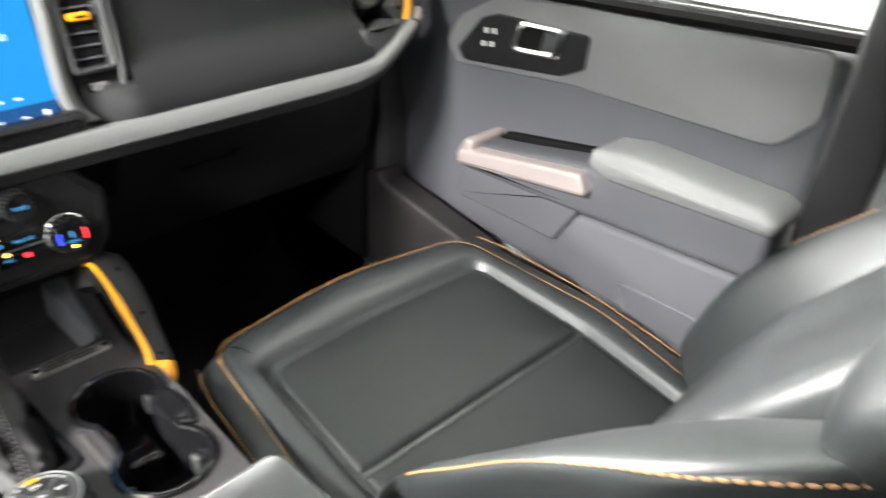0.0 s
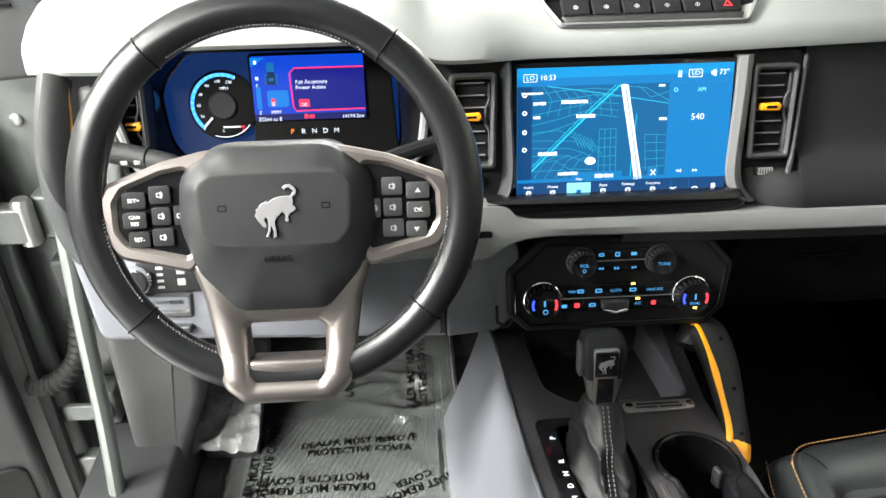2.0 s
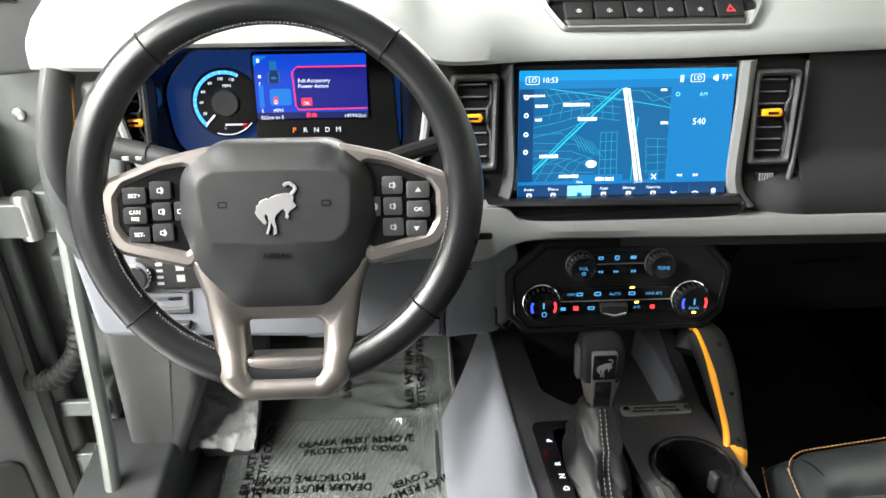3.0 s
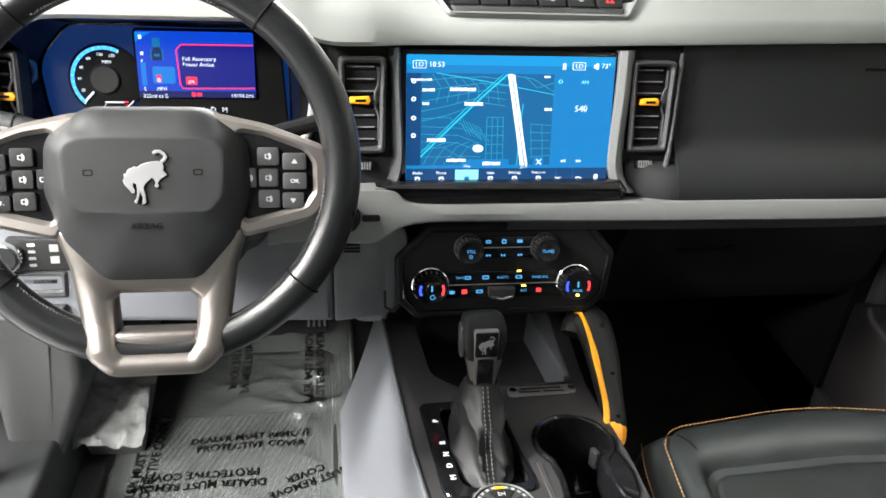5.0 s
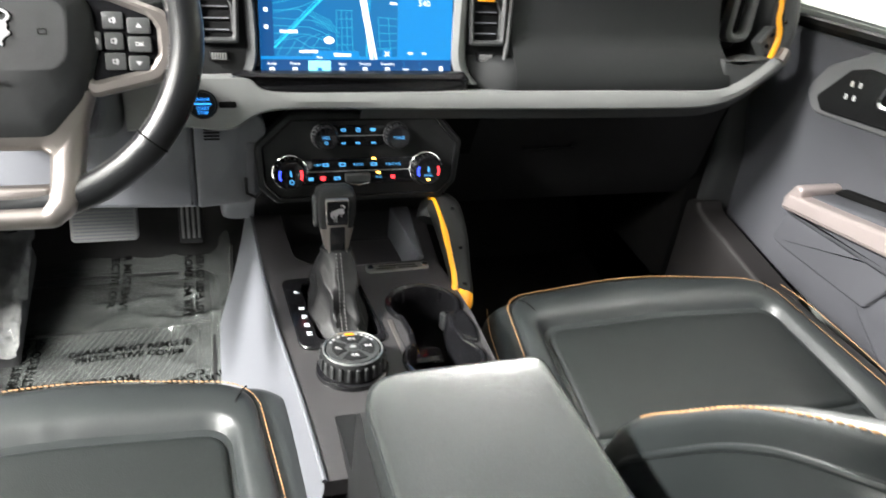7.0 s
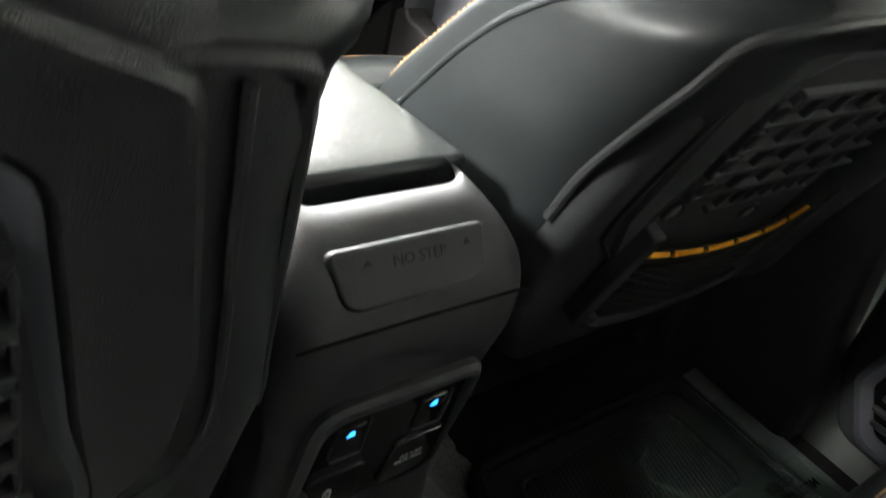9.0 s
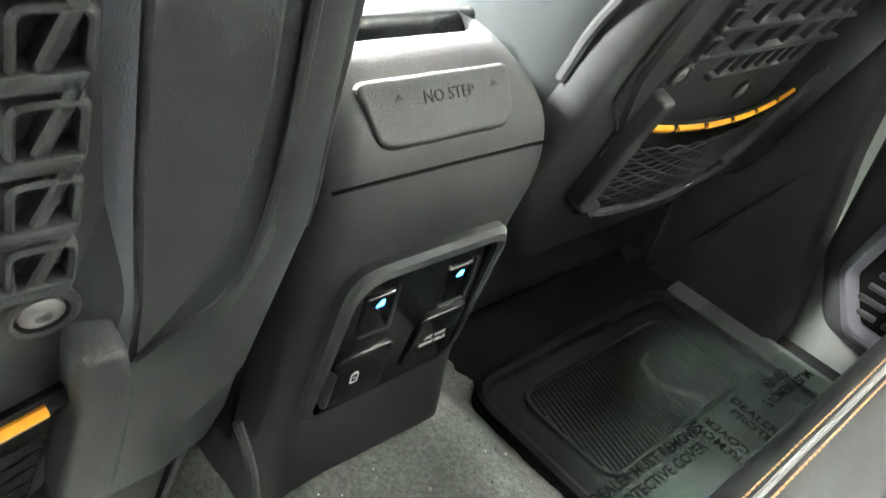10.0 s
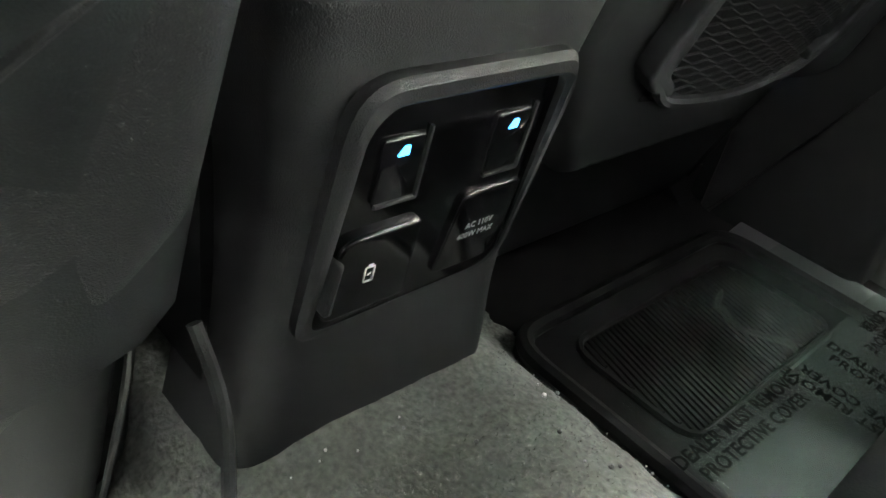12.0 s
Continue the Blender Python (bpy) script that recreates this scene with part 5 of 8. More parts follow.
for s in (-1, 1):
    so = rpoly([(s * 0.044, 0.050, 0.01), (s * 0.100, 0.0375, 0.02), (s * 0.150, 0.019, 0.012), (s * 0.1585, 0.004, 0.012), (s * 0.158, -0.026, 0.014), (s * 0.145, -0.048, 0.02), (s * 0.079, -0.064, 0.01), (s * 0.070, -0.050, 0.005), (s * 0.074, 0.020, 0.01)], 4)
    si = rpoly([(s * 0.078, 0.030, 0.004), (s * 0.100, 0.0265, 0.01), (s * 0.134, 0.0135, 0.008), (s * 0.142, 0.002, 0.008), (s * 0.142, -0.022, 0.010), (s * 0.134, -0.035, 0.012), (s * 0.082, -0.048, 0.004), (s * 0.079, -0.040, 0.003), (s * 0.079, 0.010, 0.004)], 4)
    spoke = part("side_spoke", frame2(so, si, -0.016, 0.006, 0.004, WHEEL), SATIN, wheel, "satin metal side spoke")
    pad = part("button_pad", slab(si, -0.016, 0.001, 0, WHEEL), GLOSS, wheel, "black spoke button pad")
    for n, (u, v, w, h) in enumerate(((0.126, 0.004, 0.022, 0.0155), (0.126, -0.0135, 0.022, 0.015), (0.124, -0.031, 0.020, 0.0145), (0.103, 0.0085, 0.020, 0.0165), (0.103, -0.0105, 0.018, 0.0165), (0.103, -0.0295, 0.020, 0.0165), (0.0865, -0.0105, 0.012, 0.018))):
        b = part("button", slab(box2(w - 0.0010, h - 0.0005, 0.0025, s * u, v), 0.001, 0.0045 + (0.002 if n == 1 else 0), 0.0008, WHEEL), CHAR if s > 0 else BLACK, pad, "spoke button")
        lift = 0.0046 + (0.002 if n == 1 else 0)
        if s < 0 and n in (0, 2):
            letters("SET+" if n == 0 else "SET-", 0.0050, WHEEL @ T(s * u, v, lift), PRINT, b, "button_word", 0.0001)
        elif s < 0 and n == 1:
            letters("CAN", 0.0046, WHEEL @ T(s * u, v + 0.003, lift), PRINT, b, "button_word", 0.0001)
            letters("RES", 0.0046, WHEEL @ T(s * u, v - 0.003, lift), PRINT, b, "button_word", 0.0001)
        elif s > 0 and n == 1:
            letters("OK", 0.0055, WHEEL @ T(s * u, v, lift), PRINT, b, "button_word", 0.0001)
        elif s > 0 and n in (0, 2):
            d = 1 if n == 0 else -1
            part("sign", slab([Vector((u - 0.0028, v - d * 0.0018)), Vector((u + 0.0028, v - d * 0.0018)), Vector((u, v + d * 0.0026))], lift, lift + 0.0002, 0, WHEEL), SIGN, b)
        else:
            part("sign", frame2(box2(0.0056, 0.0042, 0.001, s * u, v), box2(0.0038, 0.0026, 0.0006, s * u, v), lift, lift + 0.0002, 0, WHEEL), SIGN, b)
            part("sign", slab(box2(0.0012, 0.0062, 0.0003, s * u + 0.0012, v), lift, lift + 0.0002, 0, WHEEL), SIGN, b)
lo5 = [(0.083, -0.052, 0.008), (0.071, -0.090, 0.03), (0.064, -0.135, 0.03), (0.058, -0.170, 0.02), (0.040, -0.1862, 0.02)]
li5 = [(0.030, -0.1125, 0.002), (0.0365, -0.1175, 0.003), (0.0355, -0.142, 0.004), (0.0335, -0.1585, 0.003), (0.029, -0.1655, 0.003)]
lo10, li10 = [[(-u, *r) for u, *r in half5] + [(u, *r) for u, *r in reversed(half5)] for half5 in (lo5, li5)]


def over_rim(p):
    """The spoke's lower end rises to lie over the rim."""
    k = min(1, max(0, (-0.120 - p.y) / 0.045))
    return Vector((p.x, p.y, p.z + (0.0125 * k * k * (3 - 2 * k) if p.z > 0 else 0)))


part("lower_spoke", frame2(rpoly(lo10, 5), rpoly(li10, 5), -0.018, 0.008, 0.006, WHEEL, warp=over_rim), SATIN, wheel, "satin metal lower spoke", smooth=50)
part("lower_bar", slab(rpoly([(-0.034, -0.165, 0.004), (0.034, -0.165, 0.004), (0.036, -0.1465, 0.005), (-0.036, -0.1465, 0.005)]), -0.014, 0.0125, 0.004, WHEEL), SATIN, wheel, "satin cross bar")
part("back_cover", slab(rpoly([(-0.075, -0.09, 0.03), (0.075, -0.09, 0.03), (0.085, 0.03, 0.03), (-0.085, 0.03, 0.03)]), -0.055, -0.018, 0.01, WHEEL), BLACK, wheel)

column = thing("steering_column", "black steering column shroud with stalk switches", "steering column")
part("shroud", placed(bmesh.new(), [[WHEEL @ Vector((p.x * k, p.y * k - 0.03, w)) for p in rpoly([(-0.075, -0.075, 0.03), (0.075, -0.075, 0.03), (0.07, 0.055, 0.03), (-0.07, 0.055, 0.03)], 5)] for k, w in ((0.9, -0.055), (1.0, -0.07), (1.0, -0.14), (1.1, -0.24))]), CHAR, column, "charcoal column shroud")
stalk = part("stalk", tube(smooth_path([(-0.44, -0.155, 0.742), (-0.50, -0.135, 0.752), (-0.545, -0.118, 0.757), (-0.590, -0.105, 0.762)], 5), [0.009] * 6 + [0.012] * 10, sides=12), BLACK, column, "black wiper and signal stalk")
for k in range(4):
    part("stalk_sign", box((-0.562 + 0.014 * k, -0.1315, 0.7555), (-0.555 + 0.014 * k, -0.1295, 0.7595)), PRINT_GREY, stalk)
part("stalk_ring", tube([Vector((-0.535, -0.121, 0.756)) + Vector((0.002 * math.cos(a), 0.0125 * math.cos(a), 0.0125 * math.sin(a))) for a in [2 * math.pi * k / 20 for k in range(20)]], 0.001, sides=5, closed=True), GLOSS, stalk)
part("stalk", tube(smooth_path([(-0.33, -0.155, 0.742), (-0.28, -0.13, 0.752), (-0.235, -0.11, 0.757)], 4), 0.009, sides=10), BLACK, column, "black wiper stalk")

# ---- centre console ----
console = thing("centre_console", "black centre console between the front seats with cup holders", "console")


def deck(p):
    """Lays a flat outline (z about the deck's surface) on the slightly rising deck."""
    return Vector((p.x, p.y, p.z + 0.392 - 0.098 * (p.y - 0.016)))


def DK(x, y, z=0.0):
    """A frame on the deck."""
    return T(*deck(Vector((x, y, z)))) @ Matrix.Rotation(math.atan(-0.098), 4, "X")


left_edge = [(-0.156, 0.075), (-0.151, 0.02), (-0.144, -0.16), (-0.137, -0.28), (-0.122, -0.43), (-0.112, -0.56)]
outer = [Vector(p) for p in left_edge] + [Vector(p) for p in ((0.105, -0.56), (0.108, -0.43), (0.112, -0.30), (0.104, -0.16), (0.125, 0.04), (0.125, 0.075))]
tray = rpoly([(-0.108, 0.035, 0.02), (0.100, 0.035, 0.012), (0.084, -0.150, 0.012), (-0.064, -0.155, 0.035), (-0.098, -0.120, 0.03)], 5)
gate = rpoly([(-0.100, -0.195, 0.012), (-0.022, -0.195, 0.012), (-0.012, -0.335, 0.012), (-0.092, -0.340, 0.02)], 4)
CUPS = ((0.053, -0.271, 0.043), (0.049, -0.395, 0.043))
(fx, fy, fr), (bx, by, br) = CUPS
pair = [Vector((fx + fr * math.cos(radians(d)), fy + fr * math.sin(radians(d)))) for d in range(-52, 233, 12)]
pair += [Vector((bx - 0.024, (fy + by) / 2))]
pair += [Vector((bx + br * math.cos(radians(d)), by + br * math.sin(radians(d)))) for d in range(128, 413, 12)]
pair += [Vector((bx + 0.026, (fy + by) / 2))]
holes = [tray, gate, pair]
part("deck", plate(outer, holes, 0.0, 0.02, warp=deck), DECK, console, "black textured console deck")
# tray well
low = inset2(tray, 0.008)
part("tray", placed(bmesh.new(), [[(p.x, p.y, 0.001) for p in tray], [(p.x, p.y, -0.012) for p in inset2(tray, 0.003)], [(p.x, p.y, -0.052) for p in low], [(p.x, p.y, -0.055) for p in inset2(low, 0.006)]], warp=deck, cap=(False, True)), TRAY, console, "smooth black storage tray")
part("tray_mat", slab(inset2(rpoly([(-0.015, 0.02, 0.01), (0.088, 0.02, 0.01), (0.076, -0.135, 0.01), (-0.015, -0.135, 0.01)]), 0.004), -0.055, -0.049, 0.002, warp=deck), DECK, console, "rubber tray mat")
# light on this wall is put in as grey instead of tray black
part("tray_divider", slab(rpoly([(0.070, 0.030, 0.004), (0.102, 0.034, 0.004), (0.086, -0.145, 0.004), (0.078, -0.145, 0.004)]), -0.05, 0.006, 0.003, warp=deck), GREY, console, "sloping tray wall, greyed for the light on it")
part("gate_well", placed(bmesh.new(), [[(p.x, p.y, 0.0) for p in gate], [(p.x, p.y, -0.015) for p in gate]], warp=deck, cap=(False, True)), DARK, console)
gl = rpoly([(-0.122, -0.185, 0.012), (-0.020, -0.182, 0.012), (-0.008, -0.345, 0.012), (-0.112, -0.352, 0.02)], 4)
part("gate_surround", frame2(gl, rpoly([(-0.098, -0.197, 0.012), (-0.024, -0.197, 0.012), (-0.014, -0.333, 0.012), (-0.090, -0.338, 0.02)], 4), 0.0, 0.004, 0.0015, warp=deck), GLOSS, console, "gloss gate surround")
for ch, y in (("P", -0.222), ("R", -0.262), ("N", -0.282), ("D", -0.301), ("M", -0.320)):
    letters(ch, 0.0095, DK(-0.1045 + 0.1 * (-0.222 - y) * 0.65, y, 0.0045) @ Matrix.Rotation(math.pi / 2, 4, "Z"), WHITE, console, "gate_letter")
well = [[(p.x, p.y, 0.001) for p in pair]] + [[(p.x, p.y, z) for p in inset2(pair, d)] for d, z in ((0.002, -0.012), (0.004, -0.045), (0.007, -0.078))]
part("cup_well", placed(bmesh.new(), well, warp=deck, cap=(False, True)), GLOSS, console, "gloss black double cup well")
part("cup_rim", tube([deck(Vector((p.x, p.y, 0.0015))) for p in inset2(pair, -0.003)], 0.0042, sides=10, closed=True), GLOSS, console, "gloss black cup rim")
part("cup_band", slab(rpoly([(0.076, -0.300, 0.006), (0.100, -0.285, 0.01), (0.106, -0.330, 0.02), (0.100, -0.372, 0.01), (0.078, -0.352, 0.006), (0.072, -0.325, 0.01)], 4), -0.02, 0.0045, 0.004, warp=deck), GLOSS, console, "gloss band beside the cup wells")
for x, y, r in CUPS:
    for a in (0.35, 2.8):
        part("cup_finger", box((-0.007, -0.004, -0.050), (0.007, 0.004, -0.024), 0.003, DK(x, y) @ Matrix.Rotation(a, 4, "Z") @ T(r - 0.006, 0, 0) @ Matrix.Rotation(math.pi / 2, 4, "Z")), CHAR, console, "rubber cup finger")
part("cup_bridge", slab(rpoly([(0.028, -0.308, 0.008), (0.074, -0.308, 0.008), (0.074, -0.342, 0.008), (0.026, -0.342, 0.008)]), -0.07, -0.040, 0.008, warp=deck), GLOSS, console, "low bridge between the cups")
part("bronze_strip", slab(rpoly([(0.000, -0.300, 0.002), (0.006, -0.300, 0.002), (0.009, -0.385, 0.002), (0.003, -0.385, 0.002)]), -0.03, 0.0015, 0.001, warp=deck), SATIN, console)
# name plate with unreadable lines
pl = rpoly([(-0.004, -0.160, 0.007), (0.088, -0.158, 0.007), (0.086, -0.176, 0.007), (-0.004, -0.180, 0.007)], 4)
plate_part = part("name_plate", slab(pl, 0.0, 0.003, 0.001, warp=deck), STEEL, console, "small dark metal plate")
for k, (w, y) in enumerate(((0.054, -0.1655), (0.06, -0.172))):
    n = 17
    for i in range(n):
        if random.random() < 0.2:
            continue
        u = 0.042 - w / 2 + w * i / n
        part("print_bar", slab(box2(w / n * 0.7, 0.0032, 0, u, y), 0.003, 0.0034, warp=deck), DARK, plate_part)
for u in (0.003, 0.081):
    part("rivet", turned([(0.0048, 0.0), (0.0045, 0.0018), (0.0025, 0.0024), (0.0005, 0.0018)], 14, DK(u, -0.168, 0.003)), CHROME, plate_part)

# side skirts down to the carpet
def skirt(name, top, bottom, mat, label):
    n = 20
    tp, bt = smooth_path([(*p, 0) for p in top], 4), smooth_path([(*p, 0) for p in bottom], 4)
    rings = []
    for k in range(n + 1):
        f = k / n
        z_top = [deck(Vector((p.x, p.y, 0))).z for p in tp]
        rings.append([(a.x + (b.x - a.x) * f ** 1.25, a.y + (b.y - a.y) * f, zt + (0.05 - zt) * f) for a, b, zt in zip(tp, bt, z_top)])
    return part(name, skin(bmesh.new(), rings, closed=False, cap=(False, False)), mat, console, label)


skirt("side_skirt", left_edge, [(-0.215, 0.20), (-0.215, 0.02), (-0.205, -0.16), (-0.20, -0.28), (-0.19, -0.43), (-0.18, -0.56)], GREY, "smooth grey side skirt")
skirt("side_skirt", [(0.125, 0.075), (0.125, 0.03), (0.105, -0.16), (0.111, -0.28), (0.108, -0.43), (0.105, -0.56)], [(0.15, 0.20), (0.15, 0.02), (0.14, -0.16), (0.14, -0.28), (0.135, -0.43), (0.13, -0.56)], BLACK, "black side skirt")
part("edge_bead", tube(smooth_path([deck(Vector((*p, 0.001))) for p in left_edge], 5), 0.0026, sides=8), GREY, console, "rounded console edge")
# neck up to the climate panel
part("neck", placed(bmesh.new(), [[(x, *p) for p in ((0.06, 0.36), (0.03, 0.39), (0.012, 0.42), (-0.055, 0.472), (-0.06, 0.50), (0.1, 0.56), (0.2, 0.5), (0.2, 0.1))] for x in (-0.148, 0.125)]), BLACK, console, "black console neck")

cheek = ((0.06, 0.372), (0.03, 0.388), (0.008, 0.420), (-0.060, 0.472), (-0.080, 0.492), (-0.062, 0.56), (0.1, 0.56), (0.1, 0.372))
part("cheek", placed(bmesh.new(), [[(x, y + d, z) for y, z in cheek] for x, d in ((-0.196, 0.020), (-0.193, 0.008), (-0.186, 0.001), (-0.176, -0.002), (-0.146, -0.002))]), GREY, console, "slate-grey cheek between console and knee panel", smooth=50)

# armrest bin and lid
bin_prof = [(-0.462, 0.30), (-0.470, 0.44), (-0.52, 0.46), (-0.575, 0.475), (-0.585, 0.555), (-0.60, 0.572), (-0.835, 0.572), (-0.84, 0.30)]
part("armrest_bin", placed(bmesh.new(), [[(x, *p) for p in bin_prof] for x in (-0.090, 0.080)]), BLACK, console, "black armrest bin")


lid = pillow(rpoly([(-0.092, -0.588, 0.040), (0.068, -0.584, 0.016), (0.085, -0.820, 0.006), (-0.082, -0.824, 0.006)], 7), 0.570, 0.603, 0.0006, 0.007)
part("armrest_lid", lid, LID_LEATHER, console, "black leather armrest lid")

# rear shell: rounded ridge, step plate, control panel
rear_prof = smooth_path([(0, -0.832, 0.560), (0, -0.836, 0.590), (0, -0.850, 0.601), (0, -0.868, 0.598), (0, -0.892, 0.578), (0, -0.904, 0.552), (0, -0.906, 0.520), (0, -0.900, 0.478), (0, -0.892, 0.400), (0, -0.887, 0.340), (0, -0.886, 0.285), (0, -0.880, 0.215)], 4)


def half(z):
    return 0.083 + 0.010 * math.exp(-((z - 0.53) / 0.06) ** 2) + 0.018 * max(0, (0.38 - z) / 0.15) ** 1.5 - 0.040 * max(0, (z - 0.555) / 0.05) ** 2 * 0.6


rings = []
for p in rear_prof:
    h = half(p.z)
    left = [(-h, p.y + 0.08, p.z)] + [(-h + 0.022 * (1 - math.cos(math.pi / 2 * k / 6)), p.y + 0.022 * (1 - math.sin(math.pi / 2 * k / 6)), p.z) for k in range(7)]
    right = [(-x, y, z) for x, y, z in reversed(left)]
    rings.append(left + right)
part("rear_shell", skin(bmesh.new(), rings, closed=False, cap=(False, False)), CHAR, console, "charcoal textured rear shell", smooth=50)
part("shell_groove", tube([(-0.086, -0.9052, 0.549), (0.0, -0.9052, 0.5495), (0.086, -0.9052, 0.549)], 0.0011, sides=6), DARK, console)
RP = axes((-0.006, -0.8940, 0.5735), (1, 0, 0), (0, 0.60, 0.80))          # sloping step plate
part("step_plate", slab(rpoly([(-0.051, -0.012, 0.016), (0.051, -0.012, 0.016), (0.057, 0.025, 0.006), (-0.057, 0.025, 0.006)], 7), -0.012, 0.0032, 0.0030, RP, steps=5), CHAR, console, "raised plate with moulded words")
letters("NO STEP", 0.0098, RP @ T(0.004, 0.012, 0.0031), BLACK, console, "moulded_word", 0.0005)
for u in (-0.032, 0.040):
    part("moulded_arrow", slab([Vector((u - 0.003, 0.0125)), Vector((u + 0.003, 0.0125)), Vector((u, 0.0160))], 0.0030, 0.0037, m=RP), BLACK, console)
QP = axes((-0.004, -0.8955, 0.4265), (1, 0, 0), (0, -0.095, 1))            # control panel, leaning with the shell
po = [(-0.068, -0.072, 0.012), (0.070, -0.070, 0.026), (0.071, 0.066, 0.014), (-0.062, 0.066, 0.026)]
pi = [(-0.059, -0.068, 0.008), (0.0655, -0.066, 0.022), (0.0668, 0.053, 0.010), (-0.050, 0.053, 0.018)]
part("panel_lip", frame2(rpoly(po, 6), rpoly(pi, 6), -0.012, 0.0095, 0.0035, QP, warp=lambda p: Vector((p.x, p.y, p.z if p.z < 0 else p.z * (0.30 + 0.70 * min(1, max(0, (p.y + 0.05) / 0.10)))))), CHAR, console, "raised charcoal panel lip")
ctrl = part("control_panel", slab(rpoly(pi, 6), -0.006, 0.0015, 0.0, QP), GLOSS, console, "gloss black rear control panel")
for u, sgn in ((-0.028, -1), (0.040, 1)):
    sw = part("window_switch", slab(rpoly([(u - 0.012, 0.003, 0.002), (u + 0.012, 0.003, 0.002), (u + 0.012, 0.036, 0.002), (u - 0.012, 0.036, 0.002)]), 0.0015, 0.0035, 0.0015, QP), GLOSS, ctrl, "window switch with lit symbol")
    part("switch_edge", slab(rpoly([(u + 0.0135, 0.001, 0), (u + 0.0150, 0.001, 0), (u + 0.0150, 0.038, 0), (u + 0.0135, 0.038, 0)]), 0.0015, 0.0035, 0.0005, QP), CHAR, ctrl)
    part("switch_foot", slab(box2(0.024, 0.0022, 0.0006, u + 0.003, 0.0005), 0.0015, 0.0030, 0.0005, QP), CHAR, ctrl)
    part("lit_window_sign", slab(rpoly([(u - 0.0035, 0.0265, 0.0006), (u + 0.0030, 0.0265, 0.0006), (u + 0.0030, 0.0315, 0.0012), (u - 0.0003, 0.0315, 0.0012)]), 0.0035, 0.0038, 0, QP), CYAN_LIT, ctrl, "lit blue window sign")
usb = part("charging_cover", slab(rpoly([(-0.057, -0.060, 0.006), (-0.006, -0.060, 0.004), (-0.006, -0.012, 0.004), (-0.052, -0.012, 0.010)]), 0.0015, 0.0055, 0.002, QP), GLOSS, ctrl, "gloss socket cover")
part("cover_tab", slab(rpoly([(-0.0585, -0.052, 0.002), (-0.0535, -0.052, 0.002), (-0.0515, -0.022, 0.002), (-0.0545, -0.022, 0.002)]), 0.0015, 0.009, 0.002, QP), CHAR, ctrl)
part("battery_sign", frame2(box2(0.0062, 0.0095, 0.001, -0.0335, -0.036), box2(0.0046, 0.0079, 0.0006, -0.0335, -0.036), 0.0055, 0.0059, 0, QP), PRINT, ctrl)
part("battery_sign", slab([Vector((-0.0345, -0.0368)), Vector((-0.0325, -0.0358)), Vector((-0.0325, -0.0352)), Vector((-0.0345, -0.0358))], 0.0055, 0.0059, 0, QP), PRINT, ctrl)
part("battery_sign", slab(box2(0.0028, 0.0012, 0, -0.0335, -0.0306), 0.0055, 0.0059, 0, QP), PRINT, ctrl)
ac = part("socket_cover", slab(rpoly([(0.012, -0.056, 0.005), (0.058, -0.056, 0.014), (0.0615, -0.007, 0.003), (0.020, -0.007, 0.005)]), 0.0015, 0.0045, 0.0015, QP), GLOSS, ctrl, "gloss mains socket cover")
letters("AC 110V", 0.0052, QP @ T(0.0375, -0.0290, 0.0046), PRINT, ctrl, "socket_print", 0.0001)
letters("400W MAX", 0.0052, QP @ T(0.0365, -0.0352, 0.0046), PRINT, ctrl, "socket_print", 0.0001)
part("carpet_flap", tube(smooth_path([(-0.125, -0.90, 0.40), (-0.122, -0.92, 0.36), (-0.13, -0.935, 0.29), (-0.15, -0.94, 0.22)], 6), 0.0032, sides=8), CHAR, console, "piped carpet edge")

# ---- console grab handle ----
handle = thing("console_grab_handle", "rubber-coated grab handle with orange stripe beside the console", "grab handle")
spine = smooth_path([(0.104, -0.090, 0.438), (0.114, -0.076, 0.451), (0.124, -0.080, 0.458), (0.126, -0.105, 0.456), (0.1255, -0.142, 0.446), (0.123, -0.181, 0.431), (0.120, -0.222, 0.412), (0.113, -0.243, 0.400)], 6)
n = len(spine)
rad = [0.0165 + 0.0085 * math.sin(math.pi * min(1, k / n * 1.15 + 0.1)) for k in range(n)]
part("grip", tube(spine, rad, sides=14, flat=0.75), RUBBER, handle, "black rubber grip")
stripe = [p + Vector((-0.0118, -0.003, 0.0108)) * (rad[k] / 0.018) for k, p in enumerate(spine)]
part("stripe", tube(stripe[9:], [0.0028 + 0.0018 * (k / n) ** 2 + 0.0012 * math.exp(-((k - 26) / 3.0) ** 2) for k in range(9, n)], sides=8, flat=0.8), ORANGE, handle, "orange inlay stripe")
part("tip", tube([spine[-6] + Vector((-0.004, 0, 0.004)), spine[-4], spine[-1] + Vector((-0.002, -0.006, -0.002)), spine[-1] + Vector((-0.002, -0.013, -0.012))], [0.008, rad[-4] + 0.0012, rad[-1] + 0.0012, 0.012], sides=12, flat=0.8), ORANGE, handle, "orange end cap")
for k in (10, 20, 30, 38):
    part("bolt", turned([(0.003, 0), (0.003, 0.002), (0.0005, 0.0024)], 10, T(*(spine[k] + Vector((0.004, 0, rad[k] * 0.74))))), GLOSS, handle)

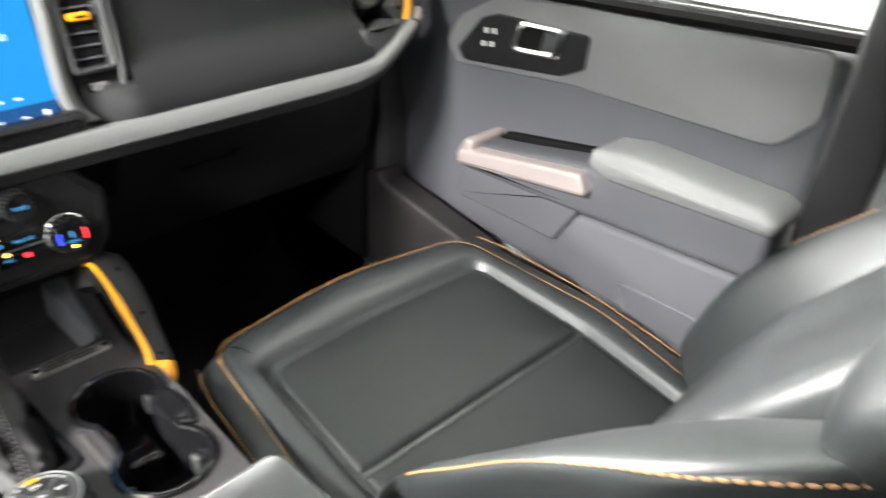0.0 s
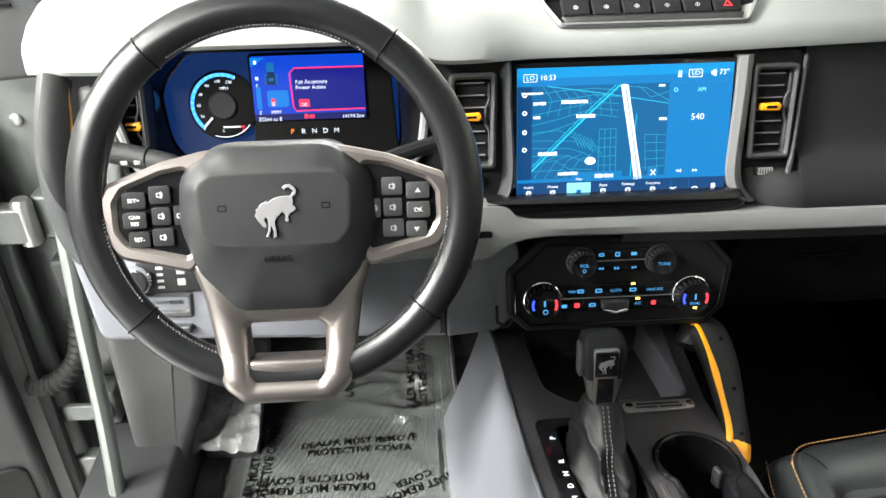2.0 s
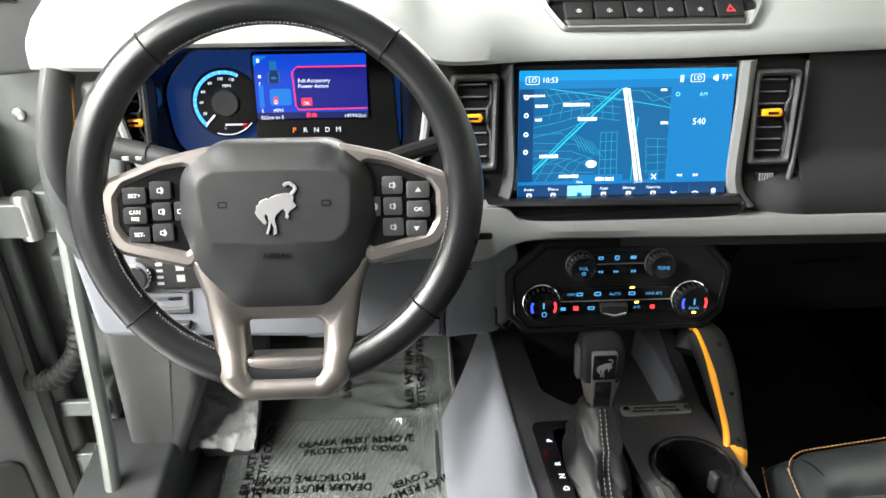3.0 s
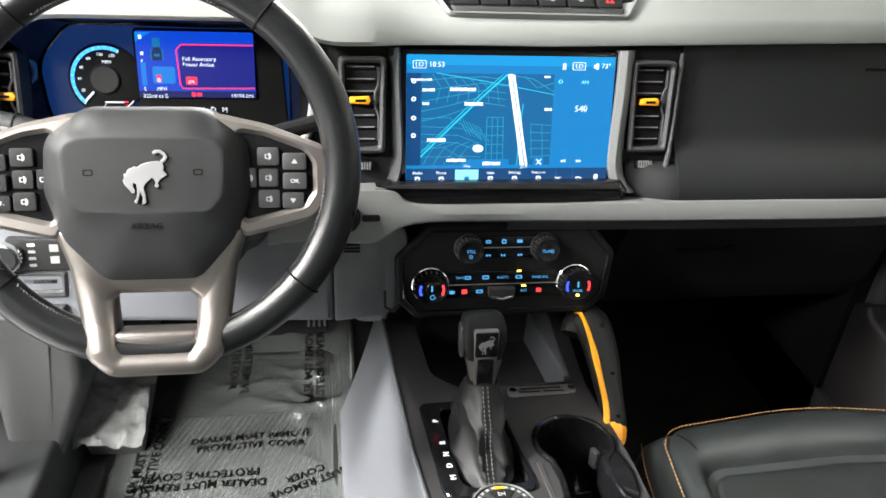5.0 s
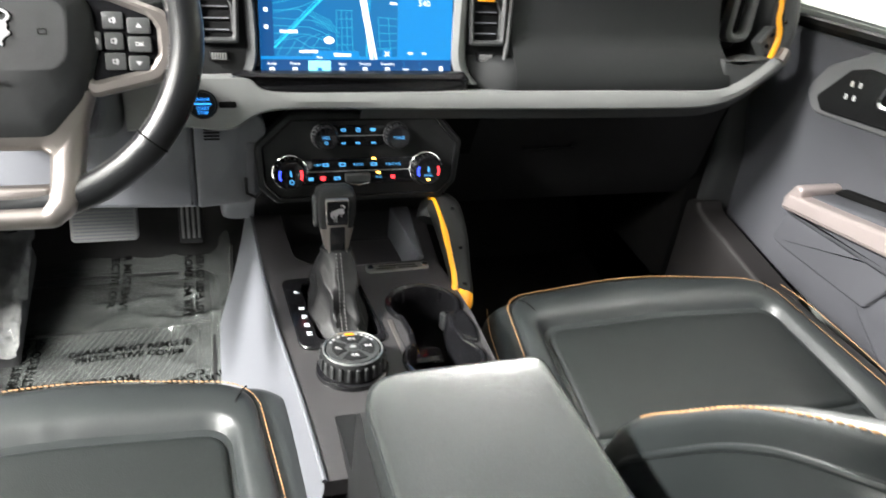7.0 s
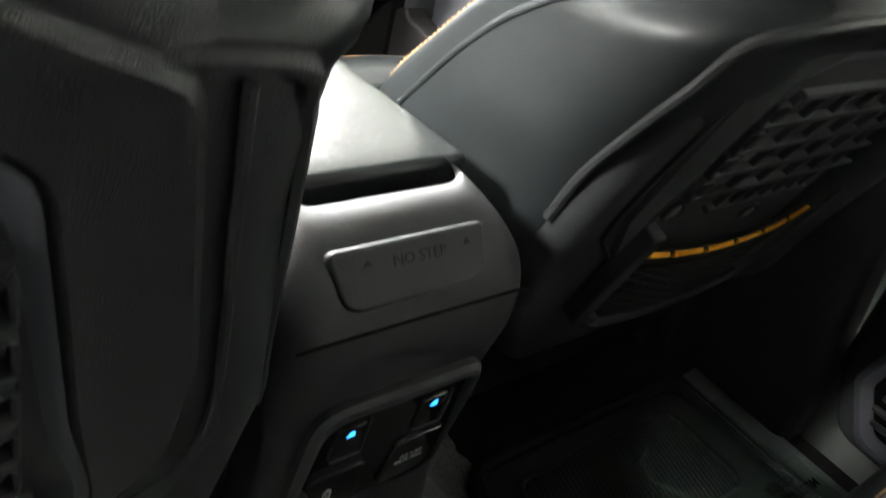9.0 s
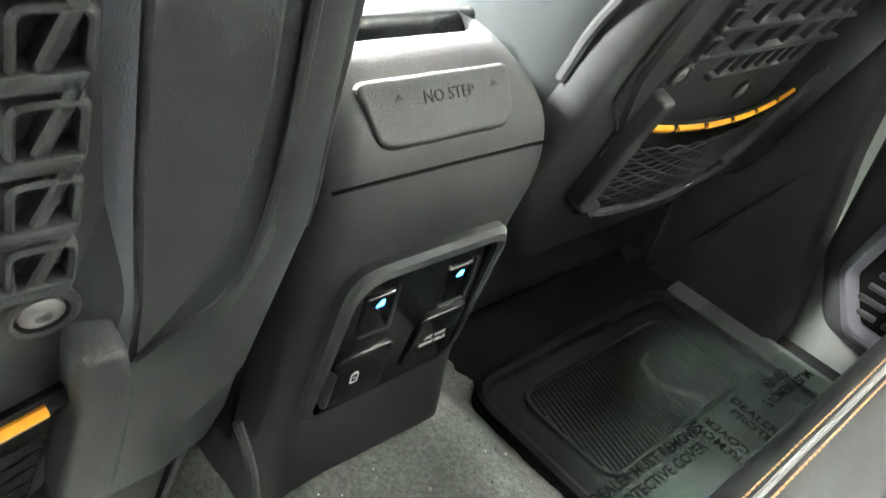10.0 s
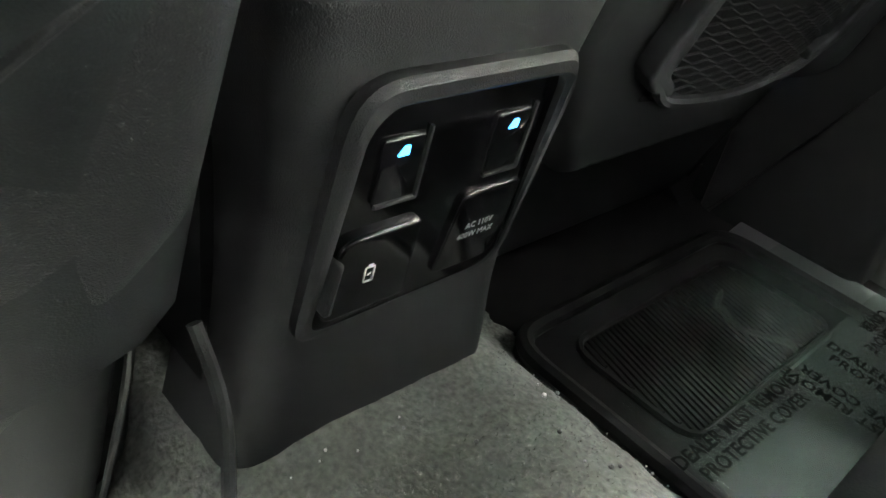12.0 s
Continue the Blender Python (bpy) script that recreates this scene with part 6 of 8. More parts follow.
# ---- gear shifter ----
shifter = thing("gear_shifter", "black automatic gear shifter with leather boot", "gear lever")
SH = axes((-0.056, -0.232, 0.4925), (1, 0, 0), (0, 0.25, 0.97)) @ Matrix.Scale(0.85, 4)        # local y up the lever, z towards the driver
kn = []
for y, w, f, b in ((0.0, 0.016, 0.014, -0.014), (0.018, 0.0195, 0.017, -0.018), (0.036, 0.0240, 0.019, -0.020), (0.058, 0.0285, 0.021, -0.024), (0.076, 0.0290, 0.019, -0.026), (0.088, 0.0265, 0.010, -0.023), (0.094, 0.018, -0.002, -0.014)):
    kn.append([(p.x, y, (f + b) / 2 + p.y) for p in rpoly([(-w, -(f - b) / 2, 0.010), (w, -(f - b) / 2, 0.010), (w, (f - b) / 2, 0.008), (-w, (f - b) / 2, 0.008)], 5)])
part("knob", placed(bmesh.new(), kn, SH), BLACK, shifter, "black shifter knob", smooth=60)
neck = []
for y, w, f, b in ((0.002, 0.0175, 0.0150, -0.0150), (0.018, 0.0205, 0.0178, -0.0185), (0.034, 0.0243, 0.0196, -0.0203)):
    neck.append([(p.x, y, (f + b) / 2 + p.y) for p in rpoly([(-w, -(f - b) / 2, 0.010), (w, -(f - b) / 2, 0.010), (w, (f - b) / 2, 0.008), (-w, (f - b) / 2, 0.008)], 5)])
part("knob_neck", placed(bmesh.new(), neck, SH), SATIN, shifter, "satin metal knob neck", smooth=60)
part("knob_side", slab(rpoly([(-0.010, 0.034, 0.006), (0.010, 0.034, 0.006), (0.012, 0.080, 0.008), (-0.012, 0.080, 0.008)]), 0.0, 0.0045, 0.002, SH @ Matrix.Rotation(-math.pi / 2, 4, "Y") @ T(-0.002, 0, 0.0275)), CHAR, shifter, "side release button")
part("knob_face", slab(rpoly([(-0.014, -0.004, 0.003), (0.014, -0.004, 0.003), (0.0170, 0.080, 0.004), (-0.0170, 0.080, 0.004)]), 0.006, 0.0180, 0.002, SH @ Matrix.Rotation(radians(5), 4, "X")), SATIN, shifter, "satin metal knob face")
FM = SH @ Matrix.Rotation(radians(5), 4, "X") @ T(0, 0, -0.0045)
part("emblem_tile", slab(box2(0.030, 0.036, 0.003, 0, 0.060), 0.0225, 0.0237, 0.001, FM), GLOSS, shifter, "dark glossy tile with horse emblem")
part("lower_tile", slab(box2(0.022, 0.038, 0.003, 0, 0.020), 0.0225, 0.0235, 0.001, FM), GLOSS, shifter, "gloss black lower tile")


horse(FM @ T(0, 0.060, 0.0237), 0.027, EMBLEM, shifter, 0.0008)
boot = []
for k in range(49):
    f = k / 48
    c = Vector((-0.057, -0.268, 0.0)).lerp(Vector((-0.056, -0.233, 0.0)), f ** 0.8)
    z = 0.418 + (0.496 - 0.418) * f
    ring = []
    for j in range(72):
        a = 2 * math.pi * j / 72
        rx, ry = 0.0225 * (1 - f) ** 0.7 + 0.0150, 0.052 * (1 - f) ** 0.85 + 0.0165
        amp = math.sin(math.pi * min(1, f * 1.05 + 0.03)) ** 0.7
        slack = 0.5 + 0.5 * math.sin(2 * a + 0.6)
        ridge = (1 - abs(math.sin(6.0 * f + 1.8 * math.sin(a + 0.5) + 1.6 * noise.noise((math.cos(a) * 1.3, math.sin(a) * 1.3, f * 2)))))
        crease = (1 - abs(noise.noise((math.cos(a) * 1.5, math.sin(a) * 1.5, f * 1.6)))) ** 3
        fold = 1 + amp * (0.24 * slack * (ridge - 0.4) + 0.36 * (crease - 0.5))
        ring.append((c.x + rx * fold * math.cos(a), c.y + ry * fold * math.sin(a), z - 0.006 * amp * ridge))
    boot.append(ring)
part("boot", skin(bmesh.new(), boot), BOOT_LEATHER, shifter, "wrinkled black leather boot", smooth=70)
front = [Vector(r[54]) + Vector((0, -0.001, 0.001)) for r in boot]
for d in (-0.0028, 0.0028):
    stitches([p + Vector((d, 0, 0)) for p in smooth_path(front, 3)], 0.0035, 0.0016, 0.0007, shifter, THREAD_GREY)
part("collar", tube([SH @ Vector((math.cos(a) * 0.0195, -0.002, math.sin(a) * 0.0175)) for a in [2 * math.pi * k / 28 for k in range(28)]], 0.0035, sides=8, closed=True), BLACK, shifter, "black boot collar")

# ---- terrain dial ----
dial = thing("terrain_dial", "round knurled terrain mode dial on the console", "dial")
DL = DK(-0.059, -0.394, -0.002) @ Matrix.Scale(0.90, 4)
part("base", turned([(0.046, 0.0), (0.045, 0.008), (0.042, 0.010), (0.0005, 0.010)], 48, DL), GLOSS, dial)
part("ring", turned([(0.0395, 0.010), (0.0405, 0.014), (0.0395, 0.030), (0.0375, 0.034), (0.0345, 0.034), (0.034, 0.031), (0.0005, 0.031)], 48, DL), BLACK, dial, "black knurled ring")
for k in range(24):
    part("grip_rib", box((-0.0022, -0.0016, 0.013), (0.0022, 0.0016, 0.030), 0.001, DL @ Matrix.Rotation(2 * math.pi * k / 24, 4, "Z") @ T(0.0405, 0, 0) @ Matrix.Rotation(math.pi / 2, 4, "Z")), CHAR, dial)
face = part("face", turned([(0.0335, 0.031), (0.0330, 0.0345), (0.0325, 0.0352), (0.0005, 0.0352)], 48, DL), CHAR, dial, "dark dial face")
part("bright_edge", tube([DL @ Vector((0.0362 * math.cos(a), 0.0362 * math.sin(a), 0.0342)) for a in [2 * math.pi * k / 40 for k in range(40)]], 0.0011, sides=6, closed=True), STEEL, dial, "bright dial edge")
part("centre_button", slab(box2(0.015, 0.010, 0.004), 0.0352, 0.0372, 0.001, DL), CHAR, face)
part("sign", slab(box2(0.008, 0.0022, 0.001, 0, -0.0008), 0.0372, 0.0375, 0, DL), SIGN, face)
part("sign", slab(box2(0.0045, 0.0020, 0.0006, 0, 0.0010), 0.0372, 0.0375, 0, DL), SIGN, face)
for k, (txt, x, y) in enumerate((("4H", 0.0185, 0.0), ("2H", 0, 0.0175), ("4L", -0.0185, 0.0), ("4A", 0, -0.0175))):
    arc = [math.pi / 2 * k + radians(d) for d in range(-38, 39, 8)]
    wedge = [Vector((0.0265 * math.cos(a), 0.0265 * math.sin(a))) for a in arc] + [Vector((0.0105 * math.cos(a), 0.0105 * math.sin(a))) for a in reversed(arc)]
    key = part("mode_key", slab(wedge, 0.0352, 0.0366, 0.0007, DL, steps=1), BLACK, face, "black drive mode key")
    letters(txt, 0.0080, DL @ T(x, y, 0.0368), PRINT, key, "dial_letter", 0.0001)
for k in range(9):
    if k == 4:
        continue
    a = radians(150 - 15 * k)
    part("print_bar", slab(box2(0.0040, 0.0030, 0.0004), 0.0352, 0.0355, 0, DL @ Matrix.Rotation(a - math.pi / 2, 4, "Z") @ T(0, 0.0298, 0)), SIGN, face)
part("mark", slab(box2(0.011, 0.0045, 0.001, 0, 0.0285), 0.0350, 0.0366, 0.0006, DL), ORANGE, dial, "orange marker")

# ---- seats ----
def warped(path, warp, m=None):
    out = [warp(Vector(p)) for p in path]
    return [m @ p for p in out] if m is not None else out


def car_seat(cx, y0, rest, label):
    """A front seat; y0 is the front edge of its cushion, rest the guide lines of its backrest."""
    seat = thing("front_seat", label, "seat", "front seats")
    base = T(cx, y0, 0.385)

    def tip(p):
        return Vector((p.x, p.y, p.z + 0.06 * (p.y + 0.1) + 0.5 * max(0, abs(p.x) - 0.12) ** 2 * min(1, max(0, -p.y / 0.25)) - 0.28 * max(0, p.y + 0.06) ** 1.5))

    # cushion: side band, stitched top panel, two-piece insert
    outer = rpoly([(-0.252, -0.035, 0.07), (0.0, 0.012, 0.5), (0.252, -0.035, 0.07), (0.280, -0.30, 0.3), (0.265, -0.52, 0.06), (-0.265, -0.52, 0.06), (-0.280, -0.30, 0.3)], 8)
    part("cushion", pillow(outer, -0.13, -0.006, 0.003, 0.032, base, warp=tip), LEATHER, seat, "black leather cushion side band")
    top = rpoly([(-0.212, -0.042, 0.045), (0.0, -0.012, 0.5), (0.205, -0.046, 0.06), (0.236, -0.30, 0.3), (0.215, -0.51, 0.05), (-0.215, -0.51, 0.05), (-0.236, -0.30, 0.3)], 8)
    insert = rpoly([(-0.184, -0.108, 0.035), (0.0, -0.100, 0.5), (0.178, -0.108, 0.035), (0.190, -0.30, 0.3), (0.180, -0.51, 0.02), (-0.180, -0.51, 0.02), (-0.190, -0.30, 0.3)], 8)
    rings = [[(p.x, p.y, -0.02) for p in inset2(top, 0.001)]]
    for k in range(13):
        f = k / 12
        h = 0.0005 + 0.0095 * math.sin(math.pi * min(1, f * 1.02) ** 0.8) ** 0.75 - 0.011 * max(0, f - 0.72) / 0.28
        rings.append([(a.x + (b.x - a.x) * f, a.y + (b.y - a.y) * f, h + 0.0012 * noise.noise((a.x * 16, a.y * 16, f * 2))) for a, b in zip(top, insert)])
    rings.append([(p.x, p.y, -0.022) for p in insert])
    part("cushion_panel", placed(bmesh.new(), rings, base, tip, cap=(False, False)), LEATHER, seat, "padded black leather border", smooth=60)
    for d in (-0.0052, 0.0052):
        line = [(p.x, p.y, 0.0012 - abs(d) * 0.3) for p in inset2(top, d)]
        n = len(line)
        cut = [p for p in line if p[1] > -0.49]
        start = next(i for i in range(n) if line[i][1] <= -0.49 and line[(i + 1) % n][1] > -0.49) if any(p[1] <= -0.49 for p in line) else 0
        walk_round = [line[(start + 1 + i) % n] for i in range(len(cut))]
        stitches(warped(smooth_path(walk_round, 3), tip, base), 0.0044, 0.0016, 0.00085, seat, THREAD)
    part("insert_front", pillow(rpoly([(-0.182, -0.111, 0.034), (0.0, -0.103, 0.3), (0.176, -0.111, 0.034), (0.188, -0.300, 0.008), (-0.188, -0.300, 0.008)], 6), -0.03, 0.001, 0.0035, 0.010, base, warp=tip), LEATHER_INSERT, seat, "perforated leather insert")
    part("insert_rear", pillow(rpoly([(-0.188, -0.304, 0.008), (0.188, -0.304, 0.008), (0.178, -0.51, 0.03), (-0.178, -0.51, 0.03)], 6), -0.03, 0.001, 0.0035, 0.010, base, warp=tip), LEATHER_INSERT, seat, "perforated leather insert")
    for sgn in (-1, 1):
        cornerline = [(sgn * 0.178, -0.100, -0.004), (sgn * 0.186, -0.082, 0.0085), (sgn * 0.194, -0.066, 0.0102), (sgn * 0.200, -0.052, 0.004)]
        part("seam", tube(warped(smooth_path(cornerline, 4), tip, base), 0.0009, sides=6), DARK, seat)
    for sgn in (-1, 1):
        edge = [(sgn * u, v, -0.010) for u, v in ((0.243, -0.050), (0.255, -0.10), (0.262, -0.18), (0.266, -0.28), (0.264, -0.38), (0.258, -0.47))]
        stitches(warped(smooth_path(edge, 4), tip, base), 0.0044, 0.0016, 0.00085, seat, THREAD)
    part("seat_base", box((cx - 0.20, y0 - 0.50, 0.10), (cx + 0.20, y0 - 0.05, 0.27), 0.02), DARK, seat, "black seat base")
    for sgn in (-1, 1):
        part("seat_rail", box((cx + sgn * 0.19 - 0.02, y0 - 0.56, 0.03), (cx + sgn * 0.19 + 0.02, y0 + 0.0, 0.085), 0.006), BLACK, seat, "black floor rail")

    # backrest: two flared bolsters, each a loft of five guide lines: inner, crest, side seam, shell edge, inside
    back = rest["bolster"]
    for sgn in (-1, 1):
        rings = []
        for inner, crest, seam, edge in back:
            hid = (0.10, edge[1] + 0.015, edge[2] - 0.02)
            loop = [inner, crest, seam, edge, hid]
            out = sgn * cx < 0        # the bolster beside the door sits further out and back
            rings.append([Vector((cx + sgn * -(p[0] + 0.014 * out), p[1] - 0.035 * out, p[2])) for p in loop])
        lines = [smooth_path([r[k] for r in rings], 4) for k in range(5)]
        loops = [smooth_path([ln[i] for ln in lines], 6, closed=True) for i in range(len(lines[0]))]
        part("bolster", skin(bmesh.new(), loops), LEATHER, seat, "black leather side bolster", smooth=70)
        out = Vector((-sgn * 1.0, 0, 0))
        part("piping", tube([p + out * -0.0005 for p in lines[2][2:]], 0.0032, sides=8), LEATHER, seat, "leather piping along the bolster")
        part("shell_edge", tube([p + out * 0.001 for p in lines[3][8:]], 0.0042, sides=8), CHAR, seat, "charcoal edge of the seat shell")
        thread = [loop[rest["sewn"]] + Vector((sgn * 0.0, -0.0004, 0.0012)) for loop in loops]
        stitches(thread[8:], 0.0050, 0.0022, 0.0010, seat, THREAD)

    # centre of the back and the narrower upper part with its own wings
    def ring(z, a, f, b, soft):
        out = []
        for k in range(28):
            t = 2 * math.pi * k / 28
            c, d = math.cos(t), math.sin(t)
            out.append((cx + a * abs(c) ** soft * (1 if c > 0 else -1), (f + b) / 2 + (f - b) / 2 * abs(d) ** soft * (1 if d > 0 else -1) - 0.012 * (1 - min(1, abs(c) * 1.6)) * max(0, d), z))
        return out

    part("back_cushion", skin(bmesh.new(), [ring(z, a, f, b, 0.35) for z, a, f, b in rest["centre"]]), LEATHER, seat, "black leather back cushion", smooth=70)
    up = rest["upper"]
    lines = [smooth_path([Vector((a, f, b)) for z, a, f, b in up], 4)]
    zs = [z for z, *r in up]
    levels = []
    for i in range(len(zs) - 1):
        levels += [zs[i] + (zs[i + 1] - zs[i]) * k / 4 for k in range(4)]
    levels.append(zs[-1])
    wing = [ring(z, q.x, q.y, q.z, 0.55) for z, q in zip(levels, lines[0])]
    part("upper_cushion", skin(bmesh.new(), wing), LEATHER, seat, "black leather upper backrest", smooth=70)
    for sgn in (-1, 1):
        sew = [Vector(r[25 if sgn > 0 else 17]) for r in wing[3:-4]]
        stitches(sew, 0.0052, 0.0026, 0.0010, seat, THREAD)

    # hard back shell with webbing panel, strap and mesh pocket
    B = axes((cx, rest["shell"], 0.51), (1, 0, 0), (0, -rest["slope"], 1.0))    # local y up, z to the rear

    def both(right):
        return right + [(-u, *r) for u, *r in reversed(right)]

    shell = rpoly(both([(0.150, -0.21, 0.03), (0.195, -0.150, 0.04), (0.230, -0.092, 0.03), (0.250, -0.058, 0.035), (0.254, 0.06, 0.05), (rest["corner"][0] + 0.004, rest["corner"][1] - 0.05, 0.05), (*rest["corner"], 0.022), (0.16, rest["crown"], 0.1)]), 5)
    part("back_shell", slab(shell, -0.070, -0.002, 0.022, B, steps=7), CHAR, seat, "charcoal hard plastic back shell")
    for sgn in (-1, 1):
        seam = smooth_path([B @ Vector((sgn * u, v, 0.0)) for u, v in ((0.196, 0.262), (0.204, 0.20), (0.212, 0.142), (0.217, 0.095), (0.216, 0.058), (0.211, 0.040), (0.193, 0.022), (0.176, 0.006))], 6)
        part("shell_seam", tube(seam, 0.0021, sides=8), CHAR, seat, "raised seam along the back shell")
    o8 = both([(0.150, -0.085, 0.02), (0.170, -0.02, 0.01), (0.175, 0.007, 0.012), (0.204, 0.062, 0.02), (0.205, 0.130, 0.05), (*rest["panel"], 0.02), (0.13, rest["panel"][1] + 0.030, 0.06)])
    tall = rest["panel"][1] - 0.226
    i8 = both([(0.128, -0.075, 0.02), (0.157, -0.02, 0.01), (0.158, 0.01, 0.012), (0.158, 0.056, 0.02), (0.152, 0.12, 0.03), (0.143, 0.19 + tall, 0.03), (0.10, 0.212 + tall, 0.05)])
    m8 = both([(0.145, -0.083, 0.02), (0.170, -0.02, 0.01), (0.171, 0.01, 0.012), (0.169, 0.050, 0.02), (0.161, 0.12, 0.03), (0.151, 0.205 + tall, 0.025), (0.11, 0.226 + tall, 0.05)])
    part("shell_frame", frame2(rpoly(o8), rpoly(m8), -0.008, 0.0025, 0.0035, B), CHAR, seat, "raised plastic panel", smooth=6)
    o, i = [Vector(p) for p in rpoly(m8)], [Vector(p) for p in rpoly(i8)]
    # light caught by the bevel is put in as grey on the charcoal shell
    part("chamfer", placed(bmesh.new(), [[(p.x, p.y, 0.0005) for p in o], [(p.x, p.y, 0.0025) for p in o], [(p.x, p.y, -0.0035) for p in i], [(p.x, p.y, -0.006) for p in i]], B, cap=(False, False)), GREY, seat, "smooth bevel round the webbing board, greyed for the light it catches")
    part("webbing_board", slab(rpoly(i8), -0.02, -0.0032, 0, B), INKY, seat, "black webbing board")
    last = 6 if tall > 0.02 else 5
    for r in range(last + 1):
        y = 0.050 + 0.0275 * r
        x0, x1 = (-0.146, 0.146) if 0 < r < last else (-0.125, 0.125)
        if r == 0:
            x0, x1 = -0.09, 0.075
        part("webbing_bar", slab(box2(x1 - x0, 0.0065, 0.0025, (x0 + x1) / 2, y), -0.0035, 0.0055, 0.002, B, steps=2), CHAR, seat)
        n = 7
        for c in range(n):
            u = x0 + 0.012 + (x1 - x0 - 0.024) * c / (n - 1)
            if r < last:
                part("webbing_stay", slab(rpoly([(u - 0.0025, y, 0), (u + 0.0025, y, 0), (u + 0.013, y + 0.0275, 0), (u + 0.008, y + 0.0275, 0)]), -0.0035, 0.004, 0.001, B, steps=1), CHAR, seat)
    for sgn in (-1, 1):
        for r in range(last - 1):
            y = 0.0865 + 0.0275 * r
            part("slot_end", frame2(box2(0.020, 0.0235, 0.004, sgn * 0.137, y), box2(0.015, 0.0185, 0.003, sgn * 0.137, y), -0.0035, 0.0045, 0.0012, B), CHAR, seat)
    for u, y in ((-0.139, 0.058), (0.139, 0.058), (0.02, 0.018)):
        part("screw_collar", turned([(0.0125, 0), (0.0125, 0.004), (0.0105, 0.0048), (0.009, 0.004), (0.009, 0.001)], 20, B @ T(u, y, -0.0032)), CHAR, seat)
        part("screw", turned([(0.0075, 0), (0.0075, 0.003), (0.005, 0.0045), (0.0028, 0.0045), (0.0026, 0.002), (0.0005, 0.002)], 16, B @ T(u, y, -0.0030)), STEEL, seat, "steel screw in the webbing board")
    part("lower_trim", slab(rpoly(both([(0.235, -0.36, 0.02), (0.240, -0.09, 0.02)]), 5), -0.06, -0.026, 0.012, B), LEATHER, seat, "leather skirt below the shell")
    for sgn in (-1, 1):
        part("piping", tube(smooth_path([B @ Vector(p) for p in ((sgn * 0.237, -0.085, -0.026), (sgn * 0.2385, -0.14, -0.025), (sgn * 0.239, -0.20, -0.025), (sgn * 0.234, -0.34, -0.026))], 5), 0.0022, sides=8), LEATHER, seat, "leather piping")
    # pocket: a soft pouch with a strap of orange bars and a net
    strap = [(u, 0.008 - 0.008 * (1 - (u / 0.148) ** 2), 0.004 + 0.012 * (1 - (u / 0.148) ** 2)) for u in [-0.147 + 0.294 * i / 36 for i in range(37)]]
    part("strap_band", tube([B @ Vector(p) for p in strap], 0.0035, sides=6, flat=1.6), BLACK, seat, "black elastic pocket band")
    for s in range(6):
        seg = strap[s * 6:s * 6 + 6]
        seg = [Vector(p) + Vector((0, 0, 0.0022)) for p in seg]
        part("strap_mark", tube([B @ p for p in seg], 0.0036, sides=6), ORANGE, seat, "orange bar on the pocket band")
    net = bmesh.new()
    rows = []
    for r in range(9):
        y = -0.012 - 0.105 * r / 8
        rows.append([B @ Vector((u * (0.134 - 0.012 * r / 8) / 0.134 * 1.08, y - 0.012 * (1 - (u / 0.134) ** 2) * (1 - r / 8), 0.002 + 0.012 * (1 - (u / 0.134) ** 2))) for u in [-0.134 + 0.268 * i / 24 for i in range(25)]])
    part("pocket", skin(net, rows, closed=False, cap=(False, False)), RUBBER, seat, "black net pocket")
    for r in range(14):
        pts = []
        for i in range(33):
            u = -0.130 + 0.26 * i / 32
            y = -0.020 - 0.0068 * r + 0.0022 * math.sin(i * 1.57 + r * math.pi)
            k = 1 - (y + 0.012) / -0.105 * 0.09
            pts.append(B @ Vector((u * k * 1.09, y - 0.011 * (1 - (u / 0.134) ** 2) * (1 + (y + 0.012) / 0.105), 0.0042 + 0.012 * (1 - (u / 0.134) ** 2))))
        part("net_cord", tube(pts, 0.0013, sides=4), BLACK, seat)
    part("pocket_hem", tube(smooth_path([B @ Vector(p) for p in ((-0.150, -0.075, 0.010), (-0.135, -0.098, 0.012), (-0.10, -0.112, 0.014), (0, -0.120, 0.016), (0.10, -0.112, 0.014), (0.135, -0.098, 0.012), (0.150, -0.075, 0.010))], 6), 0.005, sides=8), CHAR, seat, "plastic pocket rim")
    for sgn in (-1, 1):
        part("pocket_hook", slab(rpoly([(sgn * 0.146, 0.046, 0.006), (sgn * 0.163, 0.043, 0.006), (sgn * 0.170, 0.008, 0.01), (sgn * 0.170, -0.078, 0.012), (sgn * 0.152, -0.094, 0.01), (sgn * 0.120, -0.106, 0.006), (sgn * 0.118, -0.094, 0.006), (sgn * 0.143, -0.078, 0.01), (sgn * 0.147, 0.008, 0.01)]), -0.002, 0.016, 0.004, B), CHAR, seat, "plastic pocket side clip")
    return seat


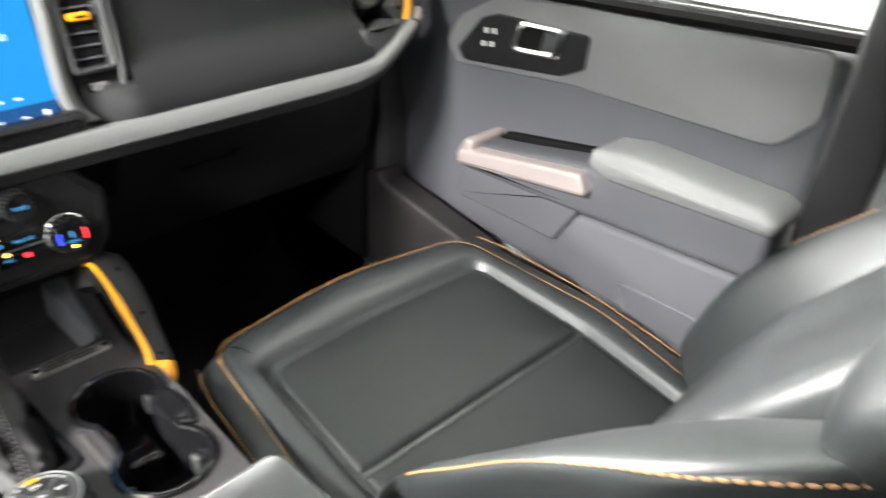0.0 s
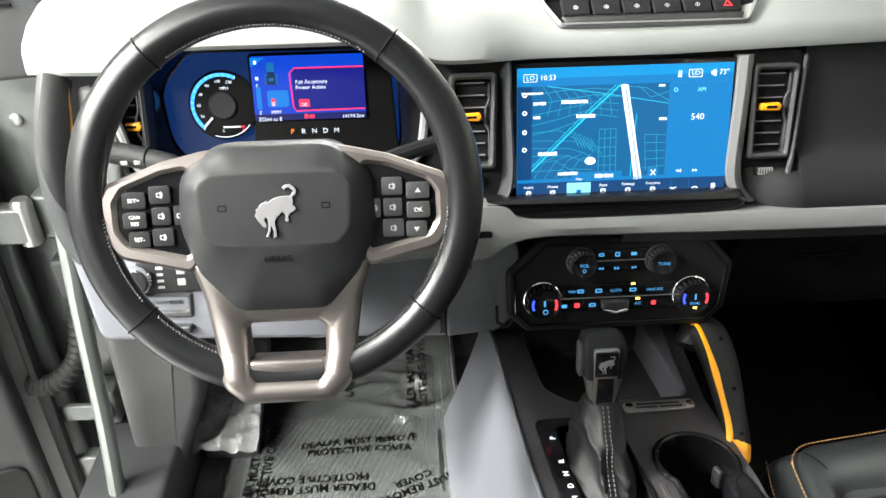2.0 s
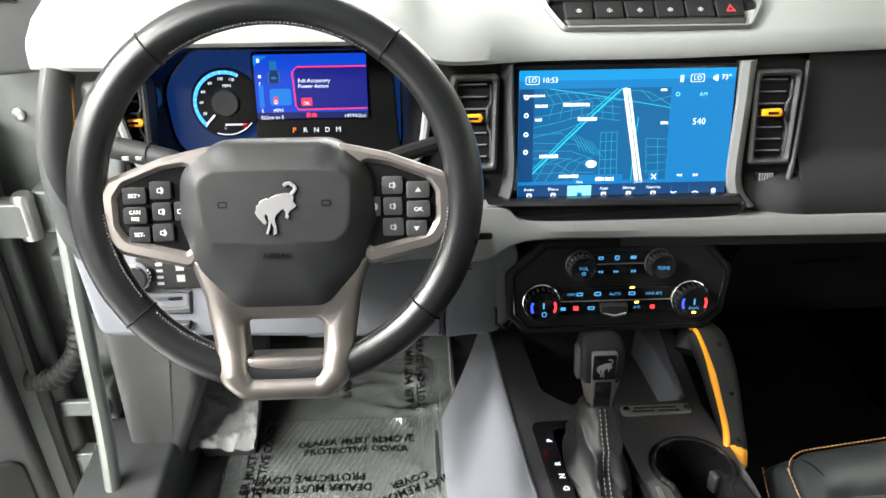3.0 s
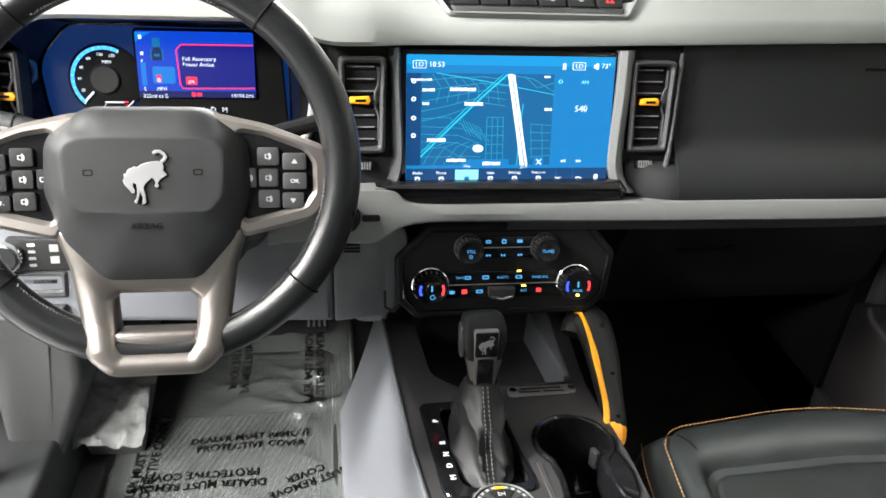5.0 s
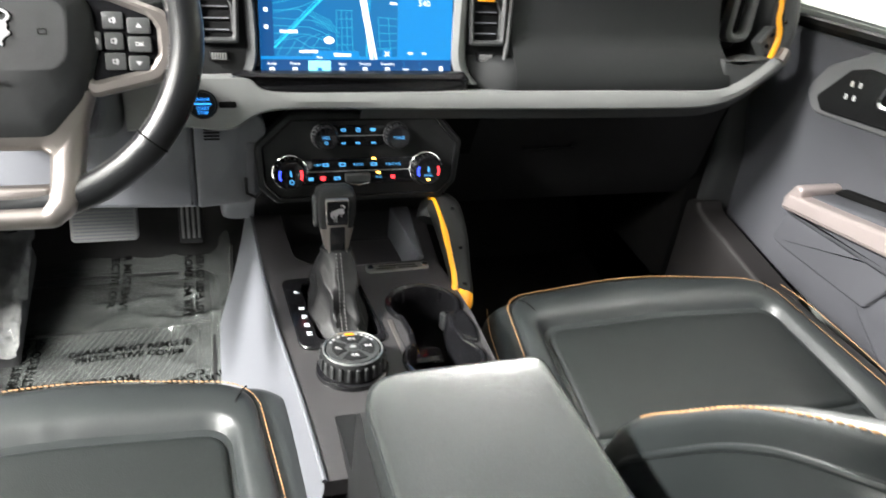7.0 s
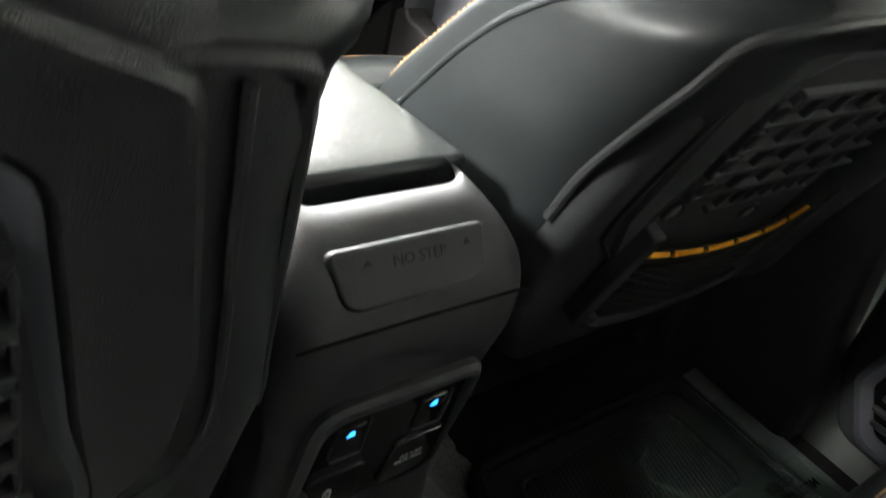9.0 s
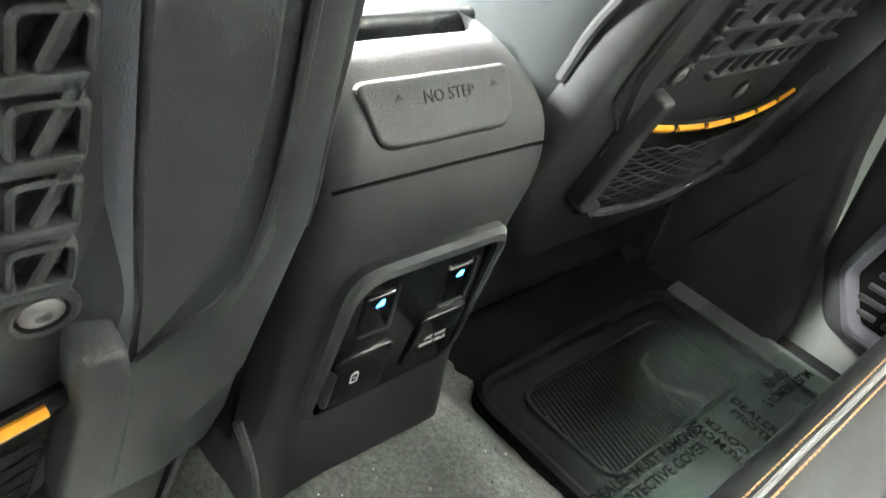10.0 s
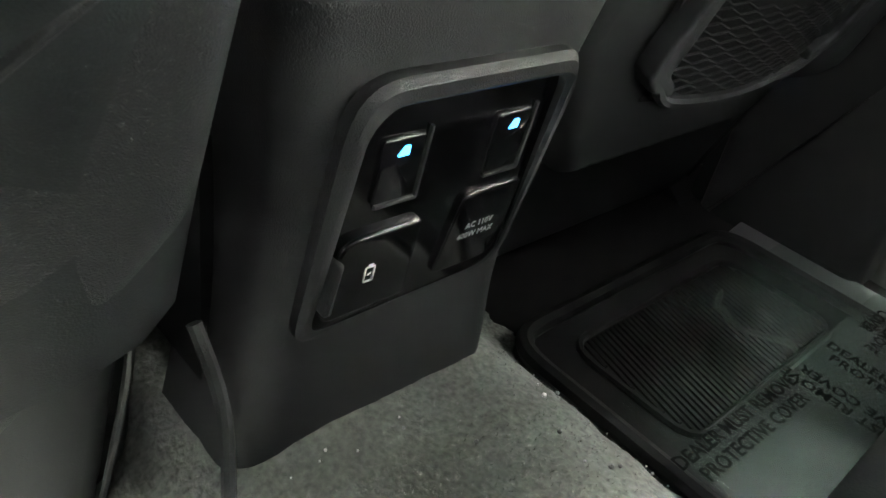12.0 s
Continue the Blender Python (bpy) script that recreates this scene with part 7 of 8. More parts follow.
# guide lines as distances from the seat's middle, height along: inner, crest, side seam, shell edge
PASSENGER_REST = {
    "shell": -0.868, "slope": 0.33, "corner": (0.243, 0.238), "crown": 0.262, "panel": (0.205, 0.226), "sewn": 8,
    "bolster": [
        ((0.135, -0.650, 0.41), (0.225, -0.575, 0.41), (0.260, -0.610, 0.42), (0.250, -0.800, 0.40)),
        ((0.135, -0.680, 0.47), (0.230, -0.605, 0.50), (0.265, -0.640, 0.51), (0.252, -0.825, 0.48)),
        ((0.135, -0.715, 0.54), (0.250, -0.655, 0.582), (0.274, -0.672, 0.558), (0.255, -0.857, 0.563)),
        ((0.133, -0.750, 0.60), (0.257, -0.710, 0.645), (0.278, -0.712, 0.608), (0.257, -0.874, 0.611)),
        ((0.130, -0.790, 0.65), (0.260, -0.762, 0.700), (0.280, -0.752, 0.656), (0.257, -0.904, 0.665)),
        ((0.125, -0.835, 0.69), (0.260, -0.812, 0.740), (0.280, -0.792, 0.694), (0.254, -0.924, 0.700)),
        ((0.120, -0.875, 0.72), (0.254, -0.862, 0.772), (0.275, -0.838, 0.724), (0.245, -0.940, 0.733)),
        ((0.110, -0.910, 0.745), (0.225, -0.905, 0.788), (0.245, -0.900, 0.750), (0.200, -0.958, 0.750)),
        ((0.090, -0.940, 0.76), (0.170, -0.945, 0.790), (0.190, -0.955, 0.770), (0.140, -0.965, 0.758)),
        ((0.040, -0.950, 0.77), (0.070, -0.955, 0.785), (0.080, -0.965, 0.775), (0.050, -0.965, 0.760)),
    ],
    "centre": [(0.38, 0.155, -0.65, -0.82), (0.50, 0.155, -0.695, -0.84), (0.60, 0.155, -0.745, -0.875), (0.68, 0.15, -0.80, -0.90), (0.75, 0.14, -0.85, -0.945), (0.79, 0.12, -0.88, -0.955)],
    "upper": [(0.760, 0.205, -0.875, -0.93), (0.772, 0.235, -0.864, -0.942), (0.80, 0.243, -0.866, -0.955), (0.83, 0.240, -0.880, -0.970), (0.86, 0.230, -0.895, -0.985), (0.90, 0.210, -0.912, -1.005), (0.95, 0.185, -0.934, -1.035), (1.0, 0.165, -0.955, -1.065), (1.03, 0.12, -0.985, -1.06)],
}
DRIVER_REST = dict(PASSENGER_REST)
DRIVER_REST.update({
    "shell": -0.934, "slope": 0.29, "corner": (0.226, 0.258), "crown": 0.304, "panel": (0.186, 0.264), "sewn": 14,
    "bolster": [
        ((0.135, -0.718, 0.41), (0.225, -0.643, 0.41), (0.260, -0.678, 0.42), (0.250, -0.885, 0.40)),
        ((0.135, -0.748, 0.47), (0.230, -0.673, 0.50), (0.262, -0.708, 0.51), (0.252, -0.905, 0.48)),
        ((0.135, -0.783, 0.54), (0.242, -0.723, 0.582), (0.264, -0.740, 0.558), (0.248, -0.935, 0.563)),
        ((0.133, -0.818, 0.60), (0.245, -0.778, 0.645), (0.264, -0.780, 0.608), (0.240, -0.950, 0.611)),
        ((0.130, -0.858, 0.65), (0.245, -0.830, 0.700), (0.262, -0.820, 0.656), (0.232, -0.966, 0.665)),
        ((0.125, -0.895, 0.69), (0.230, -0.875, 0.734), (0.256, -0.862, 0.700), (0.226, -0.978, 0.700)),
        ((0.120, -0.920, 0.72), (0.220, -0.908, 0.766), (0.250, -0.902, 0.738), (0.222, -0.986, 0.733)),
        ((0.110, -0.940, 0.745), (0.208, -0.940, 0.792), (0.243, -0.948, 0.768), (0.215, -0.997, 0.752)),
        ((0.090, -0.950, 0.76), (0.192, -0.963, 0.803), (0.229, -0.990, 0.785), (0.204, -1.003, 0.766)),
        ((0.040, -0.960, 0.77), (0.130, -0.970, 0.803), (0.140, -0.997, 0.786), (0.125, -1.006, 0.770)),
    ],
    "centre": [(z, a, f - 0.068, b - 0.062) for z, a, f, b in PASSENGER_REST["centre"]],
    # levels above 0.92 are unseen, added to shade the bolster top
    "upper": [(0.755, 0.150, -0.90, -0.97), (0.770, 0.182, -0.885, -0.985), (0.79, 0.196, -0.88, -0.995), (0.81, 0.192, -0.885, -1.0), (0.83, 0.180, -0.895, -1.005), (0.855, 0.165, -0.91, -1.01), (0.89, 0.148, -0.93, -1.015), (0.92, 0.125, -0.95, -1.025), (0.96, 0.105, -0.98, -1.045), (1.02, 0.098, -0.998, -1.065), (1.08, 0.098, -1.01, -1.075), (1.13, 0.085, -1.02, -1.08), (1.15, 0.05, -1.03, -1.075)],
})
passenger_seat = car_seat(0.400, -0.19, PASSENGER_REST, "black leather front passenger seat with orange stitching")
driver_seat = car_seat(-0.375, -0.307, DRIVER_REST, "black leather driver's seat with orange stitching")

rear = thing("rear_seat", "black leather rear bench seat with tan stitching", "seat")
rtop = rpoly([(-0.60, -1.093, 0.06), (0.62, -1.092, 0.06), (0.64, -1.65, 0.05), (-0.60, -1.65, 0.05)], 6)
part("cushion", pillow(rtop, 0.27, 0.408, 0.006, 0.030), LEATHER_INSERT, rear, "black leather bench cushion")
for d in (0.0185, 0.030):
    front = [Vector((x, -1.0925 - d, 0.4055 + (0.0035 if d > 0.02 else 0.0))) for x in [-0.10 + 0.60 * k / 60 for k in range(61)]]
    stitches(front, 0.0062, 0.0008, 0.0010, rear, THREAD)
part("piping", tube([(-0.56, -1.1165, 0.4082), (0.58, -1.1165, 0.4082)], 0.0022, sides=8), GREY_LIGHT, rear, "pale piping between the seams")
part("seat_riser", box((0.08, -1.62, 0.14), (0.62, -1.22, 0.27), 0.01), BLACK, rear, "black plastic seat riser")


# ---- passenger door ----
door = thing("passenger_door", "slate-grey passenger door panel with pull handle and armrest, closed", "car door")
PX = axes((0.74, 0, 0), (0, -1, 0), (0, 0, 1))   # local x runs towards the rear, y up, z into the cabin


def door_curve(p):
    """The card bows out a little towards its bottom and front."""
    return Vector((p.x, p.y, p.z - 0.10 * max(0, 0.45 - p.y) + 0.35 * max(0, 0.02 - p.x) ** 2))


part("door_card", slab(rpoly([(-0.13, 0.315, 0.02), (0.60, 0.29, 0.02), (0.650, 0.33, 0.03), (0.664, 0.776, 0.02), (0.60, 0.770, 0.01), (-0.13, 0.70, 0.01)], 6), -0.06, 0.0, 0.012, PX, warp=door_curve), DOOR_GREY_SHADED, door, "slate-grey door card")
part("upper_insert", pillow(rpoly([(0.046, 0.628, 0.02), (0.076, 0.598, 0.02), (0.30, 0.632, 0.1), (0.61, 0.652, 0.05), (0.652, 0.70, 0.03), (0.648, 0.778, 0.02), (0.30, 0.745, 0.1), (0.15, 0.722, 0.03), (0.075, 0.675, 0.03)], 6), -0.01, 0.006, 0.004, 0.005, PX), DOOR_INSERT, door, "mid-grey padded upper insert")
part("window_seal", tube([PX @ Vector(p) for p in ((-0.14, 0.706, 0.0), (0.25, 0.748, 0.0), (0.70, 0.795, 0.0))], 0.010, sides=8), DARK, door, "black window seal")
bez = part("handle_bezel", slab(rpoly([(0.080, 0.628, 0.008), (0.098, 0.611, 0.012), (0.290, 0.643, 0.02), (0.330, 0.664, 0.012), (0.332, 0.712, 0.010), (0.160, 0.700, 0.02), (0.130, 0.688, 0.012)], 5), 0.0, 0.014, 0.004, PX), BLACK, door, "black handle bezel")
hc = rpoly([(0.196, 0.655, 0.012), (0.290, 0.668, 0.012), (0.298, 0.712, 0.010), (0.212, 0.704, 0.012)], 5)
part("chrome_ring", frame2(hc, rpoly([(0.206, 0.664, 0.008), (0.280, 0.675, 0.008), (0.286, 0.704, 0.007), (0.220, 0.697, 0.008)], 5), 0.010, 0.024, 0.004, PX), CHROME, bez, "chrome ring of the door opener")
part("opener_pull", slab(rpoly([(0.252, 0.671, 0.004), (0.280, 0.675, 0.006), (0.286, 0.704, 0.006), (0.258, 0.701, 0.004)], 4), 0.010, 0.019, 0.003, PX), CHAR, bez, "dark opener lever")
part("opener_pocket", slab(rpoly([(0.206, 0.664, 0.008), (0.280, 0.675, 0.008), (0.286, 0.704, 0.007), (0.220, 0.697, 0.008)], 5), 0.009, 0.0145, 0, PX), DARK, bez)
for k in range(2):
    part("lock_sign", slab(box2(0.006, 0.008, 0.001, 0.140 + 0.003 * k, 0.650 + 0.021 * k), 0.014, 0.0144, 0, PX), PRINT, bez)
    part("lock_sign", slab(box2(0.006, 0.008, 0.001, 0.156 + 0.003 * k, 0.653 + 0.021 * k), 0.014, 0.0144, 0, PX), PRINT, bez)
arm = [(0.135, 0.452, 0.02), (0.160, 0.500, 0.02), (0.40, 0.560, 0.03), (0.655, 0.585, 0.02), (0.660, 0.503, 0.02), (0.37, 0.474, 0.02)]
part("armrest", slab(rpoly(arm, 5), -0.01, 0.058, 0.014, PX, steps=4), DOOR_GREY_SHADED, door, "slate-grey armrest body")
part("armrest_step", slab(rpoly([(0.129, 0.392, 0.015), (0.150, 0.478, 0.012), (0.395, 0.500, 0.004), (0.345, 0.404, 0.010)], 5), -0.03, 0.044, 0.005, PX), DOOR_GREY_SHADED, door, "map pocket front")
part("lower_panel", slab(rpoly([(0.315, 0.402, 0.01), (0.372, 0.462, 0.012), (0.655, 0.492, 0.02), (0.648, 0.36, 0.03), (0.60, 0.30, 0.03), (0.45, 0.31, 0.03), (0.335, 0.38, 0.02)], 5), -0.03, 0.036, 0.012, PX), DOOR_GREY_SHADED, door, "raised lower door panel")
rc = rpoly([(0.455, 0.392, 0.012), (0.600, 0.402, 0.012), (0.592, 0.335, 0.012), (0.50, 0.325, 0.012)], 5)
part("pocket_edge", frame2(rc, inset2(rc, 0.006), 0.030, 0.0385, 0.002, PX), DOOR_GREY_SHADED, door, "moulded pocket edge")
cap = rpoly([(0.155, 0.470, 0.008), (0.168, 0.500, 0.012), (0.395, 0.550, 0.008), (0.412, 0.520, 0.008)], 5)
part("pull_cap", slab(cap, 0.04, 0.078, 0.006, PX), PULL, door, "pinkish satin metal pull cap")
# black patch raised on the card stands in for shade behind the pull
part("pull_shade", slab(rpoly([(0.185, 0.508, 0.008), (0.200, 0.522, 0.008), (0.385, 0.563, 0.01), (0.395, 0.553, 0.008)], 4), -0.005, 0.012, 0.002, PX), DARK, door, "black patch for the shade behind the pull")
part("pull_back", slab(rpoly([(0.150, 0.478, 0.01), (0.172, 0.520, 0.012), (0.190, 0.520, 0.01), (0.185, 0.480, 0.01)], 4), 0.0, 0.075, 0.006, PX), PULL, door)
pad = rpoly([(0.398, 0.563, 0.012), (0.400, 0.588, 0.012), (0.455, 0.601, 0.03), (0.645, 0.606, 0.03), (0.668, 0.595, 0.014), (0.660, 0.574, 0.012), (0.43, 0.552, 0.02)], 5)
part("arm_pad", pillow(pad, 0.0, 0.072, 0.004, 0.014, PX), GREY_LIGHT, door, "light grey soft arm pad")
part("window_pane", slab([Vector(p) for p in ((-0.15, 0.72), (0.70, 0.80), (0.70, 1.36), (0.16, 1.36))], -0.03, -0.026, 0, PX), GLASS, door, "clear side window").visible_shadow = False
part("outer_skin", slab(rpoly([(-0.25, -0.05), (0.72, -0.05), (0.72, 0.785), (-0.25, 0.70)]), -0.14, -0.12, 0, PX), PAINT, door)

part("door_edge_seal", box((0.712, -0.735, 0.18), (0.752, -0.668, 1.40), 0.01), BLACK, body, "black door edge seal")

# trims round the passenger's footwell and the rear door
part("kick_trim", slab(rpoly([(-0.085, 0.0, 0.0), (-0.085, 0.352, 0.02), (-0.050, 0.366, 0.008), (-0.035, 0.350, 0.02), (0.20, 0.325, 0.02), (0.27, 0.29, 0.02), (0.27, 0.0, 0.0)], 5), -0.05, 0.0, 0.008, axes((0.672, 0, 0), (0, -1, 0), (0, 0, 1))), KICK, body, "brown-grey kick trim and sill")
part("hinge_pillar", slab(rpoly([(-0.30, 0.0), (-0.055, 0.0), (-0.055, 0.46, 0.05), (-0.085, 0.56, 0.05), (-0.06, 0.70, 0.04), (-0.10, 0.83), (-0.30, 0.83)], 6), -0.06, 0.02, 0.02, axes((0.71, 0, 0), (0, -1, 0), (0, 0, 1))), CHAR, body, "charcoal hinge pillar trim")
part("footwell_side", box((0.66, 0.08, 0.0), (0.70, 0.66, 0.62)), DARK, body)
part("side_panel", box((0.76, -2.3, -0.3), (0.80, 0.7, 0.30)), PAINT, body)

rdoor = thing("rear_passenger_door", "dark rear door panel with speaker grille, closed", "car door")
RX2 = axes((0.705, 0, 0), (0, -1, 0), (0, 0, 1))
part("door_card", slab(rpoly([(0.955, 0.30, 0.06), (1.00, 0.205, 0.05), (1.60, 0.19, 0.05), (1.75, 0.80, 0.02), (0.93, 0.80, 0.02)], 6), -0.05, 0.012, 0.02, RX2, steps=4), CHAR, rdoor, "charcoal rear door card")
fo = rpoly([(0.985, 0.300, 0.03), (1.030, 0.222, 0.03), (1.33, 0.21, 0.03), (1.36, 0.44, 0.04), (1.02, 0.46, 0.04)], 6)
fi = rpoly([(1.008, 0.305, 0.015), (1.040, 0.248, 0.02), (1.30, 0.235, 0.02), (1.33, 0.41, 0.03), (1.035, 0.43, 0.03)], 6)
part("grille_frame", frame2(fo, fi, 0.0, 0.030, 0.010, RX2), GREY, rdoor, "slate-grey speaker frame")
part("grille_back", slab(fi, 0.0, 0.016, 0, RX2), DARK, rdoor)
for r in range(9):
    for c in range(6):
        part("grille_bar", slab(box2(0.036, 0.0075, 0.003, 1.035 + 0.045 * c + 0.004 * r, 0.262 + 0.019 * r), 0.016, 0.022, 0.002, RX2, steps=1), CHAR, rdoor)
part("outer_skin", slab(rpoly([(0.90, -0.05), (1.8, -0.05), (1.8, 0.80), (0.90, 0.80)]), -0.16, -0.14, 0, RX2), PAINT, rdoor)
part("window_pane", slab([Vector(p) for p in ((0.93, 0.80), (1.75, 0.80), (1.75, 1.36), (0.93, 1.36))], -0.03, -0.026, 0, RX2), GLASS, rdoor, "clear rear side window").visible_shadow = False
pil = [(0.74, 0.12, 0.02), (0.965, 0.12, 0.03), (0.955, 0.26, 0.05), (0.93, 0.42, 0.08), (0.90, 0.80, 0.05), (0.86, 1.42), (0.74, 1.42), (0.74, 0.6)]
part("pillar_trim", slab(rpoly(pil, 6), -0.06, 0.0, 0.02, axes((0.685, 0, 0), (0, -1, 0), (0, 0, 1)), steps=4), CHAR, body, "charcoal lower pillar trim")
part("scuff_strip", slab(rpoly([(0.805, -0.02, 0.004), (1.60, -0.02, 0.004), (1.60, 0.016, 0.004), (0.805, 0.016, 0.004)]), 0.0, 0.007, 0.003, axes((0.68, 0, 0.142), (0, -1, 0), (1, 0, 0.25))), GREY_LIGHT, body, "pale sill scuff strip")

# ---- driver's side: jamb, kick panel and the open door ----
KF = axes((0, 0.045, 0), (1, 0, 0), (0, 0.06, 1))
part("driver_kick_trim", slab(rpoly([(-0.738, -0.01), (-0.700, 0.0, 0.02), (-0.652, 0.14, 0.06), (-0.608, 0.26, 0.08), (-0.603, 0.34, 0.08), (-0.612, 0.468, 0.01), (-0.738, 0.468)], 6), -0.40, 0.0, 0.016, KF, steps=5), KICK_GREY, body, "charcoal kick trim beside the driver's footwell")
part("driver_kick_trim", slab(rpoly([(-0.738, 0.474), (-0.614, 0.474, 0.01), (-0.640, 0.64, 0.02), (-0.738, 0.66)], 5), -0.30, -0.004, 0.012, KF, steps=4), KICK_GREY, body, "charcoal trim below the end of the dash")
flange = smooth_path([(-0.738, -0.06, 0.06), (-0.736, -0.035, 0.15), (-0.734, -0.010, 0.262), (-0.732, 0.012, 0.40), (-0.730, 0.028, 0.50), (-0.728, 0.045, 0.585), (-0.720, 0.06, 0.66)], 6)
part("painted_flange", tube(flange, 0.012, sides=10, flat=1.2), PAINT, body, "pale painted door flange")
part("door_jamb", slab(rpoly([(-0.98, -0.25), (-0.745, -0.25), (-0.735, 0.95), (-0.98, 0.95)]), -0.02, 0.0, 0, axes((0, 0.15, 0), (1, 0, 0), (0, 0, 1))), PAINT_SHADED, body, "body-painted door jamb, darkened for shade")
for z in (0.12, 0.28, 0.42, 0.70):
    part("jamb_bolt", turned([(0.009, 0), (0.009, 0.004), (0.006, 0.006), (0.0005, 0.006)], 12, axes((-0.835 + 0.09 * random.random(), 0.15, z), (1, 0, 0), (0, 0, 1))), STEEL, body, "jamb bolt")
for z in (0.565, 0.08):
    hz = thing("hinge", "painted steel door hinge on the jamb", "hinge", "driver's door hinges")
    part("leaf", box((-0.80, 0.11, z - 0.035), (-0.755, 0.152, z + 0.035), 0.006), PAINT_SHADED, hz)
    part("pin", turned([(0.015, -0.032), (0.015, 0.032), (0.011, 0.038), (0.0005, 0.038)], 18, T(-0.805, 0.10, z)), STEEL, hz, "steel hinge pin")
    part("arm", box((-0.86, 0.085, z - 0.028), (-0.80, 0.115, z + 0.028), 0.005), PAINT_SHADED, hz)
boot = thing("wiring_boot", "black corrugated rubber wiring boot between jamb and door", "wiring")
pb = smooth_path([(-0.775, 0.125, 0.44), (-0.777, 0.10, 0.39), (-0.79, 0.085, 0.33), (-0.83, 0.075, 0.29), (-0.875, 0.08, 0.285)], 10)
part("bellows", tube(pb, [0.016 + 0.003 * (k % 2) for k in range(len(pb))], sides=12), RUBBER, boot, "corrugated bellows")
part("plug", box((-0.800, 0.105, 0.425), (-0.757, 0.149, 0.495), 0.008), CHAR, boot, "grey plug housing")
latch = thing("door_check", "painted door check strap on the jamb", "door check")
part("strap", box((-0.88, 0.09, 0.19), (-0.77, 0.102, 0.222), 0.004), PAINT_SHADED, latch)
part("bracket", box((-0.80, 0.10, 0.17), (-0.765, 0.150, 0.24), 0.006), PAINT_SHADED, latch)

ddoor = thing("driver_door", "pale grey-green driver's door swung open, with dark inner panel", "car door")
a = radians(68)
DD = axes((-0.835, 0.10, 0), (-math.sin(a), -math.cos(a), 0), (0, 0, 1))      # local x along the open door, z towards the cabin's rear
flip = -1 if (DD.to_3x3().col[2]).y > 0 else 1
DD = DD @ Matrix.Diagonal((1, 1, flip, 1))
part("shell", slab(rpoly([(0.0, -0.28, 0.03), (0.95, -0.28, 0.03), (0.95, 0.80, 0.03), (0.0, 0.72, 0.03)]), -0.10, 0.0, 0.012, DD), PAINT_SHADED, ddoor, "painted door shell")
part("seal", tube([DD @ Vector(p) for p in ((0.030, 0.74, 0.008), (0.030, 0.30, 0.010), (0.032, -0.15, 0.010), (0.08, -0.24, 0.010), (0.9, -0.24, 0.010))], 0.011, sides=8), RUBBER, ddoor, "black rubber door seal")
card = part("inner_card", slab(rpoly([(0.065, -0.22, 0.06), (0.92, -0.22, 0.04), (0.92, 0.80, 0.02), (0.065, 0.74, 0.03)], 6), 0.0, 0.045, 0.015, DD), CHAR, ddoor, "dark door card")
part("kick_pad", slab(rpoly([(0.085, -0.18, 0.04), (0.60, -0.18, 0.04), (0.60, 0.14, 0.03), (0.085, 0.17, 0.03)], 5), 0.045, 0.052, 0.004, DD), RUBBER, card, "ribbed rubber kick pad")
for u, v in ((0.105, 0.04), (0.105, -0.10)):
    part("card_bolt", turned([(0.010, 0), (0.010, 0.003), (0.007, 0.005), (0.004, 0.005), (0.0035, 0.002), (0.0005, 0.002)], 14, DD @ T(u, v, 0.052)), STEEL, card)
part("pillar_vent_trim", slab(rpoly([(-0.82, 0.77, 0.02), (-0.700, 0.78, 0.02), (-0.690, 0.86, 0.03), (-0.72, 1.02, 0.02), (-0.82, 1.02, 0.02)], 5), 0.0, 0.03, 0.01, axes((0, 0.115, 0), (1, 0, 0), (0, 0, 1))), CHAR, body, "charcoal pillar trim with demister")
for k in range(4):
    part("demister_slot", box((-0.765, 0.081, 0.868 + 0.008 * k), (-0.728, 0.086, 0.8715 + 0.008 * k)), DARK, body)

# ---- floor mats, pedals and plastic covers ----
def floor_mat(label, x0, y0, x1, y1, z, rib0, rib1, slant, paler=RIB):
    mat = thing("floor_mat", label, "floor mat", "floor mats")
    out = rpoly([(x0, y0, 0.05), (x1, y0, 0.05), (x1, y1, 0.05), (x0, y1, 0.05)], 6)
    part("tray", slab(out, z - 0.012, z, 0.004), RUBBER, mat, "black rubber tray")
    part("rim", tube([Vector((p.x, p.y, z + 0.006)) for p in inset2(out, 0.008)], 0.009, sides=8, closed=True), RUBBER, mat, "raised rim")
    inner = rpoly([(rib0[0], rib0[1], 0.03), (rib1[0], rib0[1], 0.03), (rib1[0], rib1[1], 0.03), (rib0[0], rib1[1], 0.03)], 5)
    part("bead", tube([Vector((p.x, p.y, z + 0.002)) for p in inner], 0.004, sides=6, closed=True), RUBBER, mat, "bead round the ribs")
    w, h = rib1[0] - rib0[0] - 0.012, rib1[1] - rib0[1] - 0.012
    n = 44
    for k in range(n):
        c = -h * slant + (w + h * slant) * (k + 0.5) / n
        pts = []
        for f in [i / 8 for i in range(9)]:
            x, y = c + h * slant * f, h * f
            if 0 <= x <= w:
                pts.append(Vector((rib0[0] + 0.006 + x, rib0[1] + 0.006 + y, z + 0.001)))
        if len(pts) > 1:
            part("rib", tube(pts, 0.0026, sides=5), paler, mat)
    return mat


floor_mat("black ribbed rubber floor mat in the driver's footwell", -0.62, -0.28, -0.215, 0.40, 0.034, (-0.575, -0.24), (-0.255, 0.225), 0.45)
floor_mat("black ribbed rubber floor mat in the rear footwell", 0.215, -1.25, 0.615, -0.806, 0.158, (0.272, -0.986), (0.560, -0.846), 0.25, RUBBER)


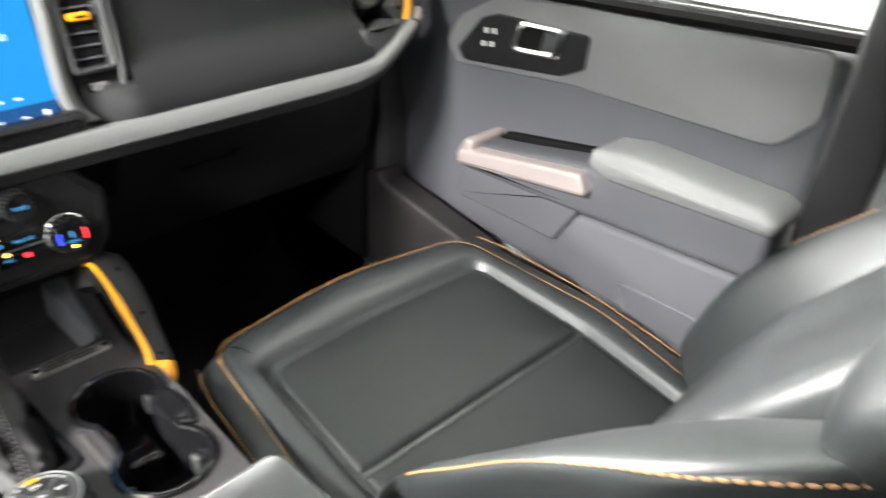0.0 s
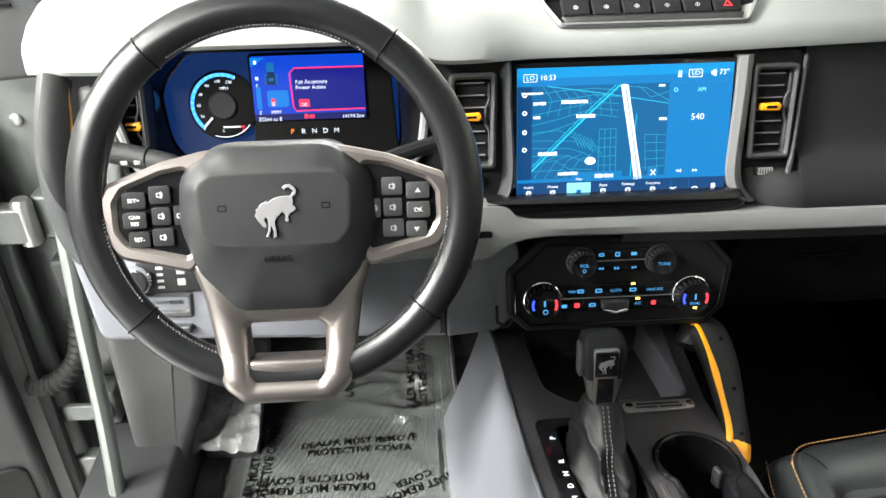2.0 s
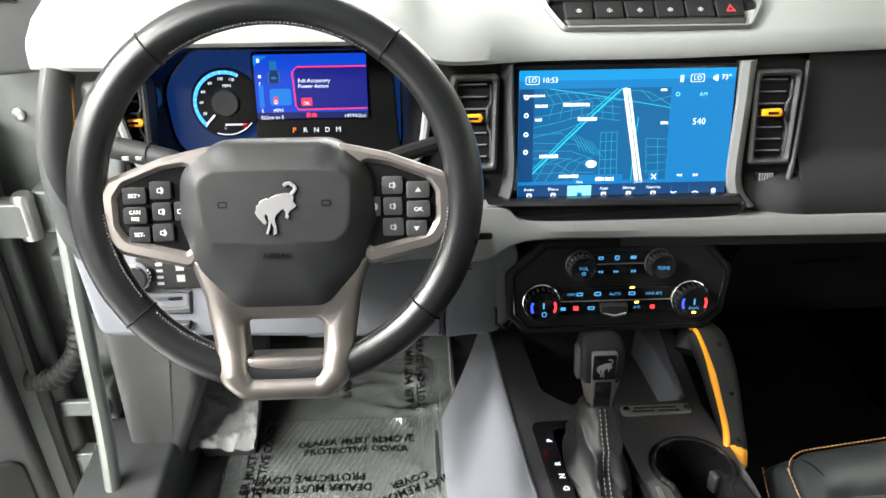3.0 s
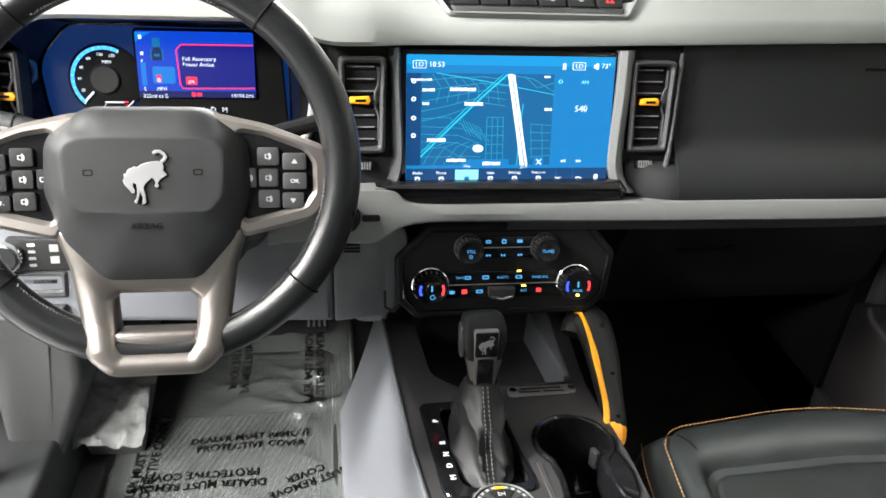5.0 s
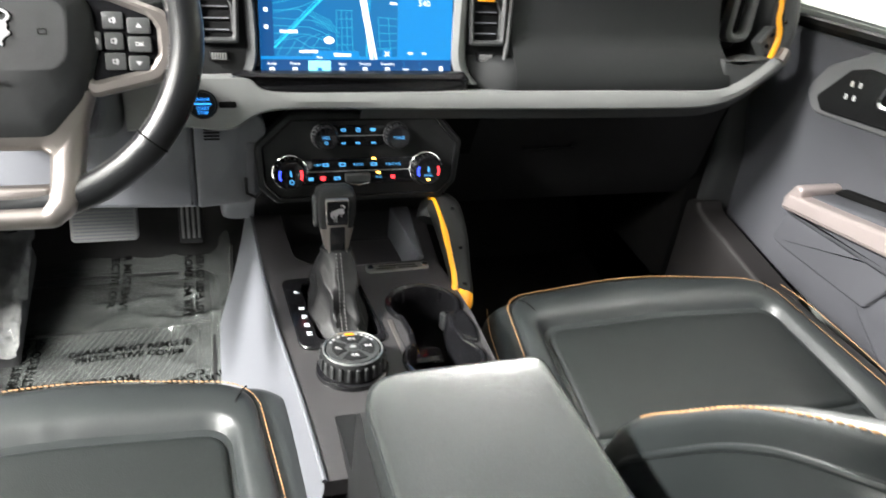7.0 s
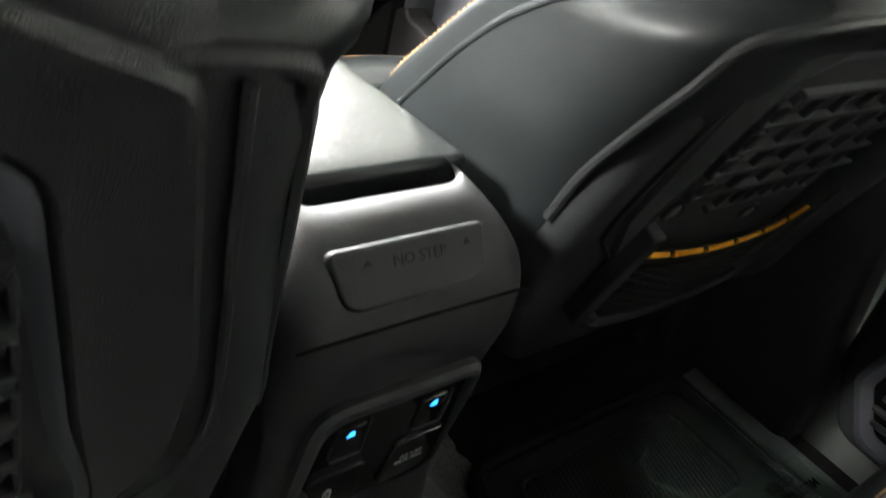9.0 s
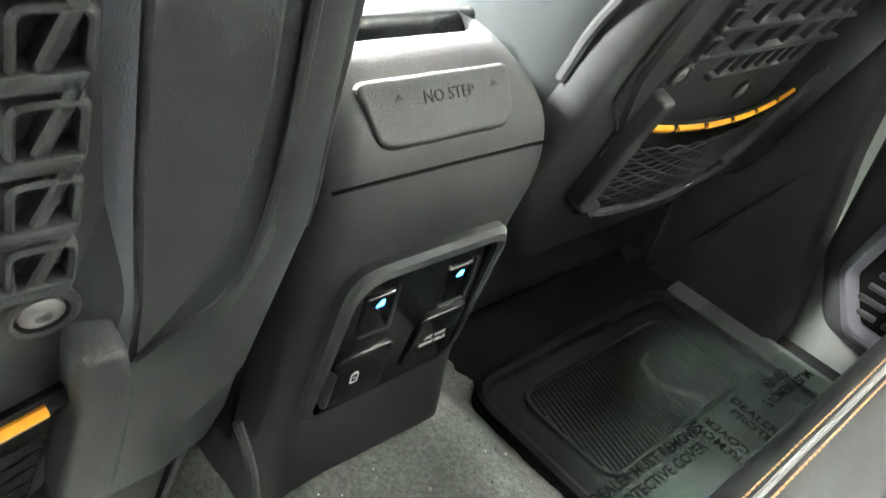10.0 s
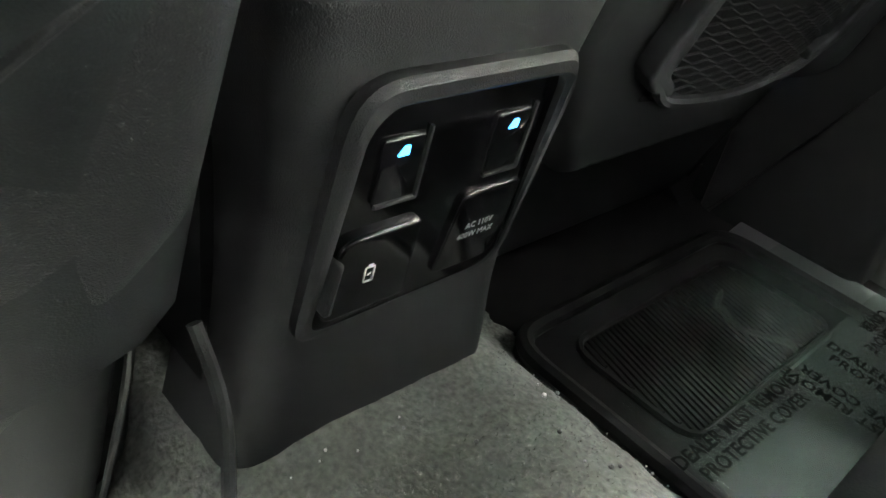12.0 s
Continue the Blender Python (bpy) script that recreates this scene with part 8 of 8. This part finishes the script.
def film_material(name, tint, haze, rough, crease, size=22.0, shine_gain=1.8):
    """Thin clear film: see-through, with gloss by its angle and a slight haze."""
    m = bpy.data.materials.new(name)
    m.use_nodes = True
    t = m.node_tree
    n = t.nodes
    n.remove(n["Principled BSDF"])
    see = n.new("ShaderNodeBsdfTransparent")
    see.inputs["Color"].default_value = (0.90, 0.94, 0.92, 1)
    dull = n.new("ShaderNodeBsdfDiffuse")
    dull.inputs["Color"].default_value = rgb(tint)
    shine = n.new("ShaderNodeBsdfGlossy")
    shine.inputs["Roughness"].default_value = rough
    wr = n.new("ShaderNodeTexNoise")
    wr.inputs["Scale"].default_value = size
    wr.inputs["Detail"].default_value = 5.0
    wr.inputs["Distortion"].default_value = 1.6
    bp = n.new("ShaderNodeBump")
    bp.inputs["Strength"].default_value = crease
    bp.inputs["Distance"].default_value = 0.02
    t.links.new(wr.outputs["Fac"], bp.inputs["Height"])
    t.links.new(bp.outputs["Normal"], shine.inputs["Normal"])
    fr = n.new("ShaderNodeFresnel")
    fr.inputs["IOR"].default_value = 1.6
    t.links.new(bp.outputs["Normal"], fr.inputs["Normal"])
    one, two = n.new("ShaderNodeMixShader"), n.new("ShaderNodeMixShader")
    one.inputs["Fac"].default_value = haze
    t.links.new(see.outputs[0], one.inputs[1])
    t.links.new(dull.outputs[0], one.inputs[2])
    gain = n.new("ShaderNodeMath")
    gain.operation = "MULTIPLY"
    gain.inputs[1].default_value = shine_gain
    gain.use_clamp = True
    t.links.new(fr.outputs[0], gain.inputs[0])
    t.links.new(gain.outputs[0], two.inputs["Fac"])
    t.links.new(one.outputs[0], two.inputs[1])
    t.links.new(shine.outputs[0], two.inputs[2])
    t.links.new(two.outputs[0], n["Material Output"].inputs["Surface"])
    return m


FILM = film_material("clear_plastic_film", (0.80, 0.86, 0.83), 0.13, 0.035, 0.28, 26.0, 3.2)
FILM_REAR = film_material("hazy_plastic_film", (0.40, 0.60, 0.52), 0.10, 0.24, 0.10, 14.0, 0.6)
FILM_THIN = film_material("thin_clear_film", (0.45, 0.64, 0.54), 0.03, 0.12, 0.12, 14.0, 0.35)
FILM_CRISP = film_material("crinkled_plastic_film", (0.88, 0.90, 0.88), 0.42, 0.05, 0.7, 45.0, 5.0)


def face_up(ob):
    """Turns a thin sheet so that its faces look upwards."""
    if sum(p.normal.z for p in ob.data.polygons) < 0:
        ob.data.flip_normals()
    return ob


def crumple(x, y, rough=1.0):
    """How far the film stands off its bed: slow waves and sharp creases, most where it is bunched."""
    bunched = 0.35 + 2.2 * math.exp(-((x + 0.27) / 0.06) ** 2 - ((y - 0.26) / 0.07) ** 2)
    crease = 0.007 * math.exp(-((y - 0.295 - 0.1 * (x + 0.39)) / 0.007) ** 2 - ((x + 0.39) / 0.07) ** 2)
    sharp = 0.010 * (1 - abs(noise.noise((x * 9 + y * 4, y * 13, 7)))) ** 9 + 0.004 * (1 - abs(noise.noise((x * 25, y * 14 - x * 9, 2)))) ** 8
    return abs(noise.noise((x * 6, y * 5, 3))) * 0.004 + rough * (bunched * sharp + crease)


def film(name, x0, y0, x1, y1, zf, parent, mat, skew=0.0, n=90, rough=1.0):
    rows = []
    for j in range(n + 1):
        row = []
        for i in range(n + 1):
            x, y = x0 + (x1 - x0) * i / n, y0 + (y1 - y0) * j / n
            x += 0.006 * noise.noise((y * 14, 1.3, x0)) * (1 if i in (0, n) else 0)
            xx = x + skew * (y - y0)
            row.append((xx, y, zf(xx, y) + crumple(xx, y, rough)))
        rows.append(row)
    ob = part(name, skin(bmesh.new(), rows, closed=False, cap=(False, False)), mat, parent, "", smooth=80)
    return face_up(ob)


cover = thing("plastic_floor_cover", "creased clear protective film with black printed words over the floor mat", "protective film", "protective films")
def front_bed(x, y):
    return 0.044 + 0.9 * max(0, y - 0.38) ** 1.3 + 0.02 * math.exp(-((x + 0.195) / 0.02) ** 2)


film("film", -0.665, -0.26, -0.190, 0.47, front_bed, cover, FILM)
hem = smooth_path([(-0.188 + 0.008 * noise.noise((k * 0.7, 0, 0)), -0.26 + 0.06 * k, 0.075 + 0.012 * noise.noise((k * 0.9, 2, 0))) for k in range(13)], 5)
part("film_hem", tube(hem, [0.004 + 0.003 * abs(noise.noise((k * 0.4, 5, 1))) for k in range(len(hem))], sides=6), FILM_CRISP, cover, "gathered film edge")
L1, L2 = "DEALER MUST REMOVE", "PROTECTIVE COVER"


def printed(x, y, turn, size, z, lines=(L1, L2), mirror=1, parent=None):
    m = T(x, y, z) @ Matrix.Rotation(radians(turn), 4, "Z") @ Matrix.Diagonal((mirror, 1, 1, 1))
    for k, t in enumerate(lines):
        word = letters(t, size, m @ T(0, -k * size * 1.05, 0), INK, parent or cover, "printed_word", 0.0001)
        if parent is None:
            for v in word.data.vertices:
                v.co.z = front_bed(v.co.x, v.co.y) + crumple(v.co.x, v.co.y) + 0.0012


printed(-0.375, 0.150, 2, 0.0205, 0.068)
printed(-0.400, 0.385, -90, 0.0225, 0.068, (L1, L2), 1)
printed(-0.275, 0.330, 90, 0.0225, 0.066, (L1, L2), 1)
printed(-0.350, 0.455, 183, 0.0215, 0.090, (L1, L2), 1)
printed(-0.455, 0.045, 180, 0.0215, 0.066, (L1, L2), 1)
printed(-0.560, 0.10, 88, 0.0225, 0.068, (L1, L2), 1)
printed(-0.270, 0.035, 200, 0.0215, 0.068, ("MUST REMOVE", "COVER"), 1)
printed(-0.330, -0.10, 2, 0.0205, 0.066)

rest = thing("foot_rest", "ribbed foot rest wrapped in crinkled clear plastic", "foot rest")
FR = axes((-0.603, 0.125, 0.050), (1, 0, 0), (0, 1, 0.28))
part("pad", slab(box2(0.094, 0.26, 0.012, 0, 0.13), 0.0, 0.035, 0.008, FR), CHAR, rest)
for k in range(4):
    part("rib", box((-0.040, 0.012 + 0.061 * k, 0.034), (0.036, 0.063 + 0.061 * k, 0.041), 0.003, FR), GREY_LIGHT, rest, "grey rubber tread block")
rows = []
for j in range(36):
    row = []
    for i in range(22):
        u, v = -0.056 + 0.112 * i / 21, -0.02 + 0.295 * j / 35
        row.append(FR @ Vector((u, v, 0.054 + 0.020 * noise.noise((u * 30, v * 20, 1)) + 0.016 * (1 - abs(noise.noise((u * 34, v * 30, 4)))) ** 5 - 0.05 * max(0, abs(u) - 0.05) * 8)))
    rows.append(row)
face_up(part("wrap", skin(bmesh.new(), rows, closed=False, cap=(False, False)), FILM_CRISP, rest, "crinkled clear wrap"))

pedals = thing("brake_pedal", "wide ribbed rubber brake pedal on its arm", "pedal")
BP = axes((-0.400, 0.235, 0.268), (1, 0, 0), (0, 0.45, 0.9))
part("pad", slab(box2(0.112, 0.062, 0.010), -0.012, 0.006, 0.004, BP), GREY_LIGHT, pedals, "grey-brown rubber pad")
for k in range(9):
    part("rib", box((-0.050, -0.026 + 0.0062 * k, 0.006), (0.050, -0.0235 + 0.0062 * k, 0.008), 0, BP), GREY, pedals)
part("arm", tube([(-0.400, 0.25, 0.27), (-0.39, 0.33, 0.36), (-0.38, 0.34, 0.50)], 0.012, sides=8), BLACK, pedals)
acc = thing("accelerator_pedal", "narrow ribbed accelerator pedal", "pedal")
AP = axes((-0.254, 0.258, 0.274), (1, 0, 0), (0, 0.45, 0.9))
part("pad", slab(box2(0.042, 0.120, 0.008), -0.012, 0.004, 0.004, AP), BLACK, acc)
for k in range(4):
    part("rib", box((-0.0165 + 0.0095 * k, -0.05, 0.004), (-0.012 + 0.0095 * k, 0.05, 0.008), 0.001, AP), GREY_LIGHT, acc, "pale rubber rib")
part("arm", tube([(-0.254, 0.272, 0.315), (-0.25, 0.34, 0.43)], 0.010, sides=8), BLACK, acc)
part("footwell_side", box((-0.70, 0.42, 0.0), (-0.66, 0.66, 0.62)), DARK, body)

rcover = thing("plastic_floor_cover", "clear protective film with black printed words over the rear mat", "protective film", "protective films")
def rear_bed(x, y):
    """The rear film lies flat but for a bunched fold near its free corner."""
    fold = math.exp(-((x - 0.425 - 0.5 * (y + 0.90)) / 0.022) ** 2) * math.exp(-((y + 0.925) / 0.040) ** 2)
    return 0.167 + 0.030 * fold * (0.6 + 0.8 * abs(noise.noise((x * 60, y * 60, 2)))) + 0.003 * abs(noise.noise((x * 9, y * 8, 2)))


film("film", 0.415, -1.24, 0.655, -0.872, rear_bed, rcover, FILM_REAR, rough=0.4)
film("film", 0.225, -1.24, 0.413, -0.925, rear_bed, rcover, FILM_THIN, 0.06, rough=0.3)
film("film", 0.225, -1.24, 0.66, -0.989, lambda x, y: 0.176 + 0.003 * abs(noise.noise((x * 7, y * 6, 2))), rcover, FILM_REAR, rough=0.2)
fold = smooth_path([(0.452, -0.893, 0.176), (0.440, -0.898, 0.194), (0.425, -0.905, 0.186), (0.410, -0.915, 0.196), (0.414, -0.930, 0.185), (0.432, -0.950, 0.180), (0.446, -0.976, 0.182), (0.440, -0.986, 0.180)], 5)
part("film_fold", tube(fold, [0.0025 + 0.004 * abs(noise.noise((k * 0.35, 3, 1))) for k in range(len(fold))], sides=6), FILM_REAR, rcover, "gathered fold of the film")
printed(0.300, -0.999, -2, 0.0175, 0.186, (L1, L2), 1, rcover)
printed(0.476, -1.090, -90, 0.0175, 0.186, (L1, L2), 1, rcover)
printed(0.398, -1.080, 90, 0.0175, 0.186, (L1, L2), 1, rcover)
printed(0.565, -1.030, 178, 0.0175, 0.186, ("MUST REMOVE", "COVER"), 1, rcover)
# specks on the carpet
for k in range(60):
    x, y = -0.10 + 0.26 * random.random(), -1.12 + 0.22 * random.random()
    b = bmesh.new()
    bmesh.ops.create_icosphere(b, subdivisions=1, radius=0.0007 + 0.0014 * random.random() ** 3, matrix=T(x, y, hump(x) + 0.003))
    part("speck", b, PRINT if random.random() < 0.5 else GREY_LIGHT, body)
